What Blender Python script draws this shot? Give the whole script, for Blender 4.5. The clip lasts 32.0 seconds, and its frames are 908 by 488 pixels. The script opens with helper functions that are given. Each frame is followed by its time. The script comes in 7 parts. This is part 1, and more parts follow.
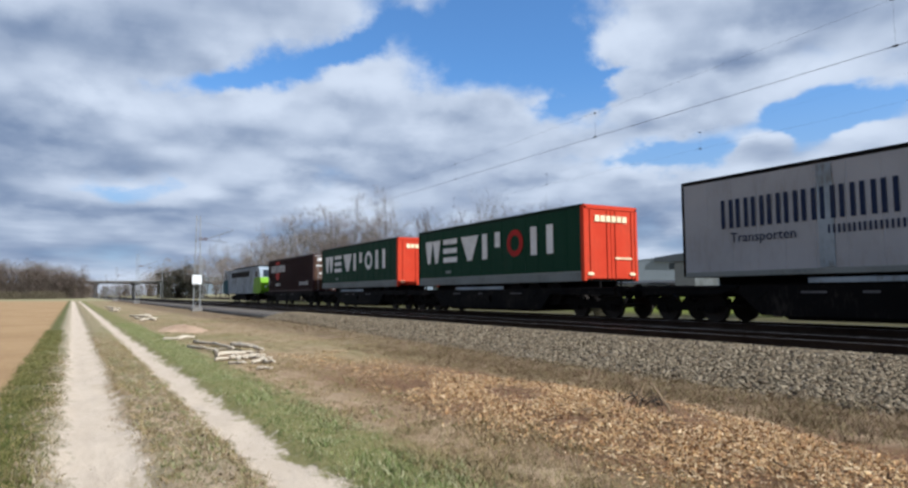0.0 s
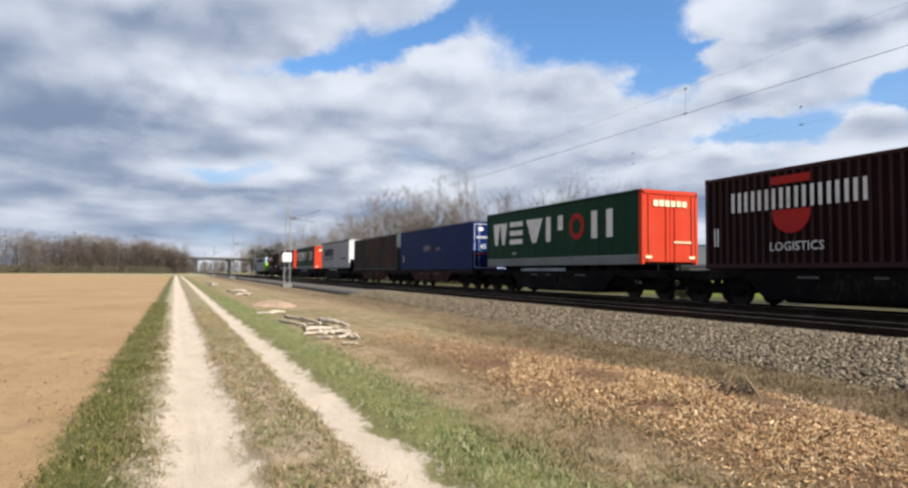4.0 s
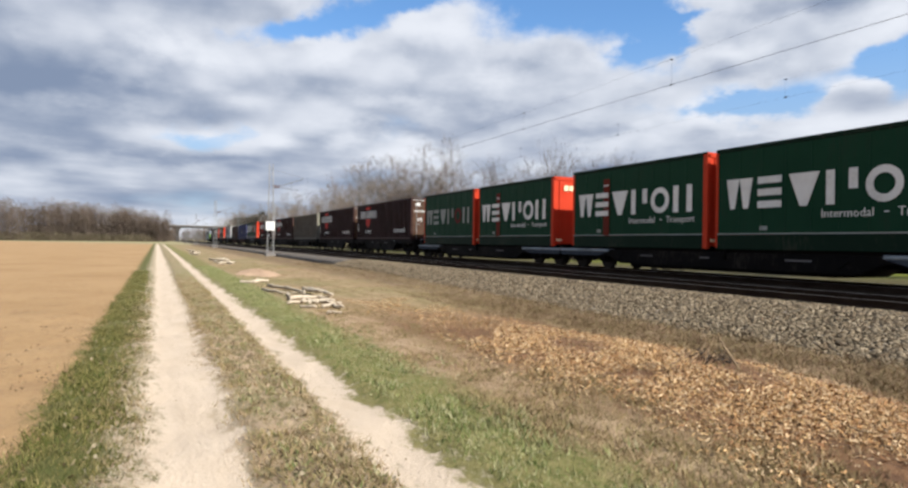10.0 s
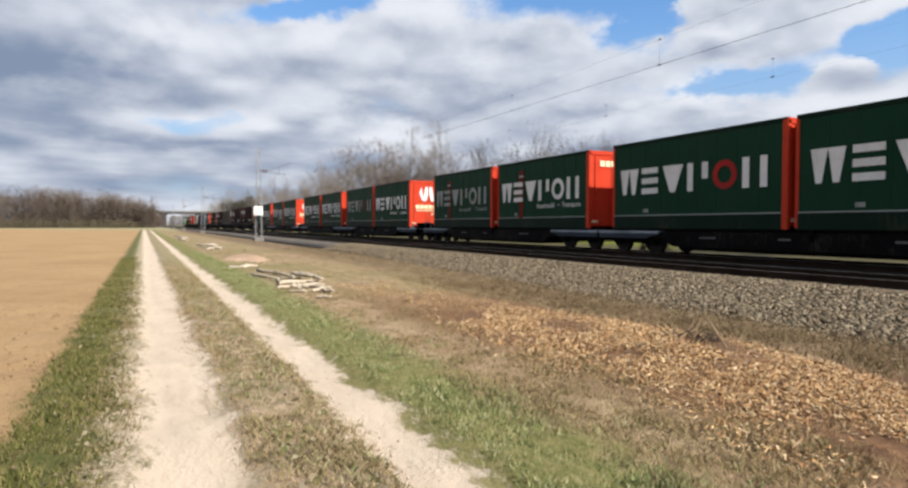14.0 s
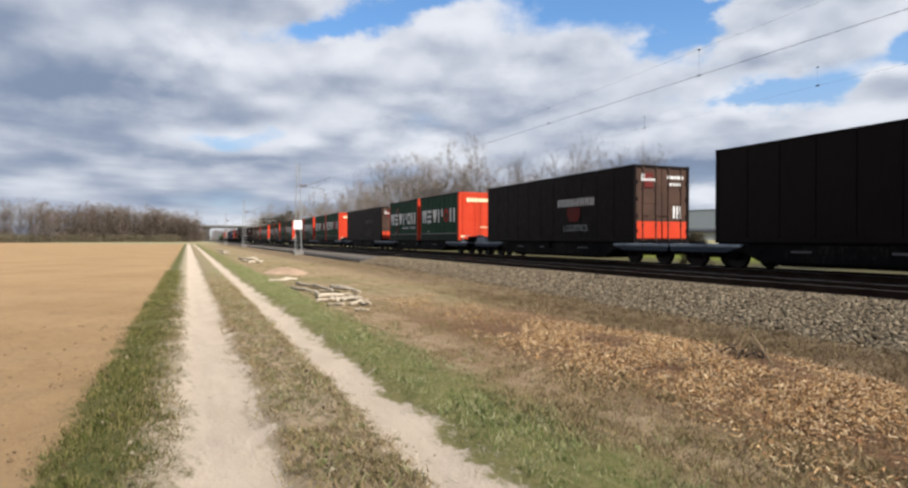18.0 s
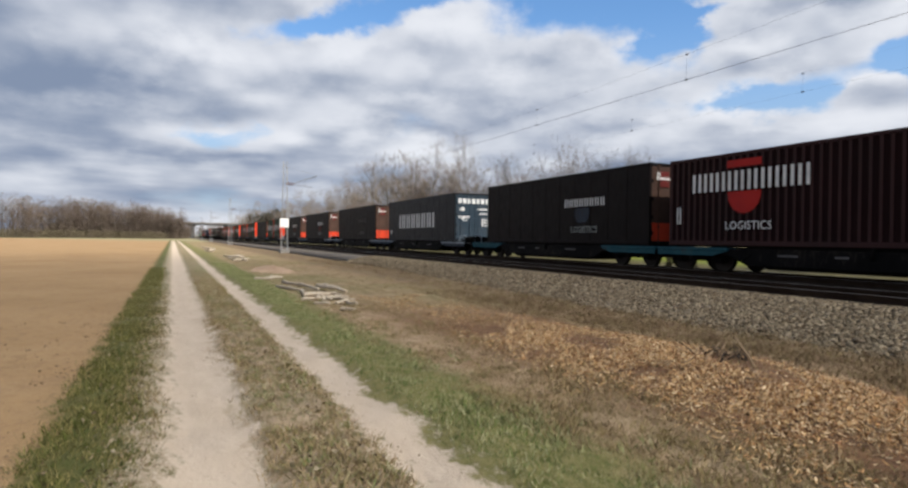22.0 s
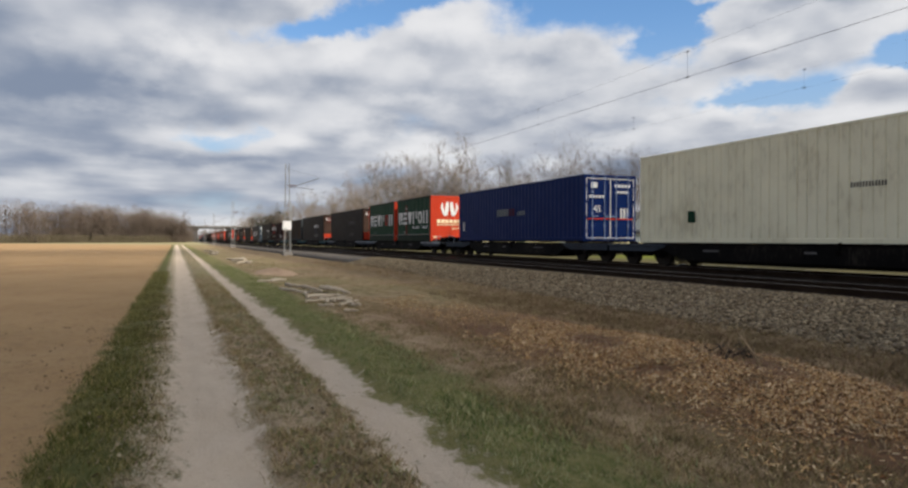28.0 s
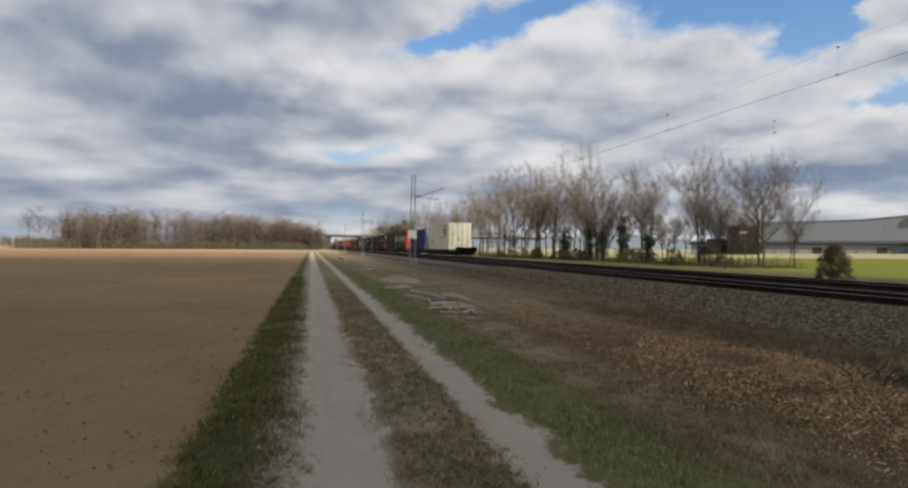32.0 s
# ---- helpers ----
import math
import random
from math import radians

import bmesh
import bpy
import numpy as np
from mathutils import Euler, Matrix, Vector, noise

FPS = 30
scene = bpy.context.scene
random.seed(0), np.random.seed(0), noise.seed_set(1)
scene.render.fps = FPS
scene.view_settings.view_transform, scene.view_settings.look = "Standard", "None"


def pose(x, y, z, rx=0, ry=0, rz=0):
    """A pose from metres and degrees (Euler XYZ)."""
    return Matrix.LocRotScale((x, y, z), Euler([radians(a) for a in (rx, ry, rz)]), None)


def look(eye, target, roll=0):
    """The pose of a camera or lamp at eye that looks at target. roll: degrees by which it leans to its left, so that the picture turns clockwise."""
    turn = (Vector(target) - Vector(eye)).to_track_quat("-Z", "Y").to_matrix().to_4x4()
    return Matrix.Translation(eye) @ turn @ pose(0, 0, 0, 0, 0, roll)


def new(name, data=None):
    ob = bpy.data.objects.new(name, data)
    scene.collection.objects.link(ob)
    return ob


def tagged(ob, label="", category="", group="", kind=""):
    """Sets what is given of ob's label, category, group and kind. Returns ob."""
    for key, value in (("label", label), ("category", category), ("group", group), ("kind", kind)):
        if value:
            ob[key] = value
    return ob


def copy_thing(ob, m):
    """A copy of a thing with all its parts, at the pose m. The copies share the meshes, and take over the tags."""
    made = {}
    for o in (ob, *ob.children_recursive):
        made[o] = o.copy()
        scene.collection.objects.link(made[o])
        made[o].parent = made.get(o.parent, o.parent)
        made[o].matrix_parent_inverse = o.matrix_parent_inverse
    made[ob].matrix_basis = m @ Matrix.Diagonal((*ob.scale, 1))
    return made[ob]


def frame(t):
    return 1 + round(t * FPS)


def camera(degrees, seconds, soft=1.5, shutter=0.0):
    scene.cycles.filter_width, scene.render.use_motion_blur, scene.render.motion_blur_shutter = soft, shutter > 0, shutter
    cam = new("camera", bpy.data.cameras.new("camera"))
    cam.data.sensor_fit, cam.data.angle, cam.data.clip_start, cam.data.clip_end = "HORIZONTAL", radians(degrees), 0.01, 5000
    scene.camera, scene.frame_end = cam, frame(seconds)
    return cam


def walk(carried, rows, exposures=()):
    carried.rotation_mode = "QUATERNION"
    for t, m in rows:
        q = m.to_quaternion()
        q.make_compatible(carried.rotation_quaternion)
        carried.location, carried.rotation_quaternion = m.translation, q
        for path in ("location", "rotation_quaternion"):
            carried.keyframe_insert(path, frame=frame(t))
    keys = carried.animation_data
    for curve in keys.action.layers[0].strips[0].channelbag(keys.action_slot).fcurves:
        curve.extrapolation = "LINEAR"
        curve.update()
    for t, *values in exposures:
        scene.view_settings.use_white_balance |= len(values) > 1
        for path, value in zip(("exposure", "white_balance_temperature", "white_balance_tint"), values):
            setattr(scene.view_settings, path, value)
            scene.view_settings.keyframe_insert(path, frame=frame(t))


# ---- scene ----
cam = camera(70.52, 32.0, soft=2.5)
PATH = [
    (0.0, pose(0, 0, 1.6, 94.34, 0.41, -30.64)),
    (0.5, pose(0, 0, 1.6, 94.81, 0.25, -26.32)),
    (1.0, pose(0, 0, 1.6, 95.02, -0.40, -25.29)),
    (1.5, pose(0, 0, 1.6, 95.71, -0.25, -24.67)),
    (2.0, pose(0, 0, 1.6, 93.24, -0.36, -23.94)),
    (2.5, pose(0, 0, 1.6, 92.17, -0.42, -23.98)),
    (4.5, pose(0, 0, 1.6, 92.66, -0.50, -23.34)),
    (5.0, pose(0, 0, 1.6, 91.84, -1.00, -23.67)),
    (5.5, pose(0, 0, 1.6, 91.47, -0.83, -23.57)),
    (6.0, pose(0, 0, 1.6, 91.07, -0.47, -24.27)),
    (6.5, pose(0, 0, 1.6, 90.52, -0.57, -23.69)),
    (7.0, pose(0, 0, 1.6, 90.52, -0.54, -24.00)),
    (7.5, pose(0, 0, 1.6, 90.59, -0.48, -24.26)),
    (8.0, pose(0, 0, 1.6, 89.89, -0.14, -24.25)),
    (8.5, pose(0, 0, 1.6, 89.14, 0.14, -24.66)),
    (9.0, pose(0, 0, 1.6, 89.25, -0.15, -24.29)),
    (9.5, pose(0, 0, 1.6, 89.48, -0.75, -24.66)),
    (10.0, pose(0, 0, 1.6, 89.91, -0.83, -24.84)),
    (10.5, pose(0, 0, 1.6, 90.09, -1.09, -24.77)),
    (11.0, pose(0, 0, 1.6, 90.14, -1.22, -24.77)),
    (11.5, pose(0, 0, 1.6, 89.48, -0.98, -25.22)),
    (12.0, pose(0, 0, 1.6, 89.35, -0.99, -25.64)),
    (12.5, pose(0, 0, 1.6, 89.24, -0.89, -25.75)),
    (13.0, pose(0, 0, 1.6, 88.72, -0.38, -25.79)),
    (13.5, pose(0, 0, 1.6, 88.39, -0.38, -26.22)),
    (14.0, pose(0, 0, 1.6, 88.39, -0.21, -25.79)),
    (14.5, pose(0, 0, 1.6, 87.82, -0.51, -25.20)),
    (16.5, pose(0, 0, 1.6, 86.85, -0.05, -23.44)),
    (17.0, pose(0, 0, 1.6, 89.38, -0.52, -23.15)),
    (17.5, pose(0, 0, 1.6, 89.63, 0.11, -23.05)),
    (18.0, pose(0, 0, 1.6, 89.58, -0.07, -22.52)),
    (18.5, pose(0, 0, 1.6, 89.70, -0.42, -22.25)),
    (19.0, pose(0, 0, 1.6, 89.58, -0.70, -22.32)),
    (19.5, pose(0, 0, 1.6, 89.36, -0.88, -22.60)),
    (20.0, pose(0, 0, 1.6, 89.47, -1.25, -22.58)),
    (20.5, pose(0, 0, 1.6, 89.31, -1.62, -22.55)),
    (21.0, pose(0, 0, 1.6, 88.87, -1.33, -23.50)),
    (21.5, pose(0, 0, 1.6, 89.69, -0.81, -23.82)),
    (22.0, pose(0, 0, 1.6, 89.60, -0.76, -23.67)),
    (22.5, pose(0, 0, 1.6, 90.11, -0.71, -23.68)),
    (23.0, pose(0, 0, 1.6, 90.06, -0.94, -23.69)),
    (23.5, pose(0, 0, 1.6, 89.49, -1.07, -23.69)),
    (24.0, pose(0, 0, 1.6, 89.52, -0.92, -24.90)),
    (24.5, pose(0, 0, 1.6, 89.98, -0.70, -25.10)),
    (26.5, pose(0, 0, 1.6, 89.66, -0.72, -24.47)),
    (27.0, pose(0, 0, 1.6, 89.61, -0.65, -24.15)),
    (27.5, pose(0, 0, 1.6, 89.28, -0.33, -23.90)),
    (28.0, pose(0, 0, 1.6, 89.63, -0.07, -23.43)),
    (28.5, pose(0, 0, 1.6, 89.16, 0.27, -23.63)),
    (29.0, pose(0, 0, 1.6, 89.43, 0.43, -22.14)),
    (29.5, pose(0, 0, 1.6, 90.26, 0.09, -19.95)),
    (30.0, pose(0, 0, 1.6, 90.40, -0.07, -18.15)),
    (30.5, pose(0, 0, 1.6, 90.34, 0.14, -14.48)),
    (31.0, pose(0, 0, 1.6, 89.87, -0.33, -13.49)),
    (31.5, pose(0, 0, 1.6, 89.63, -0.28, -13.28)),
    (32.0, pose(0, 0, 1.6, 90.41, -0.61, -12.57)),
]
walk(cam, PATH, exposures=[(0, 0.54, 5800, 8), (1, 0.61, 6250, 10), (5, 0.73, 6350, 10), (10, 0.75, 6500, 10), (16, 0.73, 6550, 10), (24, 0.70, 6700, 10), (28, 0.65, 6950, 10), (32, 0.56, 7000, 10)])

# ---- node helpers ----
def nd(nt, kind):
    return nt.nodes.new(kind)


def put(nt, sock, v):
    if v is None:
        return
    if isinstance(v, bpy.types.NodeSocket):
        nt.links.new(v, sock)
    elif isinstance(v, (tuple, list)) and len(v) == 3 and sock.type == "RGBA":
        sock.default_value = (*v, 1)
    else:
        sock.default_value = v


def mth(nt, op, a, b=None, c=None, clamp=False):
    n = nd(nt, "ShaderNodeMath")
    n.operation, n.use_clamp = op, clamp
    for s, v in zip(n.inputs, (a, b, c)):
        put(nt, s, v)
    return n.outputs[0]


def ramp(nt, v, lo, hi, a=0.0, b=1.0):
    n = nd(nt, "ShaderNodeMapRange")
    n.interpolation_type = "SMOOTHSTEP"
    for s, q in zip(n.inputs, (v, lo, hi, a, b)):
        put(nt, s, q)
    return n.outputs[0]


def mix(nt, f, a, b):
    n = nd(nt, "ShaderNodeMix")
    n.data_type = "RGBA"
    put(nt, n.inputs[0], f), put(nt, n.inputs[6], a), put(nt, n.inputs[7], b)
    return n.outputs[2]


def noise_tex(nt, vec, scale, detail=4.0, rough=0.55, distort=0.0):
    n = nd(nt, "ShaderNodeTexNoise")
    put(nt, n.inputs["Vector"], vec)
    for k, v in (("Scale", scale), ("Detail", detail), ("Roughness", rough), ("Distortion", distort)):
        put(nt, n.inputs[k], v)
    return n.outputs[0]


def xyz(nt, vec):
    n = nd(nt, "ShaderNodeSeparateXYZ")
    put(nt, n.inputs[0], vec)
    return n.outputs


def vec3(nt, x, y, z):
    n = nd(nt, "ShaderNodeCombineXYZ")
    for s, v in zip(n.inputs, (x, y, z)):
        put(nt, s, v)
    return n.outputs[0]


def vmul(nt, vec, k):
    n = nd(nt, "ShaderNodeVectorMath")
    n.operation = "MULTIPLY"
    put(nt, n.inputs[0], vec), put(nt, n.inputs[1], k)
    return n.outputs[0]


# ---- sky, clouds and sun ----
SUN_EL, SUN_AZ = 40.0, 150.0          # azimuth clockwise from the line's direction (+y)
world = bpy.data.worlds.new("sky")
scene.world = world
world.use_nodes = True
wt = world.node_tree
wt.nodes.clear()
sky = nd(wt, "ShaderNodeTexSky")
sky.sky_type, sky.sun_disc, sky.sun_elevation, sky.sun_rotation = "NISHITA", False, radians(SUN_EL), radians(SUN_AZ)
sky.altitude, sky.air_density, sky.dust_density, sky.ozone_density = 100, 1.0, 0.4, 2.5
way_out = nd(wt, "ShaderNodeTexCoord").outputs["Generated"]
dx, dy, dz = xyz(wt, way_out)
az = mth(wt, "MULTIPLY", mth(wt, "ARCTAN2", dx, dy), 57.2958)
el = mth(wt, "MULTIPLY", mth(wt, "ARCSINE", dz), 57.2958)
CLOUD = 1.9


def sky_plane(lift=0.0):
    """Sky coordinates that crowd towards the horizon, here or as far above as lift."""
    up = mth(wt, "ADD", mth(wt, "MAXIMUM", dz, -0.05), lift)
    rise = mth(wt, "MULTIPLY", mth(wt, "LOGARITHM", mth(wt, "ADD", up, 0.17), 2.71828), 1.6)
    return vec3(wt, mth(wt, "MULTIPLY", az, 0.040), rise, 3.7), rise


def billows(lift):
    """Heaped cloud at this direction, or as far above it as lift: finely and softly drawn."""
    p, rise = sky_plane(lift)
    soft = noise_tex(wt, p, CLOUD, 3.0, 0.5, 0.0)
    fine = noise_tex(wt, p, CLOUD * 1.01, 9.0, 0.56, 0.0)
    v = nd(wt, "ShaderNodeTexVoronoi")
    v.feature = "SMOOTH_F1"
    wob = noise_tex(wt, p, CLOUD * 3.0, 4.0, 0.6)
    put(wt, v.inputs["Vector"], vec3(wt, mth(wt, "MULTIPLY_ADD", wob, 0.22, mth(wt, "MULTIPLY", az, 0.040)), mth(wt, "MULTIPLY_ADD", wob, 0.16, rise), 1.3))
    put(wt, v.inputs["Scale"], CLOUD * 2.6), put(wt, v.inputs["Smoothness"], 0.8)
    puff = mth(wt, "MULTIPLY", mth(wt, "SUBTRACT", 0.42, v.outputs["Distance"]), 0.26)
    return mth(wt, "ADD", fine, puff), mth(wt, "ADD", soft, puff)


n_here, n_soft = billows(0.0)
n_above = billows(0.022)[1]
# directions ruffled, so that banks and gaps get torn edges
plane = sky_plane()[0]
ruffle_a = mth(wt, "SUBTRACT", noise_tex(wt, plane, 4.2, 6.0, 0.58), 0.5)
ruffle_e = mth(wt, "SUBTRACT", noise_tex(wt, vec3(wt, mth(wt, "MULTIPLY", az, 0.040), sky_plane()[1], 9.1), 4.6, 6.0, 0.58), 0.5)
WIDE_TORN = (mth(wt, "MULTIPLY_ADD", ruffle_a, 11.0, az), mth(wt, "MULTIPLY_ADD", ruffle_e, 4.2, el))
SMALL_TORN = (mth(wt, "MULTIPLY_ADD", ruffle_a, 4.5, az), mth(wt, "MULTIPLY_ADD", ruffle_e, 1.6, el))


def blob(a, e, sa, se, amp, tilt=0.0):
    """A soft patch of the sky: azimuth, elevation, half widths, strength, and its rise in degrees for each degree of azimuth. Small ones are torn less."""
    torn_az, torn_el = SMALL_TORN if sa < 2.6 else WIDE_TORN
    da = mth(wt, "SUBTRACT", torn_az, a)
    qa = mth(wt, "DIVIDE", da, sa)
    qe = mth(wt, "DIVIDE", mth(wt, "MULTIPLY_ADD", da, -tilt, mth(wt, "SUBTRACT", torn_el, e)), se)
    r = mth(wt, "ADD", mth(wt, "MULTIPLY", qa, qa), mth(wt, "MULTIPLY", qe, qe))
    return mth(wt, "MULTIPLY", mth(wt, "EXPONENT", mth(wt, "MULTIPLY", r, -1.0)), amp)


def total(blobs, start):
    v = start
    for b in blobs:
        v = mth(wt, "ADD", v, blob(*b))
    return v


# how thick the cloud lies: a closed deck far off, open sky between the heaps, more of it overhead
GAPS = [(11.5, 18.0, 6.0, 1.5, -0.36, 0.22), (21.0, 21.4, 4.5, 1.3, -0.34, 0.3), (35.5, 22.2, 8.5, 4.4, -0.62), (41.5, 17.4, 3.0, 2.4, -0.46),
        (49.5, 11.3, 5.0, 1.2, -0.50, 0.05), (60.5, 13.2, 5.0, 1.7, -0.60), (4.0, 8.6, 5.5, 0.9, -0.24), (45.5, 18.2, 3.5, 0.5, -0.2, 0.1)]
HEAPS = [(56.6, 11.7, 2.2, 1.2, 0.5), (64.0, 11.6, 2.4, 0.9, 0.4), (55.0, 21.0, 9.0, 2.6, 0.3), (53.0, 15.8, 8.0, 1.3, 0.3), (24.0, 15.0, 13.0, 3.0, 0.2), (-9.0, 14.0, 12.0, 6.0, 0.25), (9.2, 8.1, 1.6, 0.8, 0.3), (14.3, 8.2, 1.7, 0.9, 0.3)]
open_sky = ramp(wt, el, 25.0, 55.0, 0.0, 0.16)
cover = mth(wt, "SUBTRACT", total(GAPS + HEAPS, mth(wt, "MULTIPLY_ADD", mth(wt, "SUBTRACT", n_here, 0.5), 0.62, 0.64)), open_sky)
mask = ramp(wt, cover, 0.36, 0.60)
# sunlit crowns and grey bases
CROWNS = [(2.0, 15.2, 3.5, 0.9, 0.34), (14.8, 16.6, 3.5, 1.0, 0.34), (24.0, 18.2, 5.0, 1.3, 0.30), (28.0, 13.9, 3.0, 0.8, 0.30), (20.5, 12.6, 4.0, 0.6, 0.20), (39.0, 16.2, 3.0, 1.3, 0.30), (7.0, 11.6, 2.0, 0.7, 0.26),
          (47.5, 15.6, 4.0, 0.9, 0.34), (58.0, 16.2, 4.0, 0.9, 0.30), (47.0, 21.3, 2.5, 1.2, 0.30), (57.0, 20.0, 4.0, 0.9, 0.22), (56.6, 12.3, 2.2, 0.7, 0.40), (63.5, 11.9, 2.0, 0.7, 0.4), (48.5, 9.6, 5.0, 0.7, 0.34), (9.2, 8.4, 1.5, 0.6, 0.42),
          (14.3, 8.5, 1.6, 0.7, 0.42), (21.5, 7.8, 2.5, 0.6, 0.3), (42.0, 3.8, 5.0, 0.6, 0.3), (33.0, 13.0, 4.0, 0.8, 0.18), (-1.5, 5.6, 2.0, 1.0, 0.22), (-3.0, 12.6, 3.0, 0.8, 0.12)]
BASES = [(-9.0, 6.0, 9.0, 4.0, -0.14), (-7.0, 12.0, 8.0, 2.6, -0.18), (-1.0, 18.8, 9.0, 2.4, -0.14), (-20.0, 18.0, 9.0, 5.0, -0.1), (35.7, 10.0, 4.5, 0.9, -0.34), (28.5, 11.0, 4.5, 0.8, -0.26), (20.0, 9.8, 5.0, 0.8, -0.34), (-7.5, 11.4, 6.5, 1.5, -0.34), (-14.0, 14.0, 8.0, 3.5, -0.26), (53.0, 18.4, 7.0, 0.7, -0.30), (52.0, 13.7, 7.0, 0.7, -0.26), (57.0, 10.4, 2.0, 0.5, -0.22),
         (44.0, 5.8, 6.5, 0.9, -0.5), (61.0, 22.4, 6.0, 1.5, -0.3), (-2.0, 19.5, 8.0, 1.6, -0.16), (12.0, 13.6, 5.0, 0.8, -0.14), (31.0, 15.6, 4.0, 0.7, -0.14), (2.0, 6.6, 6.0, 0.5, -0.2)]
relief = mth(wt, "SUBTRACT", mth(wt, "MULTIPLY_ADD", n_soft, 0.45, mth(wt, "MULTIPLY", n_here, 0.55)), n_above)
# far decks show as bright and grey streaks; sky above the view is darkened to dim the ground
streak = noise_tex(wt, vec3(wt, mth(wt, "MULTIPLY", az, 0.055), mth(wt, "MULTIPLY", el, 0.42), 5.5), 1.6, 5.0, 0.55)
far_deck = mth(wt, "MULTIPLY", ramp(wt, el, 4.0, 11.0, 1.05, 0.25), mth(wt, "SUBTRACT", streak, 0.52))
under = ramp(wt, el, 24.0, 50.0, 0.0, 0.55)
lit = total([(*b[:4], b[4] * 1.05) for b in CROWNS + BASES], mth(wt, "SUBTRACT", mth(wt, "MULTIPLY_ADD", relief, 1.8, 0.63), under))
lit = mth(wt, "ADD", lit, mth(wt, "ADD", far_deck, ramp(wt, el, 6.0, 11.0, -0.17, 0.0)))
lit = mth(wt, "ADD", lit, mth(wt, "MULTIPLY", mth(wt, "SUBTRACT", 0.66, cover), 0.5))
lit = ramp(wt, lit, -0.12, 1.1)
cloud = mix(wt, lit, (0.245, 0.315, 0.455), (0.865, 0.905, 0.985))
# unseen clouds overhead, darkened once more to lower the fill light
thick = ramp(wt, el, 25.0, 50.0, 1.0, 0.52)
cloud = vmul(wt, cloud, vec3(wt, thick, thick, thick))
hazy = ramp(wt, el, 2.0, 20.0, 0.88, 0.05)
blue = vmul(wt, sky.outputs[0], (0.118, 0.166, 0.202))
blue = mix(wt, hazy, blue, (0.44, 0.55, 0.71))
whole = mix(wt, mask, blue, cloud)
bg = nd(wt, "ShaderNodeBackground")
put(wt, bg.inputs[0], whole), put(wt, bg.inputs[1], 0.57)
wt.links.new(bg.outputs[0], nd(wt, "ShaderNodeOutputWorld").inputs[0])

sun = new("sun", bpy.data.lights.new("sun", "SUN"))
sun.data.energy, sun.data.angle, sun.data.color = 5.0, radians(0.9), (1.0, 0.955, 0.895)
sun_way = Vector((math.sin(radians(SUN_AZ)) * math.cos(radians(SUN_EL)), math.cos(radians(SUN_AZ)) * math.cos(radians(SUN_EL)), math.sin(radians(SUN_EL))))
sun.matrix_world = look(sun_way * 200, (0, 0, 0))

# ---- materials ----
def shader(name):
    m = bpy.data.materials.new(name)
    m.use_nodes = True
    nt = m.node_tree
    return m, nt, nt.nodes["Principled BSDF"]


def bump(nt, b, height, strength, dist):
    n = nd(nt, "ShaderNodeBump")
    put(nt, n.inputs["Height"], height), put(nt, n.inputs["Strength"], strength), put(nt, n.inputs["Distance"], dist)
    nt.links.new(n.outputs[0], b.inputs["Normal"])


def paint(name, a, b, rough=0.6, metal=0.0, coarse=0.7, fine=14.0, streak=1.0, depth=0.003, grime=(0.06, 0.05, 0.04), dirt=0.35, gloss=0.06):
    """A worn surface: two tints that drift into each other, grime in streaks and fine relief."""
    m, nt, p = shader(name)
    at = nd(nt, "ShaderNodeTexCoord").outputs["Object"]
    n1 = noise_tex(nt, at, coarse, 5, 0.6)
    n2 = noise_tex(nt, vmul(nt, at, (1, 1, 1 / max(streak, 0.01))), fine, 4, 0.6)
    c = mix(nt, ramp(nt, n1, 0.3, 0.7), a, b)
    c = mix(nt, ramp(nt, mth(nt, "MULTIPLY", n1, n2), 0.24, 0.42, 0.0, dirt), c, grime)
    put(nt, p.inputs["Base Color"], c)
    put(nt, p.inputs["Roughness"], ramp(nt, n2, 0.2, 0.8, rough - 0.1, min(1, rough + 0.12)))
    p.inputs["Metallic"].default_value = metal
    p.inputs["Specular IOR Level"].default_value = gloss
    bump(nt, p, n2, 0.4, depth)
    return m


def mixed(name, tints, rough=0.9, scale=3.0, by_piece=True):
    """Loose small pieces: each takes its own tint."""
    m, nt, p = shader(name)
    r = nd(nt, "ShaderNodeNewGeometry").outputs["Random Per Island"] if by_piece else nd(nt, "ShaderNodeObjectInfo").outputs["Random"]
    cr = nd(nt, "ShaderNodeValToRGB")
    els = cr.color_ramp.elements
    while len(els) < len(tints):
        els.new(0.5)
    for i, t in enumerate(tints):
        els[i].position, els[i].color = i / (len(tints) - 1), (*t, 1)
    put(nt, cr.inputs[0], r)
    n = noise_tex(nt, nd(nt, "ShaderNodeTexCoord").outputs["Object"], scale, 3)
    put(nt, p.inputs["Base Color"], mix(nt, ramp(nt, n, 0.35, 0.75, 0, 0.5), cr.outputs[0], vmul(nt, cr.outputs[0], (0.55, 0.55, 0.55))))
    p.inputs["Roughness"].default_value = rough
    p.inputs["Specular IOR Level"].default_value = 0.2
    return m


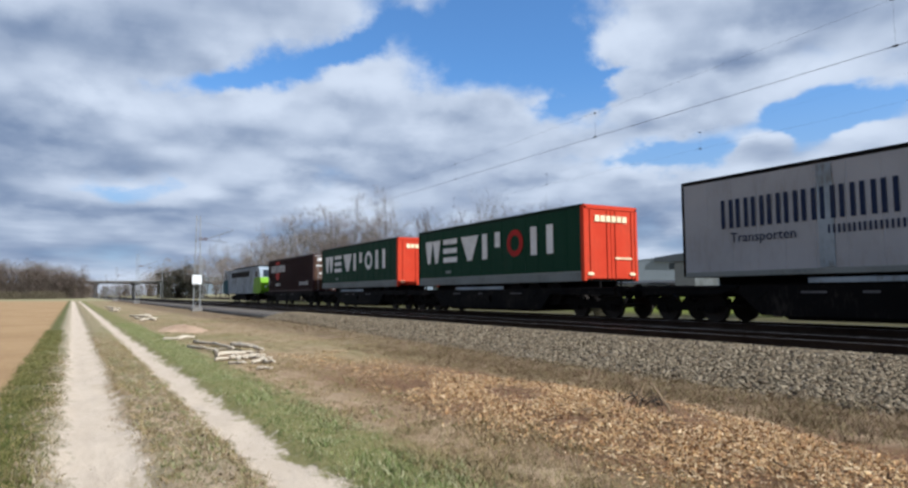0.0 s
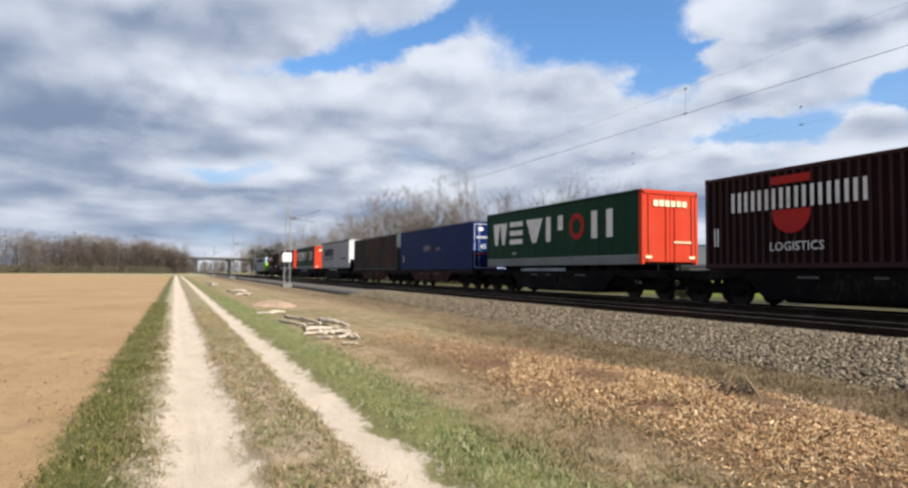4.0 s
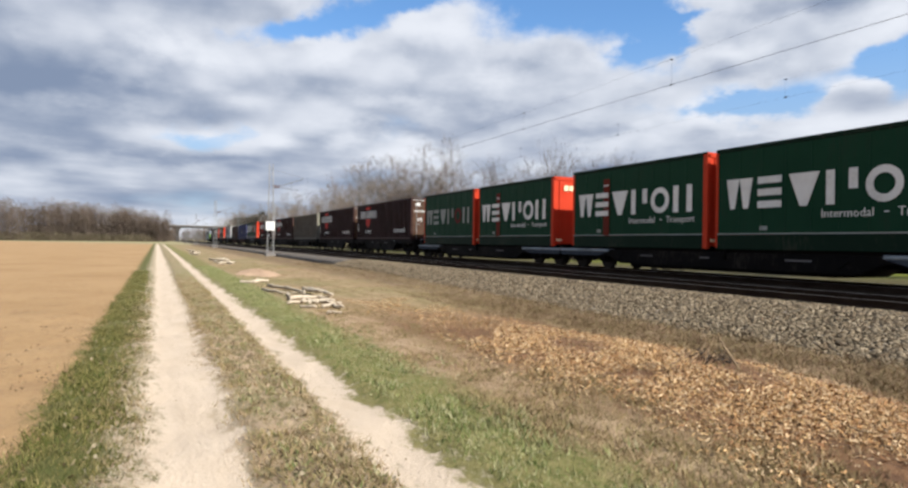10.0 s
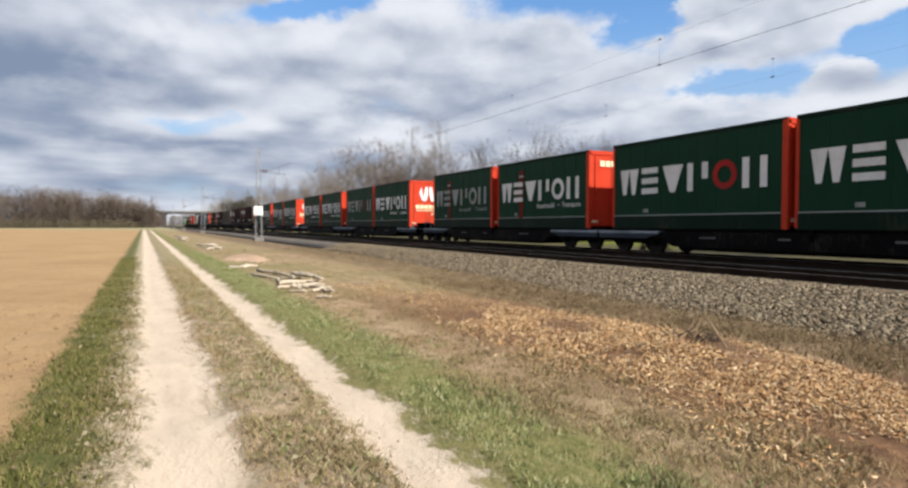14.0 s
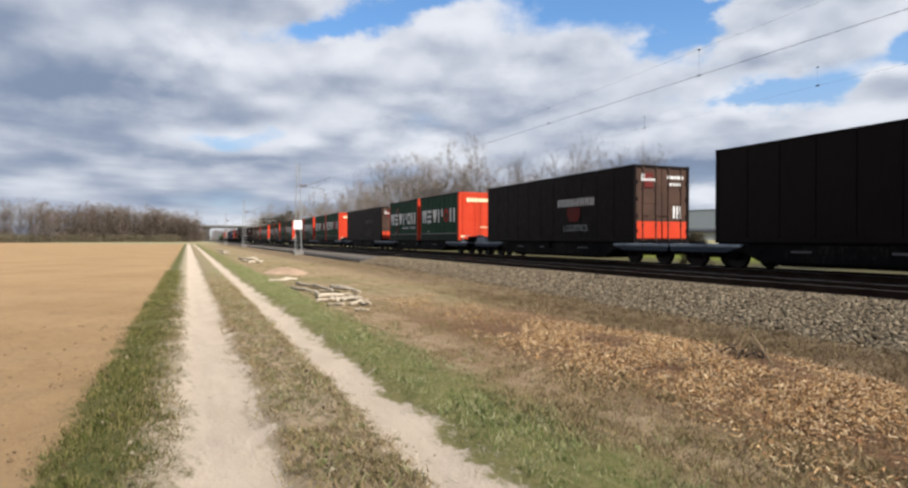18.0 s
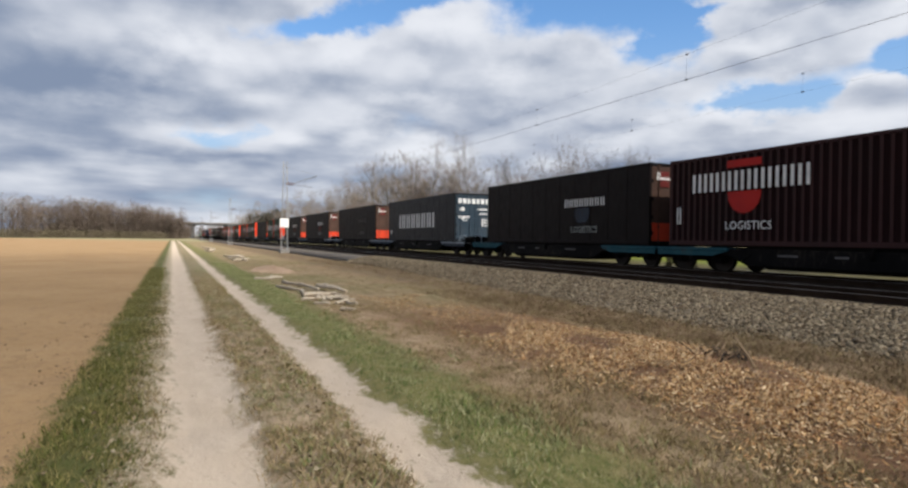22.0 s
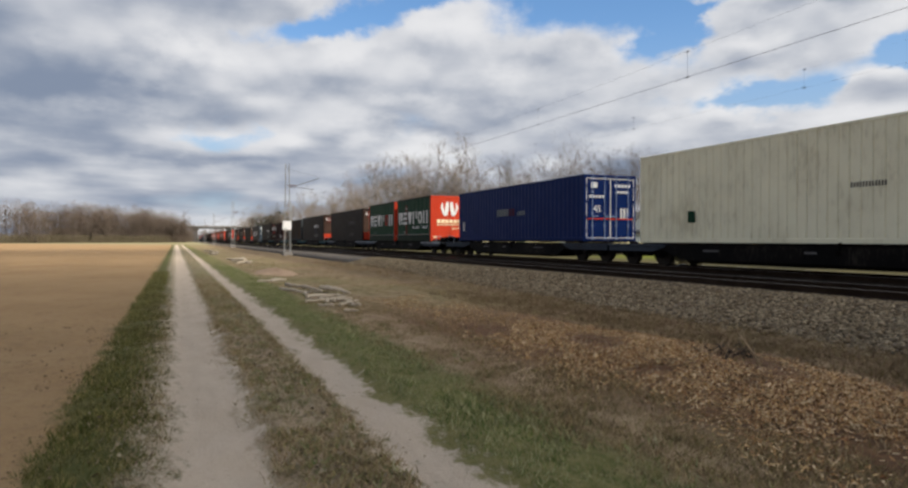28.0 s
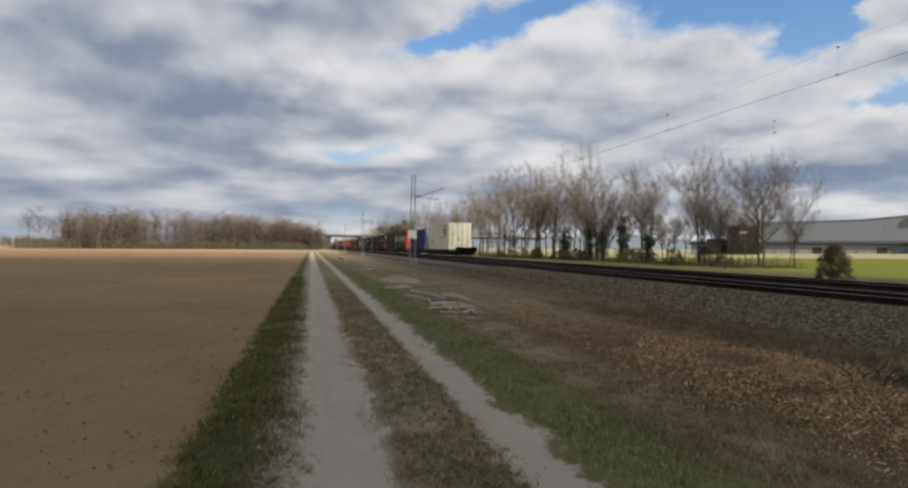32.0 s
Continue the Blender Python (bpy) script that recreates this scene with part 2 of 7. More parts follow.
def ground_material():
    m, nt, p = shader("ground")
    at = nd(nt, "ShaderNodeTexCoord").outputs["Object"]
    x, y, _ = xyz(nt, at)
    big = noise_tex(nt, at, 0.22, 4, 0.6)
    mid = noise_tex(nt, vmul(nt, at, (1.5, 0.55, 1)), 1.6, 6, 0.68)
    fin = noise_tex(nt, vmul(nt, at, (1, 0.6, 1)), 9.0, 6, 0.7)
    tiny = noise_tex(nt, at, 34.0, 4, 0.7)
    w = mth(nt, "ADD", x, mth(nt, "ADD", mth(nt, "MULTIPLY", mth(nt, "SUBTRACT", mid, 0.5), 0.85), mth(nt, "MULTIPLY", mth(nt, "SUBTRACT", fin, 0.5), 0.6)))
    # tilled soil: pale crust with darker damp crumbs
    soil = mix(nt, ramp(nt, big, 0.3, 0.72), (0.375, 0.247, 0.126), (0.305, 0.193, 0.093))
    soil = mix(nt, ramp(nt, mth(nt, "MULTIPLY", mid, tiny), 0.26, 0.46, 0, 0.6), soil, (0.150, 0.086, 0.044))
    soil = mix(nt, ramp(nt, fin, 0.46, 0.72, 0, 0.55), soil, (0.235, 0.138, 0.076))
    grass = mix(nt, ramp(nt, fin, 0.3, 0.7), (0.112, 0.116, 0.034), (0.225, 0.195, 0.080))
    grass = mix(nt, ramp(nt, tiny, 0.5, 0.75, 0, 0.6), grass, (0.30, 0.24, 0.135))
    dirt = mix(nt, ramp(nt, mid, 0.25, 0.75), (0.575, 0.475, 0.365), (0.49, 0.395, 0.295))
    dirt = mix(nt, ramp(nt, tiny, 0.55, 0.8, 0, 0.5), dirt, (0.281, 0.214, 0.147))
    dry = mix(nt, ramp(nt, mid, 0.3, 0.7), (0.240, 0.155, 0.090), (0.390, 0.285, 0.180))
    dry = mix(nt, ramp(nt, big, 0.46, 0.66, 0, 0.5), dry, (0.175, 0.165, 0.068))
    dry = mix(nt, ramp(nt, tiny, 0.5, 0.75, 0, 0.5), dry, (0.13, 0.0805, 0.0443))
    dry = mix(nt, mth(nt, "MULTIPLY", ramp(nt, y, 11.0, 22.0), ramp(nt, big, 0.35, 0.62, 0.15, 0.8)), dry, mix(nt, ramp(nt, mid, 0.35, 0.65), (0.165, 0.150, 0.062), (0.245, 0.195, 0.095)))
    meadow = mix(nt, ramp(nt, big, 0.3, 0.7), (0.088, 0.112, 0.012), (0.125, 0.138, 0.016))
    thin = mix(nt, ramp(nt, fin, 0.36, 0.58), mix(nt, 0.45, grass, (0.120, 0.092, 0.048)), mix(nt, 0.22, dry, dirt))
    deep = mix(nt, ramp(nt, fin, 0.3, 0.7), (0.066, 0.076, 0.020), (0.135, 0.122, 0.046))
    col = mix(nt, ramp(nt, w, -1.05, -0.75), soil, deep)
    edge = mix(nt, ramp(nt, tiny, 0.4, 0.6), dirt, thin)
    col = mix(nt, ramp(nt, w, -0.52, -0.22, 0.0, 0.8), col, edge)
    col = mix(nt, ramp(nt, w, -0.14, 0.06), col, dirt)
    col = mix(nt, ramp(nt, w, 0.50, 0.72), col, thin)
    col = mix(nt, ramp(nt, w, 1.42, 1.58), col, dirt)
    col = mix(nt, ramp(nt, w, 1.86, 2.04), col, grass)
    col = mix(nt, ramp(nt, w, 2.70, 3.35), col, dry)
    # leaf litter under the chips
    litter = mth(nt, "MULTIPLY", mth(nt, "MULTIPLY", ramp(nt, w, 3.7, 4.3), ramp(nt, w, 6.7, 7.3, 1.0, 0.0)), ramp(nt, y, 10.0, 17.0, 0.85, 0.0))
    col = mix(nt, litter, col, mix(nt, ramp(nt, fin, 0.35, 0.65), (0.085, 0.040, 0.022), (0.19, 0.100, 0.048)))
    col = mix(nt, ramp(nt, w, 6.9, 8.2, 0, 0.75), col, mix(nt, ramp(nt, mid, 0.35, 0.65), (0.115, 0.070, 0.044), (0.19, 0.135, 0.080)))
    col = mix(nt, ramp(nt, w, 19.5, 21.5), col, mix(nt, ramp(nt, mid, 0.3, 0.7), (0.055, 0.05, 0.02), (0.09, 0.075, 0.035)))
    col = mix(nt, ramp(nt, w, 34.0, 44.0), col, meadow)
    # far strip of stubble beyond the meadow
    col = mix(nt, ramp(nt, mth(nt, "ADD", w, mth(nt, "MULTIPLY", y, 0.75)), 152, 158), col, (0.27, 0.24, 0.13))
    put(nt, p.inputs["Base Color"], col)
    p.inputs["Roughness"].default_value = 0.95
    p.inputs["Specular IOR Level"].default_value = 0.15
    h = mth(nt, "ADD", mth(nt, "MULTIPLY", fin, 0.8), mth(nt, "MULTIPLY", tiny, 0.5))
    bump(nt, p, h, 0.8, 0.05)
    return m


def ballast_material():
    m, nt, p = shader("ballast")
    at = nd(nt, "ShaderNodeTexCoord").outputs["Object"]
    v = nd(nt, "ShaderNodeTexVoronoi")
    put(nt, v.inputs["Vector"], at), put(nt, v.inputs["Scale"], 17.0)
    cell = xyz(nt, v.outputs["Color"])[0]
    big = noise_tex(nt, at, 0.5, 4, 0.6)
    c = mix(nt, cell, (0.115, 0.095, 0.072), (0.265, 0.226, 0.175))
    c = mix(nt, ramp(nt, v.outputs["Distance"], 0.35, 0.75, 0, 0.8), c, (0.06, 0.05, 0.042))
    c = mix(nt, ramp(nt, big, 0.4, 0.7, 0, 0.4), c, (0.142, 0.110, 0.080))
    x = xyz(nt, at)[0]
    # Strip along each track: rust stain, taken near black with shade in the colour.
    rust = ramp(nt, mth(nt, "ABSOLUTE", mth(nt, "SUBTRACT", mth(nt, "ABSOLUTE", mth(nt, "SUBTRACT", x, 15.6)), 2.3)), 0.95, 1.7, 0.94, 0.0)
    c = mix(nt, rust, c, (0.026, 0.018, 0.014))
    put(nt, p.inputs["Base Color"], c)
    p.inputs["Roughness"].default_value = 0.95
    bump(nt, p, v.outputs["Distance"], 0.9, 0.06)
    return m


GROUND, BALLAST = ground_material(), ballast_material()
STONE = mixed("ballast_stone", [(0.0646, 0.0499, 0.03), (0.144, 0.113, 0.0719), (0.244, 0.196, 0.131), (0.106, 0.0723, 0.0413), (0.35, 0.289, 0.2)], 0.9, 9)
BLADE = mixed("grass_blade", [(0.115, 0.152, 0.0439), (0.165, 0.199, 0.064), (0.25, 0.253, 0.11), (0.474, 0.439, 0.266), (0.138, 0.176, 0.053), (0.0874, 0.122, 0.0366)], 0.8, 2)
DEEPBLADE = mixed("deep_grass_blade", [(0.0581, 0.0728, 0.0132), (0.0892, 0.0966, 0.0212), (0.145, 0.128, 0.0389), (0.292, 0.23, 0.102), (0.0728, 0.0866, 0.0176), (0.0407, 0.0531, 0.0105)], 0.8, 2)
DRYBLADE = mixed("dry_blade", [(0.324, 0.234, 0.126), (0.21, 0.142, 0.0768), (0.42, 0.324, 0.19), (0.222, 0.192, 0.0672), (0.142, 0.0948, 0.0564)], 0.9, 2)
CHIP = mixed("wood_chip", [(0.581, 0.349, 0.153), (0.383, 0.203, 0.0847), (0.198, 0.0932, 0.0447), (0.72, 0.489, 0.234), (0.0987, 0.0489, 0.0259), (0.906, 0.699, 0.424), (0.278, 0.139, 0.0612)], 0.85, 5)
CLOD = mixed("soil_clod", [(0.296, 0.204, 0.112), (0.225, 0.148, 0.0828), (0.332, 0.237, 0.136)], 0.95, 6)
BARK = paint("bark", (0.0433, 0.0353, 0.0292), (0.0763, 0.0633, 0.0519), 0.95, 0, 1.5, 9, 3, 0.02, (0.0333, 0.0266, 0.0233), 0.5)
TWIG = mixed("twig", [(0.114, 0.0897, 0.0749), (0.171, 0.139, 0.117), (0.139, 0.108, 0.0932), (0.0881, 0.073, 0.0621)], 0.95, 1)
# Paler copy of the twig tints for farther trees: haze put into the colour.
HAZETWIG = mixed("haze_twig", [(0.21, 0.17, 0.14), (0.26, 0.215, 0.175), (0.175, 0.14, 0.115), (0.155, 0.13, 0.105)], 0.95, 1)
# Far wood's twigs, greyed and lightened: distance haze is in these tints.
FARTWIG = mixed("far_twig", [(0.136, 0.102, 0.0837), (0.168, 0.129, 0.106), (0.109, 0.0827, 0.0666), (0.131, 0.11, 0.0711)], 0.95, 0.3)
IVY = mixed("ivy_leaf", [(0.02, 0.035, 0.012), (0.035, 0.055, 0.018), (0.015, 0.025, 0.01)], 0.6, 2)
BUSH = mixed("bush_leaf", [(0.0588, 0.0504, 0.0269), (0.0798, 0.0655, 0.0378), (0.042, 0.0378, 0.021)], 0.9, 2)
POLE = paint("peeled_pole", (0.405, 0.34, 0.253), (0.478, 0.414, 0.322), 0.85, 0, 2.0, 16, 1, 0.006, (0.202, 0.152, 0.101), 0.2)
MOUND = paint("bare_earth", (0.46, 0.325, 0.22), (0.34, 0.23, 0.15), 0.95, 0, 0.8, 7, 1, 0.04, (0.21, 0.135, 0.09), 0.4)
RUST = paint("rail_steel", (0.0197, 0.0129, 0.00952), (0.0309, 0.0202, 0.0146), 0.8, 0.2, 1.2, 30, 1, 0.001)
HEADSTEEL = paint("rail_head", (0.42, 0.41, 0.40), (0.33, 0.31, 0.29), 0.35, 0.9, 2, 40, 1, 0.0005)
CONCRETE = paint("concrete", (0.214, 0.201, 0.184), (0.16, 0.148, 0.134), 0.9, 0, 0.9, 12, 2, 0.004, (0.0534, 0.0445, 0.0356), 0.5)
# Concrete tints brought down to match the near-black track bed.
OLDSLEEPER = paint("dark_sleeper", (0.06, 0.048, 0.040), (0.042, 0.033, 0.028), 0.95, 0, 0.9, 12, 2, 0.004, (0.022, 0.016, 0.012), 0.6)
GALV = paint("galvanised_steel", (0.284, 0.291, 0.291), (0.207, 0.212, 0.212), 0.6, 0.5, 1.5, 18, 2, 0.001)
WIRE = paint("copper_wire", (0.05, 0.05, 0.05), (0.08, 0.07, 0.06), 0.6, 0.6, 3, 20)
INSUL = paint("brown_insulator", (0.10, 0.045, 0.025), (0.13, 0.06, 0.035), 0.3, 0, 3, 20)
WHITE = paint("white_board", (0.736, 0.736, 0.718), (0.644, 0.644, 0.626), 0.5, 0, 1, 12, 3, 0.001, (0.368, 0.35, 0.313), 0.3)
# Black gear paint, taken darker still: shade below the boxes is included.
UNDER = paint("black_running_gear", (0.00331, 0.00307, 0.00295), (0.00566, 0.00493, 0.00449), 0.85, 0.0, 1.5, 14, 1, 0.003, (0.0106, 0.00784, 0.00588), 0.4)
TREAD = paint("wheel_steel", (0.0281, 0.0242, 0.0214), (0.0197, 0.0158, 0.0135), 0.6, 0.5, 2, 14)
FRAME_GREY = paint("wagon_grey", (0.302, 0.342, 0.374), (0.197, 0.233, 0.26), 0.6, 0.2, 0.9, 10, 3, 0.002, (0.122, 0.102, 0.0832), 0.6)
FRAME_TEAL = paint("wagon_teal", (0.0152, 0.0607, 0.0788), (0.0227, 0.0855, 0.101), 0.6, 0.1, 0.9, 10, 3, 0.002, (0.0632, 0.0455, 0.0405), 0.5)
FRAME_SLATE = paint("wagon_slate", (0.045, 0.055, 0.07), (0.028, 0.036, 0.05), 0.6, 0, 0.8, 12, 4, 0.002)
FRAME_RED = paint("wagon_oxide", (0.0477, 0.0179, 0.0112), (0.0337, 0.0135, 0.00897), 0.7, 0.1, 0.9, 10, 3, 0.002)
# Sills as dark as the gear, with the shade below the boxes painted in.
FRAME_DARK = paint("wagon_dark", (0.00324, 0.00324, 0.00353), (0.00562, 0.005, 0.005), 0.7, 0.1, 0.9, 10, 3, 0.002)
GREEN = paint("green_tarpaulin", (0.00581, 0.0356, 0.0186), (0.00775, 0.0426, 0.0224), 0.5, 0, 0.5, 6, 4, 0.006, (0.0232, 0.0311, 0.0232), 0.35)
DEEPGREEN = paint("dark_green_rail", (0.00393, 0.0158, 0.00952), (0.00505, 0.0191, 0.0112), 0.5, 0, 0.6, 8, 4)
ORANGE = paint("orange_red_paint", (0.46, 0.042, 0.018), (0.52, 0.055, 0.024), 0.5, 0, 0.8, 10, 4, 0.002, (0.22, 0.04, 0.022), 0.4)
RED = paint("red_decal", (0.377, 0.0251, 0.0209), (0.319, 0.0209, 0.0209), 0.5, 0, 1, 10)
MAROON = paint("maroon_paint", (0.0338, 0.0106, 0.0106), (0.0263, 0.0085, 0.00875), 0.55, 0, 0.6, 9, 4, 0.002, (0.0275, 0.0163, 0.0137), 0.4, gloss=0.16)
# Darker copy of the maroon paint: shade in the folds put into the colour.
SHADEDMAROON = paint("shaded_maroon_folds", (0.0125, 0.0042, 0.0043), (0.0095, 0.0034, 0.0036), 0.7, 0, 0.6, 9, 4, 0.002, (0.012, 0.008, 0.007), 0.4)
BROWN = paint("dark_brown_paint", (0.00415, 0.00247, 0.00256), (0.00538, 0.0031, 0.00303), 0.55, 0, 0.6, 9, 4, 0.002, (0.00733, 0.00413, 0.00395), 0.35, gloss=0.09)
GREYBOX = paint("weathered_grey_paint", (0.0663, 0.0819, 0.0897), (0.0484, 0.0546, 0.0577), 0.65, 0, 0.8, 9, 5, 0.002, (0.0702, 0.0328, 0.0172), 0.6)
BLUEBOX = paint("blue_paint", (0.00245, 0.0127, 0.0734), (0.00343, 0.0166, 0.0878), 0.45, 0, 0.6, 9, 4, 0.002, (0.00588, 0.00979, 0.0294), 0.3)
NAVY = paint("navy_tarpaulin", (0.00242, 0.00438, 0.0073), (0.00315, 0.00561, 0.00928), 0.5, 0, 0.6, 9, 4, 0.003, (0.0073, 0.00848, 0.00976), 0.3, gloss=0.16)
SLATE = paint("slate_blue_paint", (0.0309, 0.0477, 0.0646), (0.0393, 0.0562, 0.073), 0.5, 0, 0.8, 9, 4)
CREAM = paint("cream_paint", (0.82, 0.779, 0.586), (0.725, 0.686, 0.513), 0.5, 0, 0.6, 9, 4, 0.002, (0.438, 0.389, 0.25), 0.4)
PALEGREY = paint("pale_grey_tarpaulin", (0.331, 0.336, 0.35), (0.276, 0.281, 0.294), 0.5, 0, 0.5, 7, 4, 0.006, (0.221, 0.212, 0.202), 0.35)
OFFWHITE = paint("off_white_paint", (0.563, 0.555, 0.532), (0.501, 0.493, 0.469), 0.5, 0, 0.7, 9, 4, 0.002, (0.274, 0.25, 0.219), 0.4)
SKIRT = paint("grey_skirt", (0.191, 0.207, 0.2), (0.158, 0.174, 0.168), 0.55, 0, 0.8, 9, 4)
INK = paint("dark_blue_print", (0.012, 0.02, 0.05), (0.016, 0.026, 0.06), 0.5, 0, 1, 9)
PRINT = paint("white_print", (0.718, 0.718, 0.699), (0.626, 0.626, 0.607), 0.55, 0, 1.2, 16, 2, 0.0005, (0.322, 0.313, 0.294), 0.3)
FADED = paint("faded_print", (0.298, 0.315, 0.298), (0.234, 0.253, 0.238), 0.6, 0, 1.2, 16, 2, 0.0005)
DIM = paint("dim_print", (0.115, 0.108, 0.108), (0.0864, 0.0828, 0.0828), 0.6, 0, 1.2, 16, 2, 0.0005)
LIME = paint("lime_paint", (0.166, 0.343, 0.0166), (0.144, 0.304, 0.0166), 0.35, 0, 0.6, 9, 4, 0.001)
GLASS, _nt, _p = shader("dark_glass")
_p.inputs["Base Color"].default_value, _p.inputs["Roughness"].default_value = (0.02, 0.025, 0.03, 1), 0.06
HALLWALL = paint("hall_wall", (0.304, 0.321, 0.321), (0.258, 0.275, 0.275), 0.8, 0, 0.1, 1.0, 2, 0.01)
HALLROOF = paint("hall_roof", (0.0452, 0.0479, 0.0532), (0.0585, 0.0612, 0.0665), 0.8, 0, 0.1, 1.0, 2, 0.01)
OLIVE = paint("olive_cladding", (0.022, 0.023, 0.018), (0.03, 0.031, 0.023), 0.8, 0, 0.3, 2.0, 3, 0.01)
GREYCLAD = paint("grey_cladding", (0.09, 0.0969, 0.0998), (0.111, 0.114, 0.118), 0.8, 0, 0.3, 2.0, 3, 0.01)
# Blue-grey stands for the air in between; no haze is modelled.
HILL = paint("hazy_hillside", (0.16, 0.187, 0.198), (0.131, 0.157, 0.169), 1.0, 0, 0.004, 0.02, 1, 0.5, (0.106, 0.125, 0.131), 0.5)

# Hall and roof edge lightened towards blue, distance haze put into the paint.
GREYHALL = paint("pale_grey_sheet", (0.234, 0.264, 0.288), (0.207, 0.234, 0.259), 0.8, 0, 0.05, 1.0, 2, 0.01, (0.119, 0.129, 0.139), 0.4)
ROOFEDGE = paint("dark_roof_edge", (0.0536, 0.0643, 0.0765), (0.0688, 0.0796, 0.0918), 0.8, 0, 0.1, 1.0, 2, 0.01)
DARKCONCRETE = paint("sooty_concrete", (0.045, 0.044, 0.046), (0.06, 0.058, 0.058), 0.9, 0, 0.2, 2.0, 2, 0.02)

# ---- mesh helpers ----
class Shape:
    def __init__(self):
        self.v, self.f = [], []

    def add(self, verts, faces):
        k = len(self.v)
        self.v += [tuple(p) for p in verts]
        self.f += [tuple(k + i for i in q) for q in faces]
        return self

    def box(self, x0, x1, y0, y1, z0, z1, c=0.0):
        """A box; with c its edges are chamfered."""
        X, Y, Z = (x0, x1), (y0, y1), (z0, z1)
        if not c:
            v = [(X[i & 1], Y[i >> 1 & 1], Z[i >> 2]) for i in range(8)]
            return self.add(v, [(0, 2, 3, 1), (4, 5, 7, 6), (0, 1, 5, 4), (2, 6, 7, 3), (0, 4, 6, 2), (1, 3, 7, 5)])
        v, s = [], (1, -1)
        for i in range(8):
            a, b, d = i & 1, i >> 1 & 1, i >> 2
            v += [(X[a], Y[b] + s[b] * c, Z[d] + s[d] * c), (X[a] + s[a] * c, Y[b], Z[d] + s[d] * c), (X[a] + s[a] * c, Y[b] + s[b] * c, Z[d])]
        f = [tuple(3 * i + 0 for i in q) for q in ((0, 4, 6, 2), (1, 3, 7, 5))] + [tuple(3 * i + 1 for i in q) for q in ((0, 1, 5, 4), (2, 6, 7, 3))]
        f += [tuple(3 * i + 2 for i in q) for q in ((0, 2, 3, 1), (4, 5, 7, 6))]
        for i in range(8):
            f.append((3 * i, 3 * i + 1, 3 * i + 2))
            for bit, (p, q) in ((1, (1, 2)), (2, (0, 2)), (4, (0, 1))):
                j = i | bit
                if j != i:
                    f.append((3 * i + p, 3 * j + p, 3 * j + q, 3 * i + q))
        return self.add(v, f)

    def tube(self, a, b, r0, r1=None, n=8, caps=True):
        a, b = Vector(a), Vector(b)
        r1 = r0 if r1 is None else r1
        d = (b - a).normalized()
        u = d.orthogonal().normalized()
        w = d.cross(u)
        v = []
        for i in range(n):
            t = 2 * math.pi * i / n
            o = u * math.cos(t) + w * math.sin(t)
            v += [a + o * r0, b + o * r1]
        f = [(2 * i, 2 * ((i + 1) % n), 2 * ((i + 1) % n) + 1, 2 * i + 1) for i in range(n)]
        if caps:
            f += [tuple(2 * i for i in range(n))[::-1], tuple(2 * i + 1 for i in range(n))]
        return self.add(v, f)

    def sweep(self, pts, radii, n=8):
        """One unbroken tube along the points."""
        pts = [Vector(p) for p in pts]
        v, f = [], []
        u = (pts[1] - pts[0]).orthogonal().normalized()
        for i, (p, r) in enumerate(zip(pts, radii)):
            d = (pts[min(i + 1, len(pts) - 1)] - pts[max(i - 1, 0)]).normalized()
            u = (u - d * u.dot(d)).normalized()
            w = d.cross(u)
            v += [p + (u * math.cos(2 * math.pi * j / n) + w * math.sin(2 * math.pi * j / n)) * r for j in range(n)]
            if i:
                f += [((i - 1) * n + j, (i - 1) * n + (j + 1) % n, i * n + (j + 1) % n, i * n + j) for j in range(n)]
        f += [tuple(range(n))[::-1], tuple(range((len(pts) - 1) * n, len(pts) * n))]
        return self.add(v, f)

    def run(self, profile, axis, a, b, close=True, caps=True):
        """A profile of 2D points pushed along an axis: 'y' takes (x, z), 'x' takes (y, z), 'z' takes (x, y)."""
        put3 = {"y": lambda p, t: (p[0], t, p[1]), "x": lambda p, t: (t, p[0], p[1]), "z": lambda p, t: (p[0], p[1], t)}[axis]
        n = len(profile)
        v = [put3(p, a) for p in profile] + [put3(p, b) for p in profile]
        f = [(i, (i + 1) % n, n + (i + 1) % n, n + i) for i in range(n if close else n - 1)]
        if close and caps:
            f += [tuple(range(n))[::-1], tuple(range(n, 2 * n))]
        return self.add(v, f)

    def mesh(self, name, smooth=False):
        me = bpy.data.meshes.new(name)
        me.from_pydata(self.v, [], self.f)
        bm = bmesh.new()
        bm.from_mesh(me)
        bmesh.ops.recalc_face_normals(bm, faces=bm.faces[:])
        bm.to_mesh(me)
        bm.free()
        if smooth:
            me.shade_smooth()
        return me


def part(name, shape, material, parent=None, label="", smooth=False, at=None):
    me = shape if isinstance(shape, bpy.types.Mesh) else shape.mesh(name, smooth)
    if not me.materials:
        me.materials.append(material)
    ob = new(name, me)
    if parent:
        ob.parent = parent
    if at:
        ob.matrix_basis = at
    return tagged(ob, label)


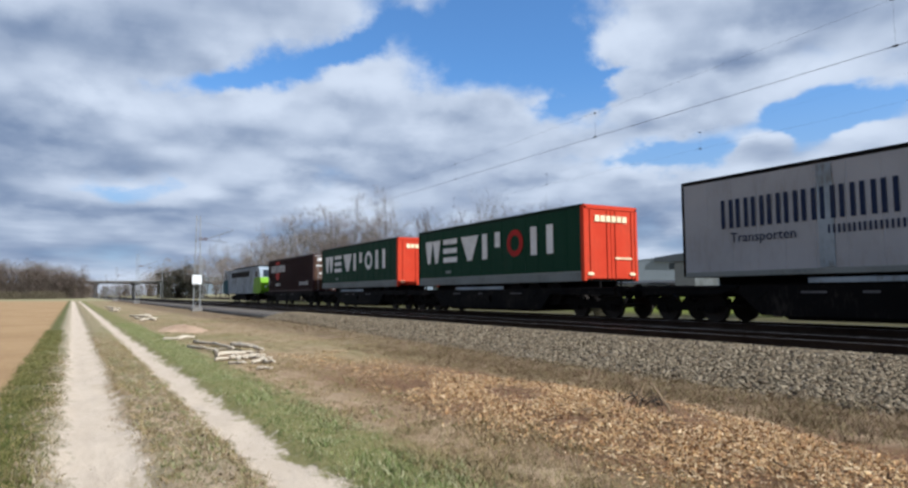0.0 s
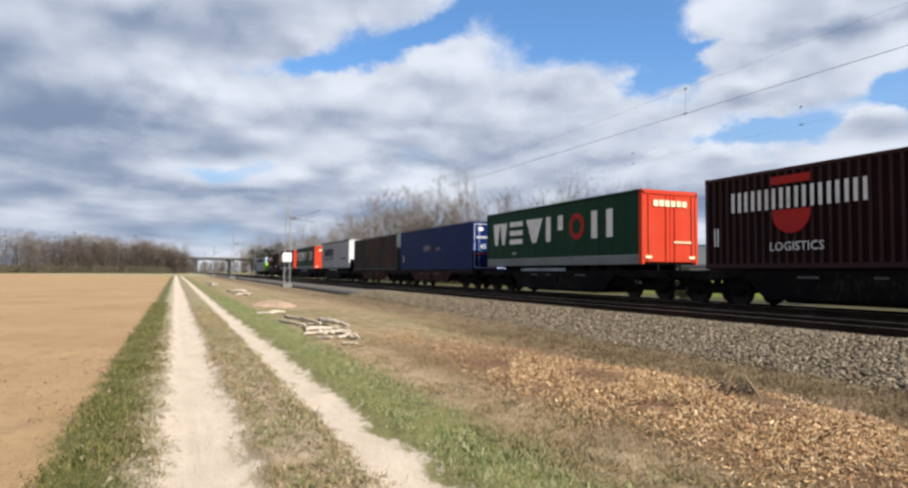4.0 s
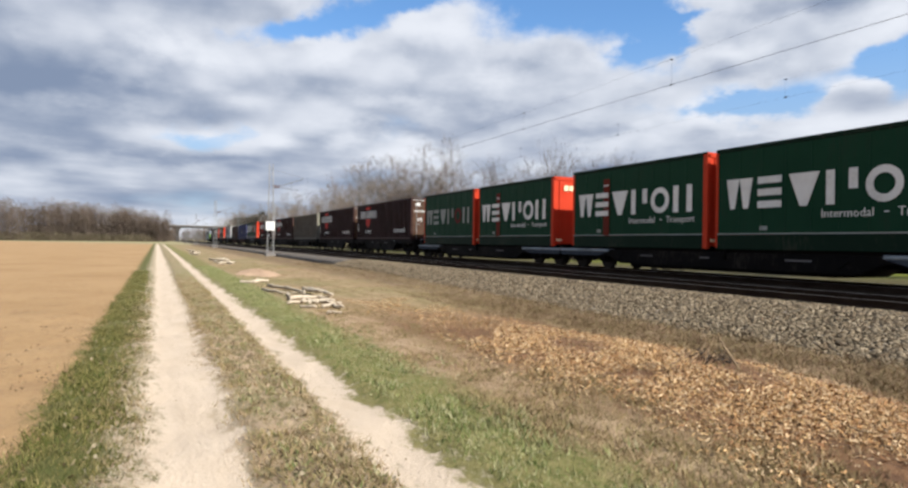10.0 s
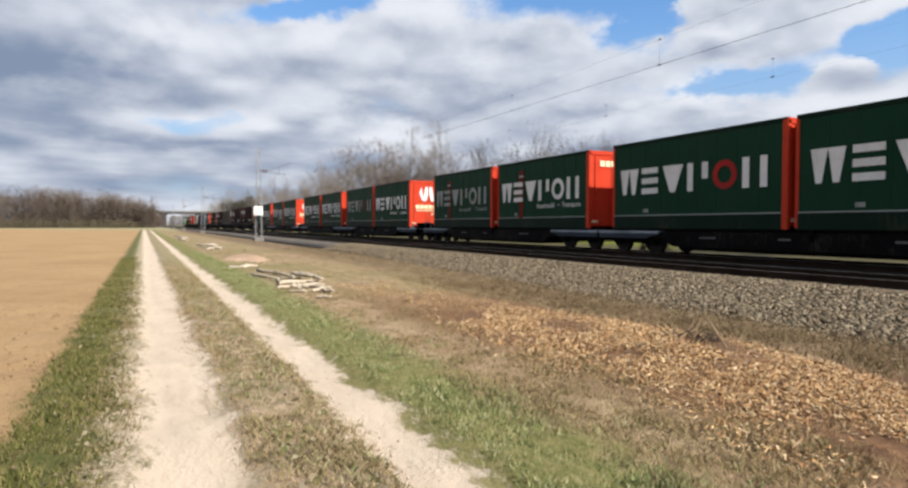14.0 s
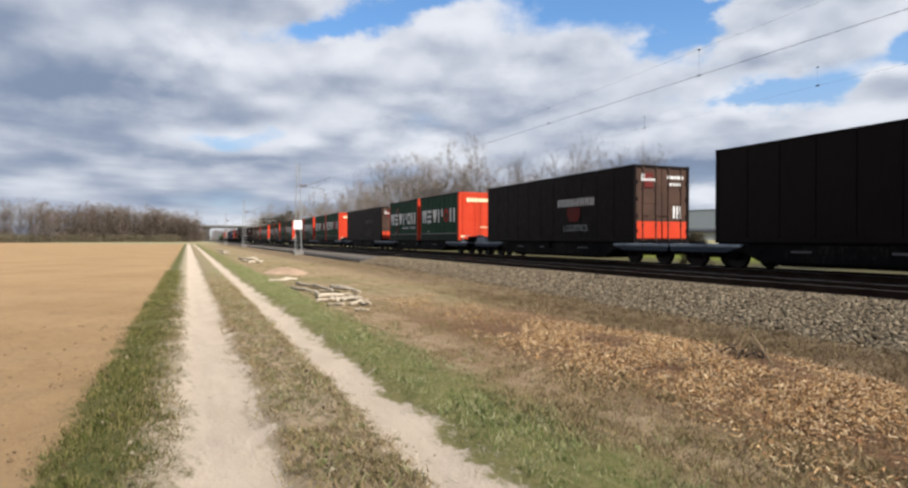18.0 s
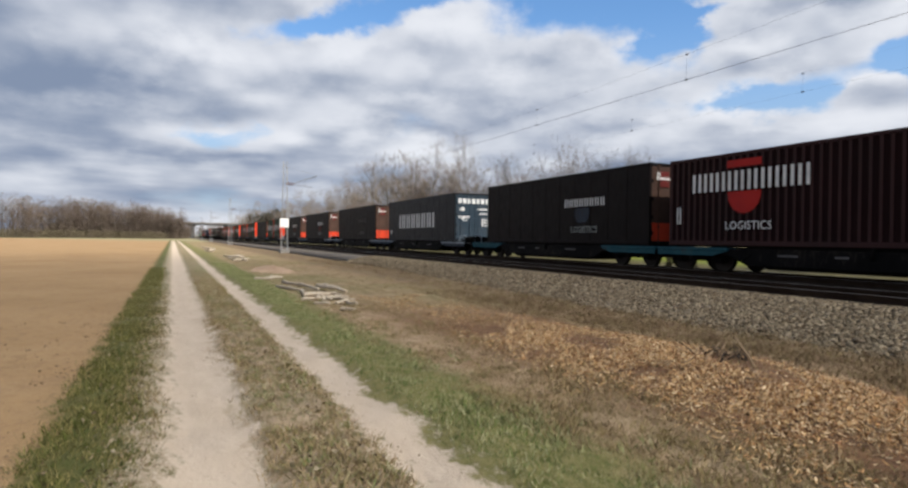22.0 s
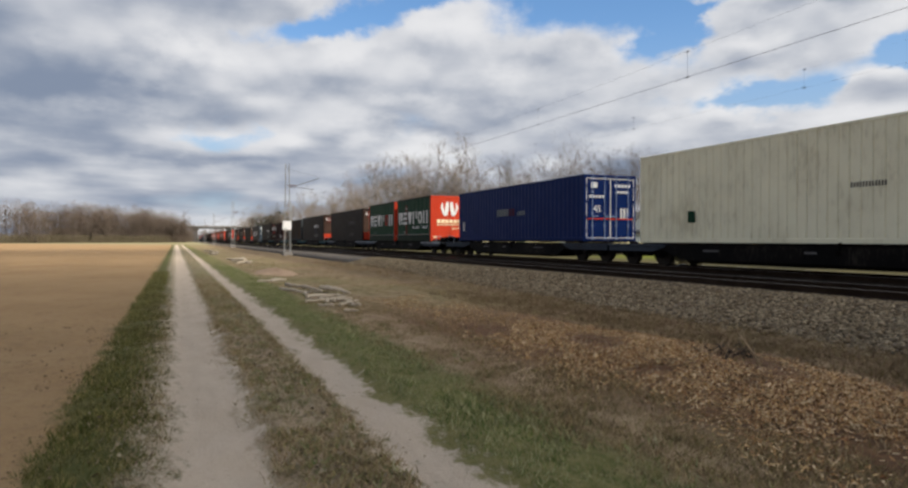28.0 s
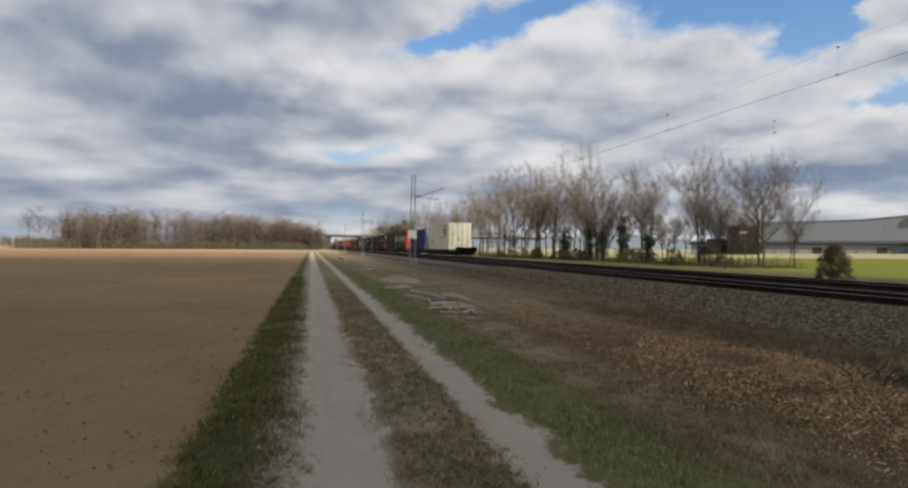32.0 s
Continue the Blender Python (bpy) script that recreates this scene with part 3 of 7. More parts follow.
def soup(name, verts, faces, material, parent=None):
    """Many loose pieces from number arrays; faces all have as many corners."""
    verts, faces = np.asarray(verts, dtype=np.float32), np.asarray(faces, dtype=np.int32)
    me = bpy.data.meshes.new(name)
    me.vertices.add(len(verts))
    me.vertices.foreach_set("co", verts.ravel())
    k = faces.shape[1]
    me.loops.add(faces.size)
    me.loops.foreach_set("vertex_index", faces.ravel())
    me.polygons.add(len(faces))
    me.polygons.foreach_set("loop_start", np.arange(0, faces.size, k, dtype=np.int32))
    me.update(calc_edges=True)
    me.materials.append(material)
    ob = new(name, me)
    if parent:
        ob.parent = parent
    return ob


def thing(name, label, category, group="", m=None):
    ob = tagged(new(name), label, category, group)
    if m:
        ob.matrix_basis = m
    return ob


rng = np.random.default_rng(7)

# ---- ground: field, farm track, verge, meadow; one sheet to the horizon ----
def ground_z(x, y):
    """The lie of the land across the line; ruts are a little sunk and the meadow climbs gently."""
    z = np.interp(x, [-3000, -200, -1.1, -0.7, -0.1, 0.05, 0.6, 0.75, 1.35, 1.5, 1.95, 2.1, 3.4, 8.6, 10.2, 12, 20, 23, 28, 60, 150, 400, 3000],
                  [-4, 0, 0.0, 0.05, 0.03, -0.03, -0.03, 0.04, 0.04, -0.03, -0.03, 0.04, 0.02, 0.02, 0.08, 0.16, 0.16, 0.0, -0.1, 0.0, 2.1, 3.0, 4])
    return z


def stretch(*runs):
    return np.unique(np.concatenate([np.arange(a, b, s) for a, b, s in runs] + [[runs[-1][1]]]))


gx = stretch((-3000, -400, 400), (-400, -60, 40), (-60, -10, 5), (-10, -4, 0.6), (-4, 9.2, 0.12), (9.2, 30, 0.8), (30, 100, 6), (100, 400, 25), (400, 3200, 400))
gy = stretch((-300, -20, 40), (-20, 1, 3), (1, 16, 0.14), (16, 40, 0.6), (40, 120, 4), (120, 600, 30), (600, 3800, 400))
GX, GY = np.meshgrid(gx, gy)
GZ = ground_z(GX, GY)
close = np.clip((40 - GY) / 30, 0, 1) * np.clip((10 - GX) / 2, 0, 1) * np.clip((GX + 9) / 4, 0, 1)
lumps = sum(np.sin(GX * a + GY * b + c) * k for a, b, c, k in ((3.1, 1.7, 0, 0.010), (-5.3, 4.1, 1.3, 0.008), (9.7, 6.1, 2.1, 0.006), (1.1, -2.3, 0.7, 0.012)))
GZ = GZ + close * (lumps + rng.normal(0, 0.006, GX.shape))
heap = 0.16 * np.exp(-((GX - 5.7) / 1.4) ** 2 - ((GY - 6.0) / 3.0) ** 2)      # low heap of chips
GZ = GZ + heap
idx = np.arange(GX.size).reshape(GX.shape)
gf = np.stack([idx[:-1, :-1], idx[:-1, 1:], idx[1:, 1:], idx[1:, :-1]], -1).reshape(-1, 4)
ground = soup("ground", np.stack([GX, GY, GZ], -1).reshape(-1, 3), gf, GROUND)
ground.data.shade_smooth()
tagged(ground, "flat farmland with tilled field, rutted dirt track, grassy verge and meadow", "ground", kind="structure")


def height(x, y):
    return ground_z(x, y) + 0.16 * np.exp(-((x - 5.7) / 1.4) ** 2 - ((y - 6.0) / 3.0) ** 2)


def blades(name, label, spots, length, width, lean, material, category="grass"):
    """Thin tapering blades at the spots (x, y), two corners at the foot and one at the tip."""
    n = len(spots)
    x, y = spots[:, 0], spots[:, 1]
    z = height(x, y) - 0.01
    a, h = rng.uniform(0, 2 * np.pi, n), length * rng.uniform(0.5, 1.3, n)
    w = width * rng.uniform(0.7, 1.4, n)
    b, l = rng.uniform(0, 2 * np.pi, n), lean * h * rng.uniform(0.3, 1.3, n)
    v = np.stack([np.stack([x - np.cos(a) * w, y - np.sin(a) * w, z], -1), np.stack([x + np.cos(a) * w, y + np.sin(a) * w, z], -1),
                  np.stack([x + np.cos(b) * l, y + np.sin(b) * l, z + h], -1)], 1).reshape(-1, 3)
    return tagged(soup(name, v, np.arange(3 * n).reshape(-1, 3), material), label, category, kind="stuff")


def strewn(n, x0, x1, y0, y1, power=1.6):
    """Spots that lie denser near the start of the stretch, gathered in tufts."""
    k = max(1, n // 9)
    cx, cy = rng.uniform(x0, x1, k), y0 + (y1 - y0) * rng.uniform(0, 1, k) ** power
    s = np.repeat(np.stack([cx, cy], -1), 9, 0)
    return s + rng.normal(0, 0.05, s.shape)


blades("grass", "short green verge grass along the dirt track", np.concatenate([
    strewn(2200, 0.82, 1.40, 2.5, 34), strewn(30000, 2.08, 3.0, 2.5, 40), strewn(15000, 2.05, 3.1, -5, 2.5, 1.0), strewn(1500, 0.7, 1.45, -5, 2.5, 1.0)]), 0.055, 0.0045, 0.7, BLADE)
blades("grass", "deep green grass between the field and the track", np.concatenate([
    strewn(30000, -0.92, -0.30, 2.5, 34), strewn(5000, -0.5, -0.12, 2.5, 30), strewn(16000, -0.92, -0.25, -5, 2.5, 1.0)]), 0.06, 0.0045, 0.7, DEEPBLADE)
blades("grass", "coarse tufts of broad-bladed grass at the field's edge", strewn(5200, -0.95, -0.2, 2.5, 20), 0.075, 0.0065, 1.0, DEEPBLADE)
blades("grass", "coarse tufts of broad-bladed grass beside the ruts", np.concatenate([
    strewn(1300, 0.78, 1.42, 2.5, 18), strewn(3000, 2.15, 3.1, 2.5, 24), strewn(1500, 2.6, 3.5, 2.5, 30)]), 0.065, 0.0065, 1.0, BLADE)
blades("grass", "dry bleached grass on the railway verge", np.concatenate([
    strewn(14000, 0.66, 1.48, 2.5, 25), strewn(6000, 0.6, 1.5, 4, 30, 1.2), strewn(3600, -0.45, -0.1, 2.5, 20), strewn(30000, 3.2, 9.4, 3, 45, 1.3), strewn(8000, 0.66, 1.48, -5, 2.5, 1.0), strewn(14000, 2.7, 9.2, -5, 2.5, 1.0), strewn(14000, 2.8, 4.4, 2.4, 7, 1.0), strewn(15000, 2.7, 4.6, 2.4, 16, 1.0), strewn(12000, 6.9, 9.2, 3, 22, 1.2)]), 0.06, 0.0045, 1.1, DRYBLADE)

blades("grass", "dark withered weeds along the ballast foot", np.concatenate([strewn(15000, 7.2, 9.2, 3, 16, 1.0), strewn(8000, 6.7, 8.2, 3, 18, 1.0), strewn(9000, 8.4, 10.6, 14, 45, 1.2)]), 0.10, 0.005, 1.2,
       mixed("withered_blade", [(0.17, 0.108, 0.062), (0.115, 0.072, 0.043), (0.24, 0.165, 0.098), (0.14, 0.122, 0.052), (0.29, 0.215, 0.13)], 0.9, 2))


def crumbs(name, label, x, y, z, size, flatness, material, category):
    """Small uneven stones or clods, eight jittered corners each."""
    n = len(x)
    cube = np.array([(i & 1, i >> 1 & 1, i >> 2) for i in range(8)], float) - 0.5
    v = cube[None] * (1 + rng.uniform(-0.35, 0.35, (n, 8, 3)))
    v *= (size * rng.uniform(0.55, 1.35, n))[:, None, None]
    v[:, :, 2] *= flatness
    a = rng.uniform(0, 2 * np.pi, n)
    c, s = np.cos(a)[:, None], np.sin(a)[:, None]
    t = rng.uniform(-0.6, 0.6, n)[:, None]
    vx, vy, vz = v[:, :, 0], v[:, :, 1], v[:, :, 2]
    vy, vz = vy * np.cos(t) - vz * np.sin(t), vy * np.sin(t) + vz * np.cos(t)
    v = np.stack([vx * c - vy * s + x[:, None], vx * s + vy * c + y[:, None], vz + z[:, None]], -1).reshape(-1, 3)
    q = np.array([(0, 2, 3, 1), (4, 5, 7, 6), (0, 1, 5, 4), (2, 6, 7, 3), (0, 4, 6, 2), (1, 3, 7, 5)])
    f = (np.arange(n) * 8)[:, None, None] + q[None]
    return tagged(soup(name, v, f.reshape(-1, 4), material), label, category, kind="stuff")


n = 760
x, y = -0.95 - 3.5 * rng.uniform(0, 1, n) ** 2.0, 2.6 + 11 * rng.uniform(0, 1, n) ** 1.6
crumbs("soil_clods", "dry brown clods on the tilled field", x, y, height(x, y) + 0.003, 0.02, 0.55, CLOD, "soil")
n = 260
x, y = np.where(rng.uniform(0, 1, n) < 0.5, rng.uniform(-0.15, 0.75, n), rng.uniform(1.4, 2.1, n)), 2.5 + 20 * rng.uniform(0, 1, n) ** 1.7
crumbs("pebbles", "small pale pebbles in the wheel ruts", x, y, height(x, y) + 0.004, 0.012, 0.6, mixed("pebble", [(0.36, 0.29, 0.2), (0.30, 0.23, 0.155), (0.42, 0.35, 0.26)], 0.9), "stones")

# wood chips and dry litter, thickest along the heap, with bare dark hollows between
n = 92000
x, y = 5.5 + rng.normal(0, 0.95, n), 2.4 + 8.6 * rng.beta(1.5, 2.2, n)
x, y = np.concatenate([x, rng.uniform(3.7, 6.9, 40000)]), np.concatenate([y, np.concatenate([rng.uniform(2.5, 17, 24000), rng.uniform(-5, 2.5, 16000)])])
near_side = 3.75 + 0.14 * np.clip(y - 4.5, 0, 6)
far_side = np.interp(y, [2, 3.8, 5.8, 7.3, 8.8, 14, 18], [6.3, 6.5, 6.95, 7.1, 6.8, 6.5, 6.2])
patch = np.sin(x * 2.1 + y * 0.7) + np.sin(x * 3.3 - y * 1.9 + 1) + rng.normal(0, 0.6, len(x))
hollow = 1.05 * np.exp(-((x - 4.97) / 0.5) ** 2 - ((y - 5.75) / 0.4) ** 2) + 0.9 * np.exp(-((x - 5.35) / 0.5) ** 2 - ((y - 4.75) / 0.22) ** 2) + 0.7 * np.exp(-((x - 6.3) / 0.35) ** 2 - ((y - 5.95) / 0.3) ** 2)
keep = (x + rng.normal(0, 0.18, len(x)) > near_side) & (x + rng.normal(0, 0.16, len(x)) < far_side) & (patch > -0.6) & (rng.uniform(0, 1, len(x)) > hollow * 0.95)
x, y = x[keep], y[keep]
n = len(x)
L2, W2 = 0.0145 * rng.uniform(0.4, 2.0, n), 0.0044 * rng.uniform(0.5, 1.8, n)
a, tilt = rng.uniform(0, 2 * np.pi, n), rng.normal(0, 0.5, n)
ux, uy, uz = np.cos(a) * np.cos(tilt), np.sin(a) * np.cos(tilt), np.sin(tilt)
wx, wy, wz = -np.sin(a), np.cos(a), rng.normal(0, 0.5, n)
zc = height(x, y) + 0.012 + np.abs(rng.normal(0, 0.014, n))
v = np.stack([np.stack([x + s * ux * L2 + q * wx * W2, y + s * uy * L2 + q * wy * W2, zc + s * uz * L2 + q * wz * W2], -1) for s, q in ((-1, -1), (1, -0.6), (1.1, 0.7), (-0.8, 1))], 1).reshape(-1, 3)
tagged(soup("wood_chips", v, np.arange(4 * n).reshape(-1, 4), CHIP), "golden-brown wood chips and dry litter spread on the verge", "wood chips", kind="stuff")

# fallen leaves and bleached stalks caught in the track's grass
n = 1500
x = np.concatenate([rng.uniform(0.8, 1.42, n // 2), rng.normal(-0.32, 0.1, n // 3), rng.uniform(-0.85, 0.0, n - n // 2 - n // 3)])
y = 2.6 + 17 * rng.uniform(0, 1, n) ** 1.6
a = rng.uniform(0, 2 * np.pi, n)
L2, W2 = 0.019 * rng.uniform(0.4, 1.5, n), 0.010 * rng.uniform(0.5, 1.4, n)
zc = height(x, y) + 0.03 + 0.02 * rng.uniform(0, 1, n)
v = np.stack([np.stack([x + np.cos(a) * s * L2 - np.sin(a) * q * W2, y + np.sin(a) * s * L2 + np.cos(a) * q * W2, zc + rng.normal(0, 0.012, n)], -1) for s, q in ((-1, -0.2), (0.1, -1), (1, 0.1), (0, 1))], 1).reshape(-1, 3)
tagged(soup("fallen_leaves", v, np.arange(4 * n).reshape(-1, 4), mixed("dry_leaf", [(0.24, 0.19, 0.12), (0.15, 0.105, 0.06), (0.32, 0.27, 0.18), (0.10, 0.07, 0.04)], 0.85, 4)), "pale dry leaves and stalks in the grass", "leaves", kind="stuff")

# ---- railway: ballast bed, sleepers, rails ----
NEAR, FAR = 13.25, 17.95              # centre lines of the two tracks
RAIL_Z = 0.62
bed_profile = [(8.9, 0.0), (9.25, 0.06), (11.15, 0.36), (11.6, 0.43), (14.9, 0.43), (15.6, 0.37), (16.3, 0.43), (19.7, 0.43), (20.1, 0.38), (21.6, 0.05), (21.9, -0.1)]
by = stretch((-120, 2, 12), (2, 40, 0.5), (40, 1400, 40))
foot = np.interp(by, [-120, 12, 30, 90, 1400], [0, 0, 1.3, 1.6, 1.6])     # the near slope steepens further on
bv = []
for yy, df in zip(by, foot):
    for i, (px_, pz_) in enumerate(bed_profile):
        k = df * max(0, 1 - i / 2.5)
        wob = rng.normal(0, 0.02) if 2 < yy < 40 and 0 < i < 10 else 0
        bv.append((px_ + k + wob, yy, pz_ + wob))
m_ = len(bed_profile)
bf = [(r * m_ + c, r * m_ + c + 1, (r + 1) * m_ + c + 1, (r + 1) * m_ + c) for r in range(len(by) - 1) for c in range(m_ - 1)]
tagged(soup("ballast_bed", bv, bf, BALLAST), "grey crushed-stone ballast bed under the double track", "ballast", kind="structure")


def bed_z(x, y):
    return np.interp(x - np.interp(y, [12, 30, 90], [0, 1.3, 1.6]) * np.clip((11.15 - x) / 2.2, 0, 1), [p[0] for p in bed_profile], [p[1] for p in bed_profile])


n = 48000
x = 8.7 + 3.7 * rng.uniform(0, 1, n) ** 0.85
y = 2.5 + 38 * rng.uniform(0, 1, n) ** 1.5
keep = x - np.interp(y, [12, 30], [0, 1.3]) + rng.normal(0, 0.18, n) > 8.95
x, y = x[keep], y[keep]
crumbs("ballast_stones", "loose angular grey ballast stones with dark gaps", x, y, bed_z(x, y) + 0.012, 0.049, 0.75, STONE, "stones")
# Stone tints follow the bed: rust stain plus painted-in shade.
n = 7000
x, y = np.concatenate([rng.uniform(14.2, 16.9, n), rng.uniform(11.5, 15, n)]), np.concatenate([rng.uniform(3, 45, n), rng.uniform(3, 30, n)])
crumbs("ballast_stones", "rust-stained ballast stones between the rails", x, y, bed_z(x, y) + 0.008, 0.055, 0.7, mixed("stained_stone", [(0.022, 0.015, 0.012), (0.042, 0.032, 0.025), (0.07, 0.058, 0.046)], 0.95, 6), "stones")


def rail(name, x):
    web, base = 0.012, 0.075
    prof = [(-base, 0), (base, 0), (base, 0.012), (web, 0.03), (web, 0.115), (0.036, 0.128), (0.036, 0.16), (0.028, 0.17), (-0.028, 0.17), (-0.036, 0.16), (-0.036, 0.128), (-web, 0.115), (-web, 0.03), (-base, 0.012)]
    s = Shape()
    ys = [-120, 40, 200, 1400]
    for a, b in zip(ys, ys[1:]):
        s.run([(x + p, RAIL_Z - 0.17 + q) for p, q in prof], "y", a, b, caps=False)
    ob = tagged(part(name, s, RUST), "rust-brown steel rail with a worn running surface", "rail", "rails of the double track", "structure")
    part("running_surface", Shape().box(x - 0.027, x + 0.027, -120, 1400, RAIL_Z + 0.0005, RAIL_Z + 0.003), HEADSTEEL, ob, "polished running surface")
    return ob


for c in (NEAR, FAR):
    for s_ in (-0.7535, 0.7535):
        rail("rail", c + s_)


def sleeper_mesh():
    s = Shape()
    for a, b, h0, h1 in ((-1.3, -0.45, 0.17, 0.17), (-0.45, 0.45, 0.12, 0.12), (0.45, 1.3, 0.17, 0.17)):
        s.run([(-0.14, 0), (0.14, 0), (0.11, h0), (-0.11, h1)], "x", a, b)
    return s.mesh("sleeper")


SLEEPER = sleeper_mesh()
for c in (NEAR, FAR):
    track = tagged(new("track_sleepers"), "weathered concrete sleepers sunk in the ballast", "sleepers", kind="structure")
    rest = Shape()
    for i in range(330):
        yy = -6 + i * 0.6
        if i < 130:
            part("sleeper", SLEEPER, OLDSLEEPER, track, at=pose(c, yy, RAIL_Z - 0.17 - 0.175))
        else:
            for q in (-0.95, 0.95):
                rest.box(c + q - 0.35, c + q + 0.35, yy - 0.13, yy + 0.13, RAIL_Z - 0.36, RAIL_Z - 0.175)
    tagged(part("far_sleepers", rest, OLDSLEEPER, track), kind="stuff")

# ---- overhead line ----
def lattice_mast(x, y, arm, sign):
    """Lattice mast on a concrete foot with a cantilever over the track; arm +1 reaches to larger x."""
    mast = thing("catenary_mast", "grey lattice overhead-line mast" + (" carrying a white square board" if sign else " on a concrete foot"), "mast", "overhead line masts")
    z0 = 0.12
    part("foundation", Shape().box(x - 0.45, x + 0.45, y - 0.45, y + 0.45, z0 - 0.5, z0 + 0.28, 0.03), CONCRETE, mast)
    half0, half1, top = 0.30, 0.16, 9.0
    at_ = lambda z: half0 + (half1 - half0) * (z - z0) / (top - z0)
    for s_ in (-1, 1):
        a, b = (x + s_ * half0), (x + s_ * half1)
        up = Shape().add([(a - 0.04, y - 0.06, z0), (a + 0.04, y - 0.06, z0), (a + 0.04, y + 0.06, z0), (a - 0.04, y + 0.06, z0),
                          (b - 0.035, y - 0.05, top), (b + 0.035, y - 0.05, top), (b + 0.035, y + 0.05, top), (b - 0.035, y + 0.05, top)],
                         [(0, 1, 5, 4), (1, 2, 6, 5), (2, 3, 7, 6), (3, 0, 4, 7), (4, 5, 6, 7)])
        part("upright", up, GALV, mast)
    zs = np.linspace(z0 + 0.5, top - 0.2, 17)
    for fy in (-0.05, 0.05):
        part("lacing", Shape().sweep([(x + (1 if i % 2 else -1) * at_(a), y + fy, a) for i, a in enumerate(zs)], [0.018] * 17, 4), GALV, mast)
    tx = NEAR if arm > 0 else FAR
    c = 1 if arm > 0 else -1
    tube_ = Shape().tube((x + c * 0.9, y, 6.9), (tx - c * 0.1, y, 7.75), 0.035, n=6).tube((x + c * 0.9, y, 6.75), (tx - c * 0.6, y, 6.55), 0.03, n=6).tube((x + c * 1.9, y, 6.72), (x + c * 1.9, y, 7.2), 0.02, n=5)
    tube_.tube((x, y, 8.5), (tx - c * 0.1, y, 7.8), 0.012, n=4)
    part("cantilever", tube_, GALV, mast)
    for zz in (6.9, 6.75):
        ins = Shape()
        for i in range(6):
            p = x + c * (0.2 + 0.11 * i)
            ins.tube((p, y, zz), (p + 0.05, y, zz), 0.075, 0.05, n=8)
        ins.tube((x, y, zz), (x + c * 0.95, y, zz), 0.02, n=5)
        part("insulator", ins, INSUL, mast)
    if sign:
        part("bracket", Shape().box(x - 0.3, x + 0.3, y - 0.42, y - 0.36, 2.95, 3.05).box(x - 0.3, x + 0.3, y - 0.42, y - 0.36, 2.7, 2.76), GALV, mast)
        board = part("board", Shape().box(x - 0.52, x + 0.32, y - 0.47, y - 0.43, 2.55, 3.42, 0.012), WHITE, mast, "white square board")
        part("marking", Shape().box(x - 0.42, x - 0.05, y - 0.476, y - 0.472, 2.66, 2.72), SKIRT, board)
    return mast


mast_y = [-10.0] + [64.0 + 65.0 * i for i in range(8)]
for i, yy in enumerate(mast_y):
    lattice_mast(10.0, yy, 1, i == 1)
    if i > 1:
        lattice_mast(21.3, yy + 2.0, -1, False)


def wire(name, label, x, zfun, y0, y1, r, step):
    s = Shape()
    ys = list(np.arange(y0, y1 + 0.01, step))
    for a, b in zip(ys, ys[1:]):
        s.tube((x, a, zfun(a)), (x, b, zfun(b)), r, n=4, caps=False)
    return tagged(part(name, s, WIRE), label, "wire", "overhead wires")


def sag(y):
    knots = [-75.0] + mast_y
    for a, b in zip(knots, knots[1:]):
        if y <= b:
            return 7.75 - 0.95 * (1 - (2 * (y - a) / (b - a) - 1) ** 2)
    return 7.75


for c, cz, thin in ((NEAR, 6.2, 1.0), (FAR, 6.35, 0.3)):
    wire("contact_wire", "thin dark contact wire above the track", c, lambda y: cz, -64, 519, 0.0062 * thin, 13)
    wire("catenary_wire", "thin dark carrying wire sagging between masts", c, sag, -66, 519, 0.0020 * thin, 6.5)
    for i in range(-4, 44):
        yy = -1.0 + 8.125 * (i + 0.85)
        d = part("dropper", Shape().tube((c, yy, cz), (c, yy, sag(yy)), 0.002, n=3).tube((c, yy - 0.05, cz), (c, yy + 0.05, cz), 0.022, n=5).tube((c, yy - 0.04, sag(yy)), (c, yy + 0.04, sag(yy)), 0.02, n=5), WIRE)
        tagged(d, "thin dropper wire with clamps", "wire", "droppers of the overhead line")

# ---- train: marks and writing ----
SIDE = Matrix(((0, 0, -1, 0), (-1, 0, 0, 0), (0, 1, 0, 0), (0, 0, 0, 1)))     # text plane on the side that faces smaller x
REAR = Matrix(((1, 0, 0, 0), (0, 0, -1, 0), (0, 1, 0, 0), (0, 0, 0, 1)))      # text plane on the rear end


def words(text, size, material, parent, place, turn, name="lettering", squeeze=1.0):
    cu = bpy.data.curves.new(name, "FONT")
    cu.body, cu.size, cu.extrude, cu.align_x, cu.resolution_u = text, size, 0.003, "CENTER", 2
    tmp = new("tmp", cu)
    me = bpy.data.meshes.new_from_object(tmp)
    bpy.data.objects.remove(tmp)
    me.materials.clear()
    me.transform(Matrix.Diagonal((squeeze, 1, 1, 1)))
    return part(name, me, material, parent, at=Matrix.Translation(place) @ turn)


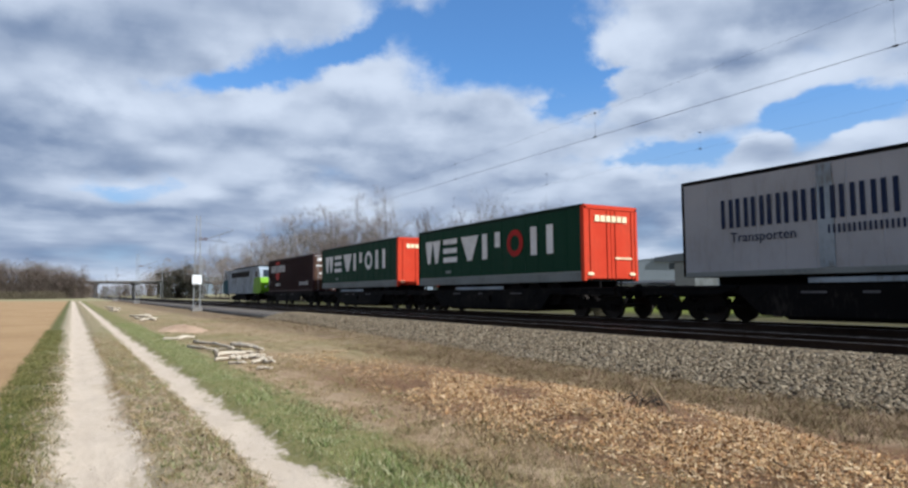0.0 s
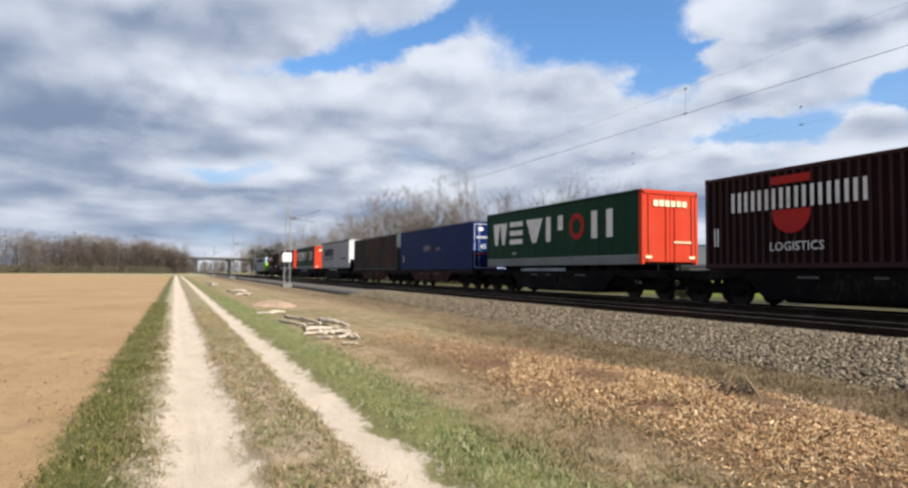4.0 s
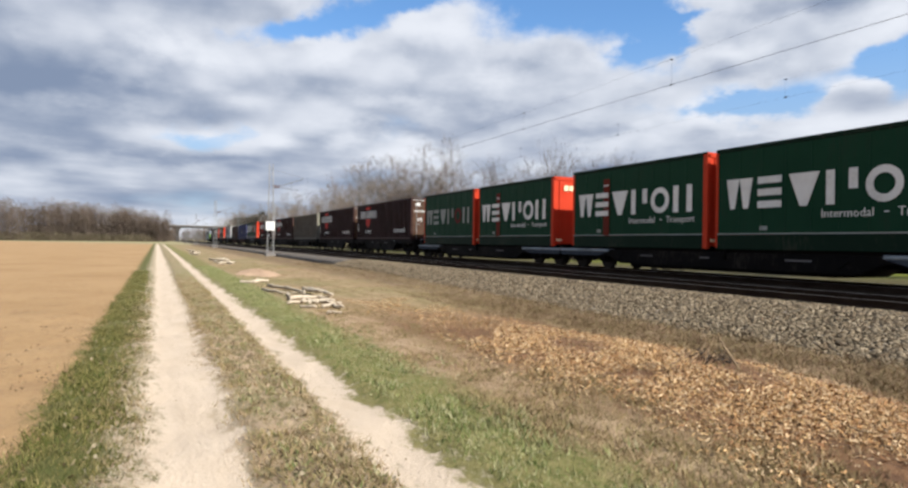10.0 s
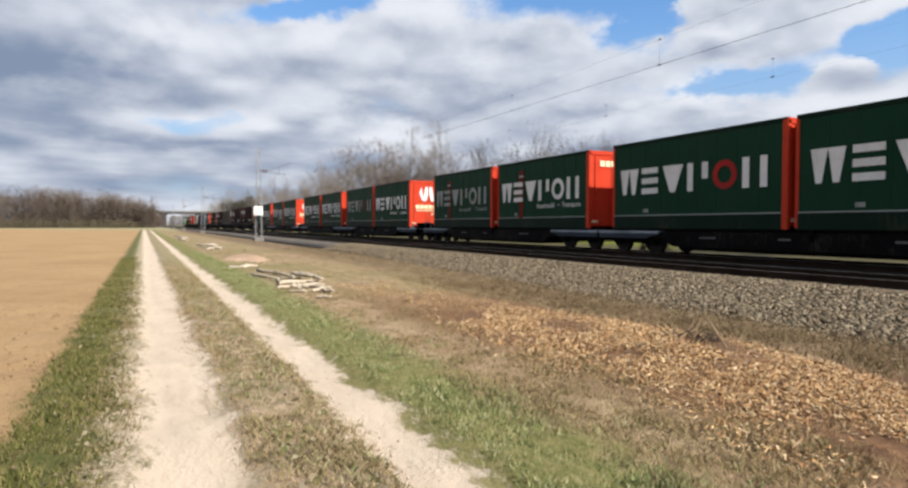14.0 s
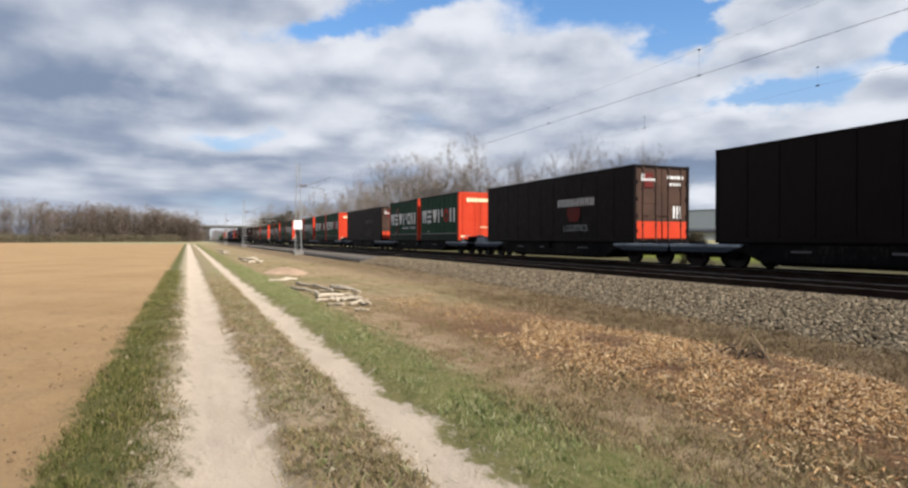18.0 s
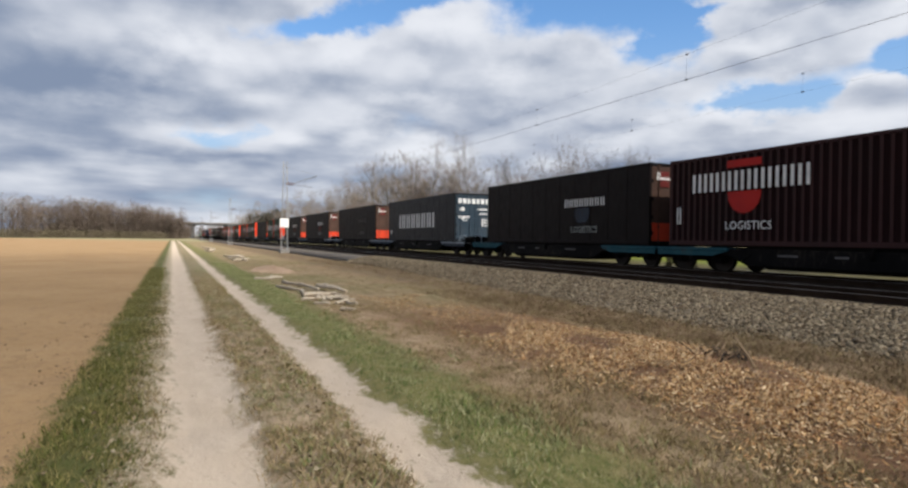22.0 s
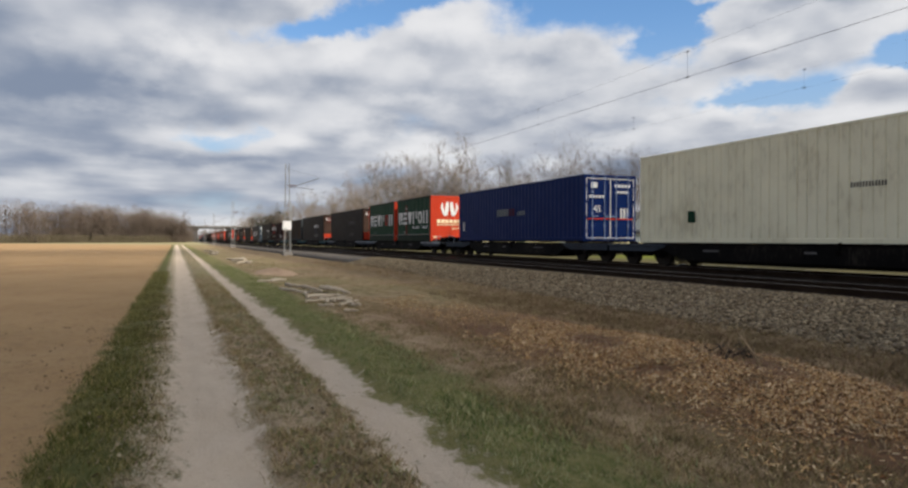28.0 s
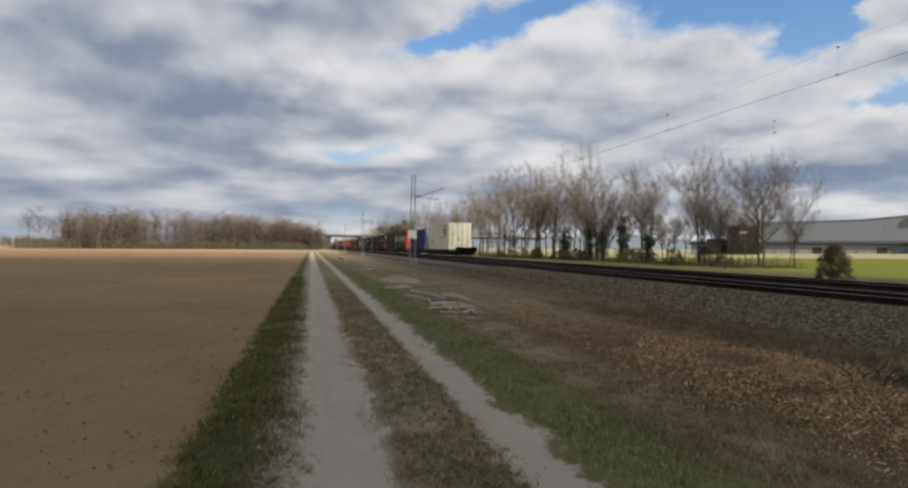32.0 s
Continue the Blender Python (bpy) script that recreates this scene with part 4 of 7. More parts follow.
def bars(parent, name, material, x, y_from, y_to, z0, z1, count, fill=0.74, slit=True, label=""):
    """A row of plain upright bars on the side; y_from is the front end of the row."""
    cell = (y_from - y_to) / count
    rest = Shape()
    for i in range(count):
        a = y_from - i * cell
        b = a - cell * fill
        t = (a - b) * 0.31
        if not slit:
            rest.box(x - 0.006, x, b, a, z0, z1)
        elif z1 - z0 < 0.6:
            rest.box(x - 0.006, x, a - t, a, z0, z1).box(x - 0.006, x, b, b + t, z0, z1)
        else:
            part("upright_mark", Shape().box(x - 0.006, x, a - t, a, z0, z1), material, parent, label)
            part("upright_mark", Shape().box(x - 0.006, x, b, b + t, z0, z1), material, parent, label)
    if rest.v:
        tagged(part(name, rest, material, parent, label), kind="stuff")


def side_shape(name, x, pts, material, parent):
    """A flat plain shape on the side; points are metres along and up."""
    return part(name, Shape().run(pts, "x", x - 0.006, x), material, parent)


def shape_row(parent, material, x, y_from, y_to, z0, z1, ring_material):
    """Six plain shapes in a row: a pair of wedges, a stack of bars, a wedge, a block, a ring and two uprights."""
    cell, h = (y_from - y_to) / 6, z1 - z0
    at = lambda i, u: y_from - cell * (i + 0.86 * u)
    for u in (0.0, 0.52):
        side_shape("wedge_mark", x, [(at(0, u), z1), (at(0, u + 0.52), z1), (at(0, u + 0.34), z0), (at(0, u + 0.16), z0)], material, parent)
    for k in range(3):
        part("bar_mark", Shape().box(x - 0.006, x, at(1, 0.92), at(1, 0.06), z0 + h * 0.39 * k, z0 + h * (0.39 * k + 0.22)), material, parent)
    side_shape("wedge_mark", x, [(at(2, 0.0), z1), (at(2, 1.0), z1), (at(2, 0.62), z0), (at(2, 0.38), z0)], material, parent)
    for u, lo in ((0.04, 0.0), (0.70, 0.42)):
        part("upright_mark", Shape().box(x - 0.006, x, at(3, u + 0.26), at(3, u), z0 + lo * h, z1), material, parent)
    part("round_mark", ring(x, at(4, 0.5), (z0 + z1) / 2, h / 2, h * 0.29), ring_material, parent)
    for u in (0.04, 0.70):
        part("upright_mark", Shape().box(x - 0.006, x, at(5, u + 0.26), at(5, u), z0, z1), material, parent)


def ring(x, yc, zc, r_out, r_in, n=20):
    s = Shape()
    v = []
    for xx in (x - 0.006, x):
        for r in (r_out, r_in):
            v += [(xx, yc + r * math.cos(2 * math.pi * i / n), zc + r * math.sin(2 * math.pi * i / n)) for i in range(n)]
    f = []
    for i in range(n):
        j = (i + 1) % n
        f += [(i, j, n + j, n + i), (2 * n + i, 3 * n + i, 3 * n + j, 2 * n + j), (i, 2 * n + i, 2 * n + j, j), (n + i, n + j, 3 * n + j, 3 * n + i)]
    return s.add(v, f)


def rear_bars(parent, name, material, y, x0, x1, z0, z1, count, fill=0.7, label=""):
    x0, x1 = x0 * 1.14, x1 * 1.14
    cell = (x1 - x0) / count
    s = Shape()
    for i in range(count):
        s.box(x0 + i * cell, x0 + (i + fill) * cell, y - 0.006, y, z0, z1)
    ob = part(name, s, material, parent, label)
    if count > 1:
        tagged(ob, kind="stuff")


def disc(x, yc, zc, r, z_from, z_to, n=20):
    """A round patch on the side, cut off below and above."""
    s = Shape()
    pts = []
    for i in range(n):
        t = 2 * math.pi * i / n
        pts.append((yc + r * math.cos(t), min(max(zc + r * math.sin(t), z_from), z_to)))
    return s.run(pts, "x", x - 0.005, x)


# ---- train: boxes ----
def corrugated(x, y0, y1, z0, z1, pitch, depth, out, fold=(0.32, 0.5, 0.82)):
    """A folded steel wall; out is the side it faces along x."""
    s, y, prof = Shape(), y0, []
    while y < y1 - 0.01:
        w = min(pitch, y1 - y)
        for q, d in ((0, 0), (fold[0], 0), (fold[1], 1), (fold[2], 1)):
            prof.append((x - out * d * depth, y + q * w))
        y += w
    prof.append((x, y1))
    v, f = [], []
    for i, (a, b) in enumerate(prof):
        v += [(a, b, z0), (a, b, z1)]
        if i:
            f.append((2 * i - 2, 2 * i, 2 * i + 1, 2 * i - 1))
    return s.add(v, f)


def box_container(label, colour, length=13.72, h=3.0, w=2.86, pitch=0.28, depth=0.036, door=None, trim=None, rods=True, door_low=None, recess=None, fold=(0.32, 0.5, 0.82), group="containers of the freight train"):
    """A freight container: walls, rails, posts, corner castings, roof, and two doors with locking rods at the rear."""
    c = thing("freight_container", label, "container", group)
    hw, hl = w / 2, length / 2
    door, trim = door or colour, trim or colour
    for out, nm in ((-1, "side_wall"), (1, "side_wall")):
        if depth:
            s = corrugated(out * (hw - 0.012), -hl + 0.12, hl - 0.12, 0.16, h - 0.1, pitch, depth, out, fold)
        else:
            s = corrugated(out * (hw - 0.01), -hl + 0.12, hl - 0.12, 0.16, h - 0.1, (length - 0.24) / 11, 0.02, out, (0.97, 0.975, 0.995))
        wall_ = part(nm, s, colour, c)
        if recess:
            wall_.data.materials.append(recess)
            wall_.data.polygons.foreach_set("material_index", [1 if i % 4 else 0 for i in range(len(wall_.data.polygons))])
    for out in (-1, 1):
        part("top_rail", Shape().box(min(out * hw, out * (hw - 0.06)), max(out * hw, out * (hw - 0.06)), -hl + 0.08, hl - 0.08, h - 0.11, h - 0.01, 0.012), trim, c)
        part("bottom_rail", Shape().box(out * hw - (0.06 if out > 0 else 0), out * hw + (0.0 if out > 0 else 0.06), -hl + 0.08, hl - 0.08, 0.02, 0.17, 0.012), trim, c)
    for sx in (-1, 1):
        for sy in (-1, 1):
            x0, x1 = sorted((sx * hw, sx * (hw - 0.13)))
            y0, y1 = sorted((sy * hl, sy * (hl - 0.13)))
            p = part("corner_post", Shape().box(x0, x1, y0, y1, 0.1, h - 0.1, 0.01), trim, c)
            for za in (0.0, h - 0.118):
                part("corner_casting", Shape().box(x0 - 0.008, x1 + 0.008, y0 - 0.008, y1 + 0.008, za, za + 0.118, 0.015), trim, p)
    roof = Shape()
    k = 24
    for i in range(k):
        a = -hl + 0.1 + (length - 0.2) * i / k
        roof.box(-hw + 0.05, hw - 0.05, a, a + (length - 0.2) / k * 0.6, h - 0.05, h - 0.012).box(-hw + 0.05, hw - 0.05, a, a + (length - 0.2) / k, h - 0.06, h - 0.03)
    part("roof", roof, colour, c)
    part("front_wall", Shape().box(-hw + 0.1, hw - 0.1, hl - 0.06, hl - 0.02, 0.1, h - 0.1), colour, c)
    part("floor", Shape().box(-hw + 0.06, hw - 0.06, -hl + 0.1, hl - 0.1, -0.034, 0.15), UNDER, c)
    part("door_header", Shape().box(-hw + 0.12, hw - 0.12, -hl, -hl + 0.1, h - 0.13, h - 0.01, 0.01), trim, c)
    part("door_sill", Shape().box(-hw + 0.12, hw - 0.12, -hl, -hl + 0.1, 0.02, 0.14, 0.01), trim, c)
    for sx in (-1, 1):
        x0, x1 = sorted((sx * 0.012, sx * (hw - 0.14)))
        d = part("door", Shape().box(x0, x1, -hl + 0.03, -hl + 0.075, 0.15, h - 0.14, 0.008), door, c)
        for j in range(4):
            za = 0.25 + (h - 0.5) * j / 4
            part("door_panel", Shape().box(x0 + 0.09, x1 - 0.09, -hl + 0.018, -hl + 0.034, za, za + (h - 0.5) / 4 - 0.09, 0.006), door, d)
        if door_low:
            part("door_band", Shape().box(x0 + 0.02, x1 - 0.02, -hl + 0.006, -hl + 0.017, 0.17, 0.86), door_low, d, "orange-red painted lower band")
        if rods:
            for q in (0.24, 0.76):
                xr = x0 + (x1 - x0) * q
                r = Shape().tube((xr, -hl - 0.012, 0.06), (xr, -hl - 0.012, h - 0.06), 0.02, n=6)
                for zz in (0.12, 0.7, 1.25, 2.2, h - 0.12):
                    r.box(xr - 0.045, xr + 0.045, -hl - 0.03, -hl + 0.03, zz - 0.03, zz + 0.03)
                r.box(min(xr, xr - sx * 0.3), max(xr, xr - sx * 0.3), -hl - 0.035, -hl - 0.015, 1.1, 1.14)
                part("locking_rod", r, GALV if rods is True else rods, d)
        xh = sx * (hw - 0.15)
        for zz in (0.4, 1.0, 1.7, 2.4):
            part("hinge", Shape().box(xh - 0.05, xh + 0.05, -hl - 0.012, -hl + 0.03, zz, zz + 0.14), trim, d)
    return c


def door_marks(c, hl, h, material, big=True):
    """Rows of plain bars on the doors, and the length mark in figures."""
    y = -hl + 0.004
    rear_bars(c, "door_marking", material, y, 0.22, 1.02, h - 0.55, h - 0.42, 5)
    rear_bars(c, "door_marking", material, y, 0.34, 0.9, h - 0.82, h - 0.72, 4)
    rear_bars(c, "door_marking", material, y, -0.92, -0.55, h - 0.6, h - 0.36, 1, 0.8)
    rear_bars(c, "door_marking", material, y, 0.5, 0.95, 1.0, 1.5, 3, 0.5)
    if big:
        rear_bars(c, "door_marking", material, y, -1.0, -0.25, h - 1.05, h - 0.93, 5)
        words("45", 0.42, material, c, (-0.72, y - 0.006, 1.32), REAR, "length_mark")


def maroon_box(label):
    c = box_container(label, MAROON, h=3.06, door=paint_door, rods=True, trim=MAROON, recess=SHADEDMAROON)
    x, hl = -1.442, 6.86
    bars(c, "side_mark", PRINT, x, 5.7, 1.05, 1.82, 2.45, 9, 0.74)
    part("emblem", disc(x, 3.5, 1.72, 0.66, 0.98, 1.78), RED, c, "red rounded emblem")
    part("emblem", Shape().box(x - 0.005, x, 2.85, 4.2, 2.56, 2.80), RED, c)
    words("LOGISTICS", 0.38, PRINT, c, (x - 0.004, 3.35, 0.55), SIDE)
    words("intermodal", 0.56, PRINT, c, (x - 0.004, -4.45, 0.54), SIDE)
    bars(c, "corner_mark", PRINT, x, 6.45, 6.2, 0.75, 1.35, 1)
    rear_bars(c, "door_frame_line", PRINT, -6.868, -1.12, 1.12, 2.87, 2.90, 1, 1.0)
    door_marks(c, hl, 3.06, PRINT)
    return c


def brown_box(label, low=True, faint=False, emblem=None):
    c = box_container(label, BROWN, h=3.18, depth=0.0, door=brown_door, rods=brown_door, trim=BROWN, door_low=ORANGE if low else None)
    x = -1.436
    bars(c, "side_mark", DIM if faint else PRINT, x, -1.1, -4.2, 1.66, 2.02, 8, 0.66)
    if not faint:
        part("emblem", disc(x, -2.45, 1.4, 0.55, 0.95, 1.60), emblem or dim_red, c, "dull grey rounded emblem" if emblem else "dull red rounded emblem")
    words("LOGISTICS", 0.42, DIM if faint else FADED, c, (x - 0.004, -2.6, 0.50), SIDE)
    rear_bars(c, "door_marking", PRINT, -6.868, -0.95, -0.3, 2.52, 2.62, 6)
    rear_bars(c, "door_emblem", dim_red, -6.867, -0.8, -0.42, 2.25, 2.85, 1, 1.0)
    door_marks(c, 6.86, 3.18, PRINT, False)
    return c


def grey_box(label, colour, door=None, recess=None):
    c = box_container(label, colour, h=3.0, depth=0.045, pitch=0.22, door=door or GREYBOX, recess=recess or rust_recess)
    return c


def blue_box(label):
    c = box_container(label, BLUEBOX, depth=0.012, pitch=0.36, rods=blue_line, trim=BLUEBOX)
    x = -1.442
    bars(c, "side_mark", FADED, x, 1.55, 0.15, 1.35, 1.74, 4, 0.66)
    bars(c, "side_mark", dim_red, x, 0.1, -0.55, 1.35, 1.74, 2, 0.66)
    words(".com", 0.46, FADED, c, (x - 0.004, -1.15, 1.35), SIDE)
    bars(c, "corner_mark", PRINT, x, 6.2, 5.9, 0.6, 1.15, 1)
    s = Shape()
    for a, b, cc, d in ((-1.31, 1.31, 2.80, 2.83), (-1.31, 1.31, 0.13, 0.16), (-1.31, -1.28, 0.13, 2.83), (1.28, 1.31, 0.13, 2.83), (-0.02, 0.02, 0.13, 2.83)):
        s.box(a, b, -6.872, -6.862, cc, d)
    part("door_outline", s, PRINT, c, "white outline of the doors")
    rear_bars(c, "door_line", ORANGE, -6.868, -1.1, 1.1, 0.98, 1.03, 1, 1.0)
    door_marks(c, 6.86, 3.0, PRINT)
    return c


def navy_box(label):
    c = box_container(label, NAVY, h=3.16, depth=0.0, door=SLATE, rods=SLATE, trim=NAVY)
    x = -1.436
    bars(c, "side_mark", PRINT, x, 4.05, -3.55, 0.95, 2.0, 7, 0.82)
    bars(c, "corner_mark", PRINT, x, 6.2, 5.95, 0.52, 0.84, 1, 1, False)
    rear_bars(c, "rear_mark", PRINT, -6.868, -1.0, 1.0, 2.48, 2.80, 7, 0.72)
    door_marks(c, 6.86, 2.6, PRINT)
    return c


def cream_box(label):
    c = box_container(label, CREAM, h=3.35, depth=0.03, pitch=0.32, fold=(0.74, 0.8, 0.94), trim=CREAM, rods=DIM)
    x = -1.442
    part("emblem", disc(x, -4.5, 2.24, 0.52, 1.76, 2.24), RED, c, "red half-round emblem")
    for k in range(3):
        part("emblem", Shape().box(x - 0.005, x, -5.1, -3.9, 2.68 + 0.14 * k, 2.76 + 0.14 * k), dim_red, c)
    bars(c, "side_mark", dim_red, x, -3.3, -5.7, 2.31, 2.58, 9, 0.72)
    bars(c, "side_mark", DIM, x, -3.7, -5.2, 1.54, 1.68, 9, 0.7)
    bars(c, "side_mark", DIM, x, -1.7, -2.7, 1.54, 1.68, 6, 0.7)
    part("placard", Shape().box(x - 0.005, x, 3.95, 4.3, 0.74, 1.14), GREEN, c, "small green placard")
    words("45", 0.42, DIM, c, (-0.9, -6.87, 1.72), REAR, "length_mark")
    rear_bars(c, "door_marking", DIM, -6.868, -1.0, 1.0, 0.52, 0.58, 6, 0.6)
    rear_bars(c, "door_marking", DIM, -6.868, -0.3, -0.1, 1.1, 1.6, 1, 0.8)
    return c


def soft_box(label, length, style, rear, strip=False, trailer=False):
    """A green curtain-sided swap body or semi-trailer: ribbed curtain, roof rail, orange rear frame and doors."""
    c = thing("swap_body" if not trailer else "semi_trailer", label, "swap body" if not trailer else "semi-trailer", "green boxes of the freight train")
    h, hw, hl = (3.28 if not trailer else 3.0), 1.43, length / 2
    skirt = 0.52 if not trailer else 0.4
    for out in (-1, 1):
        s = Shape()
        k = 9 if length < 10 else 15
        prof = []
        for i in range(k + 1):
            y = -hl + 0.16 + (length - 0.3) * i / k
            prof += [(out * (hw - 0.022), y - 0.03), (out * (hw - 0.006), y), (out * (hw - 0.022), y + 0.03)]
        v = [(a, b, z) for a, b in prof for z in (skirt, h - 0.12)]
        s.add(v, [(2 * i, 2 * i + 2, 2 * i + 3, 2 * i + 1) for i in range(len(prof) - 1)])
        part("curtain", s, GREEN, c)
        part("roof_rail", Shape().box(min(out * hw, out * (hw - 0.1)), max(out * hw, out * (hw - 0.1)), -hl + 0.02, hl, h - 0.14, h, 0.015), DEEPGREEN, c)
        part("side_skirt", Shape().box(min(out * hw, out * (hw - 0.06)), max(out * hw, out * (hw - 0.06)), -hl + 0.1, hl, 0.02, skirt - 0.03, 0.012), SKIRT if trailer else DEEPGREEN, c)
        part("trim_line", Shape().box(min(out * (hw + 0.004), out * (hw - 0.03)), max(out * (hw + 0.004), out * (hw - 0.03)), -hl + 0.2, hl - 0.1, skirt - 0.025, skirt + 0.015), FADED, c)
    part("roof", Shape().box(-hw + 0.02, hw - 0.02, -hl + 0.03, hl - 0.02, h - 0.05, h - 0.01, 0.01), DEEPGREEN, c)
    part("floor", Shape().box(-hw + 0.08, hw - 0.08, -hl + 0.1, hl - 0.06, -0.05 if not trailer else 0.03, 0.2), UNDER, c)
    part("front_wall", Shape().box(-hw + 0.02, hw - 0.02, hl - 0.08, hl, 0.05, h - 0.05, 0.02), ORANGE, c, "orange-red front wall")
    for sx in (-1, 1):
        part("front_post", Shape().box(min(sx * hw, sx * (hw - 0.1)) - 0.006, max(sx * hw, sx * (hw - 0.1)) + 0.006, hl - 0.1, hl + 0.006, 0.05, h - 0.1, 0.02), ORANGE if strip or not trailer else DEEPGREEN, c)
        part("rear_post", Shape().box(min(sx * hw, sx * (hw - 0.14)) - 0.006, max(sx * hw, sx * (hw - 0.14)) + 0.006, -hl, -hl + 0.2, 0.02, h - 0.06, 0.02), ORANGE, c, "orange-red rear post")
    part("rear_header", Shape().box(-hw, hw, -hl, -hl + 0.12, h - 0.2, h - 0.02, 0.02), ORANGE, c)
    for sx in (-1, 1):
        d = part("rear_door", Shape().box(min(sx * 0.01, sx * (hw - 0.14)), max(sx * 0.01, sx * (hw - 0.14)), -hl + 0.03, -hl + 0.08, 0.12, h - 0.2, 0.01), ORANGE, c)
        if rear == "plain":
            for j in range(5):
                xx = sx * (0.13 + 0.26 * j)
                part("door_rib", Shape().box(xx - 0.03, xx + 0.03, -hl + 0.012, -hl + 0.032, 0.2, h - 0.3, 0.006), ORANGE, d)
        for q in (0.22, 1.1):
            part("locking_rod", Shape().tube((sx * q, -hl + 0.005, 0.1), (sx * q, -hl + 0.005, h - 0.22), 0.018, n=6), ORANGE, d)
    if rear == "emblem":
        e = Shape()
        y = -hl - 0.016
        for sx in (-1.14, 1.14):
            e.add([(sx * 0.46, y, h - 0.45), (sx * 0.62, y, h - 0.85), (sx * 0.40, y, h - 1.45), (sx * 0.30, y, h - 1.3), (sx * 0.42, y, h - 0.9)], [(0, 1, 2, 3, 4)])
            e.add([(sx * 0.05, y, h - 0.45), (sx * 0.22, y, h - 0.45), (sx * 0.38, y, h - 1.45), (sx * 0.16, y, h - 1.45), (sx * 0.05, y, h - 1.0)], [(0, 1, 2, 3, 4)])
        part("rear_emblem", e, PRINT, c, "white rounded emblem")
        rear_bars(c, "rear_mark", cream_print, -hl - 0.01, -0.85, 0.85, h - 1.98, h - 1.72, 6, 0.8)
        rear_bars(c, "rear_mark", cream_print, -hl - 0.01, -0.85, 0.85, h - 2.14, h - 2.06, 9, 0.8)
    else:
        rear_bars(c, "rear_mark", cream_print, -hl - 0.01, -0.75, 0.78, h - 0.66, h - 0.42, 6, 0.8)
    rear_bars(c, "rear_mark", cream_print, -hl - 0.01, 0.15, 0.95, 0.88, 0.96, 7, 0.75)
    for sx in (-1.1, 1.1):
        part("tail_lamp", Shape().box(sx - 0.15, sx + 0.15, -hl - 0.02, -hl + 0.03, 0.25, 0.36, 0.01), cream_print, c, "pale reflector")
    x = -hw - 0.004
    ink = {"bright": PRINT, "faded": FADED, "ring": PRINT, "ring_faded": FADED}[style]
    ringed = style.startswith("ring")
    big = 0.95 if length < 10 else 1.2
    z0 = 1.3 if length < 10 else 1.18
    shape_row(c, ink, x, hl * 0.88, -hl * (0.875 if length < 10 else 0.78), z0, z0 + big, dim_red if style == "ring_faded" else RED if ringed else ink)
    if not ringed and length < 10:
        words("Intermodal", 0.33, ink, c, (x - 0.004, -0.62, 0.95), SIDE)
        part("dash", Shape().box(x - 0.006, x, -1.72, -1.6, 1.04, 1.075), ink, c)
        words("Transport", 0.33, ink, c, (x - 0.004, -2.6, 0.95), SIDE)
    if strip:
        part("side_strip", Shape().box(x - 0.003, x + 0.002, 1.3, 1.68, 0.5, 2.8), dull_orange, c, "dull orange upright strip")
        bars(c, "strip_mark", PRINT, x - 0.004, 1.66, 1.32, 2.5, 2.57, 3, 0.7, False)
    bars(c, "plate_mark", FADED, x, hl * 0.55, hl * 0.48, 0.62, 0.75, 1, 1, False)
    if trailer:
        trailer_gear(c, hl)
    return c


def trailer_gear(c, hl):
    for i in range(3):
        y = -hl + 2.0 + 1.31 * i
        ax = part("axle", Shape().tube((-1.0, y, -0.42), (1.0, y, -0.42), 0.06, n=6), UNDER, c)
        for sx in (-1, 1):
            part("wheel", Shape().tube((sx * 0.85, y, -0.42), (sx * 1.28, y, -0.42), 0.5, n=18).tube((sx * 1.28, y, -0.42), (sx * 1.295, y, -0.42), 0.3, 0.26, n=14), UNDER, ax)
    part("chassis", Shape().box(-0.5, -0.38, -hl + 0.2, hl - 0.6, -0.32, 0.04).box(0.38, 0.5, -hl + 0.2, hl - 0.6, -0.32, 0.04), UNDER, c)
    part("underrun_bar", Shape().box(-1.15, 1.15, -hl + 0.05, -hl + 0.17, -0.55, -0.42, 0.02).box(-0.6, -0.52, -hl + 0.08, -hl + 0.14, -0.5, 0.05).box(0.52, 0.6, -hl + 0.08, -hl + 0.14, -0.5, 0.05), UNDER, c)
    part("side_guard", Shape().box(-1.42, -1.39, -hl + 5.4, hl - 4.0, -0.5, -0.36, 0.01).box(-1.42, -1.39, -hl + 5.4, hl - 4.0, -0.25, -0.11, 0.01), FRAME_GREY, c)


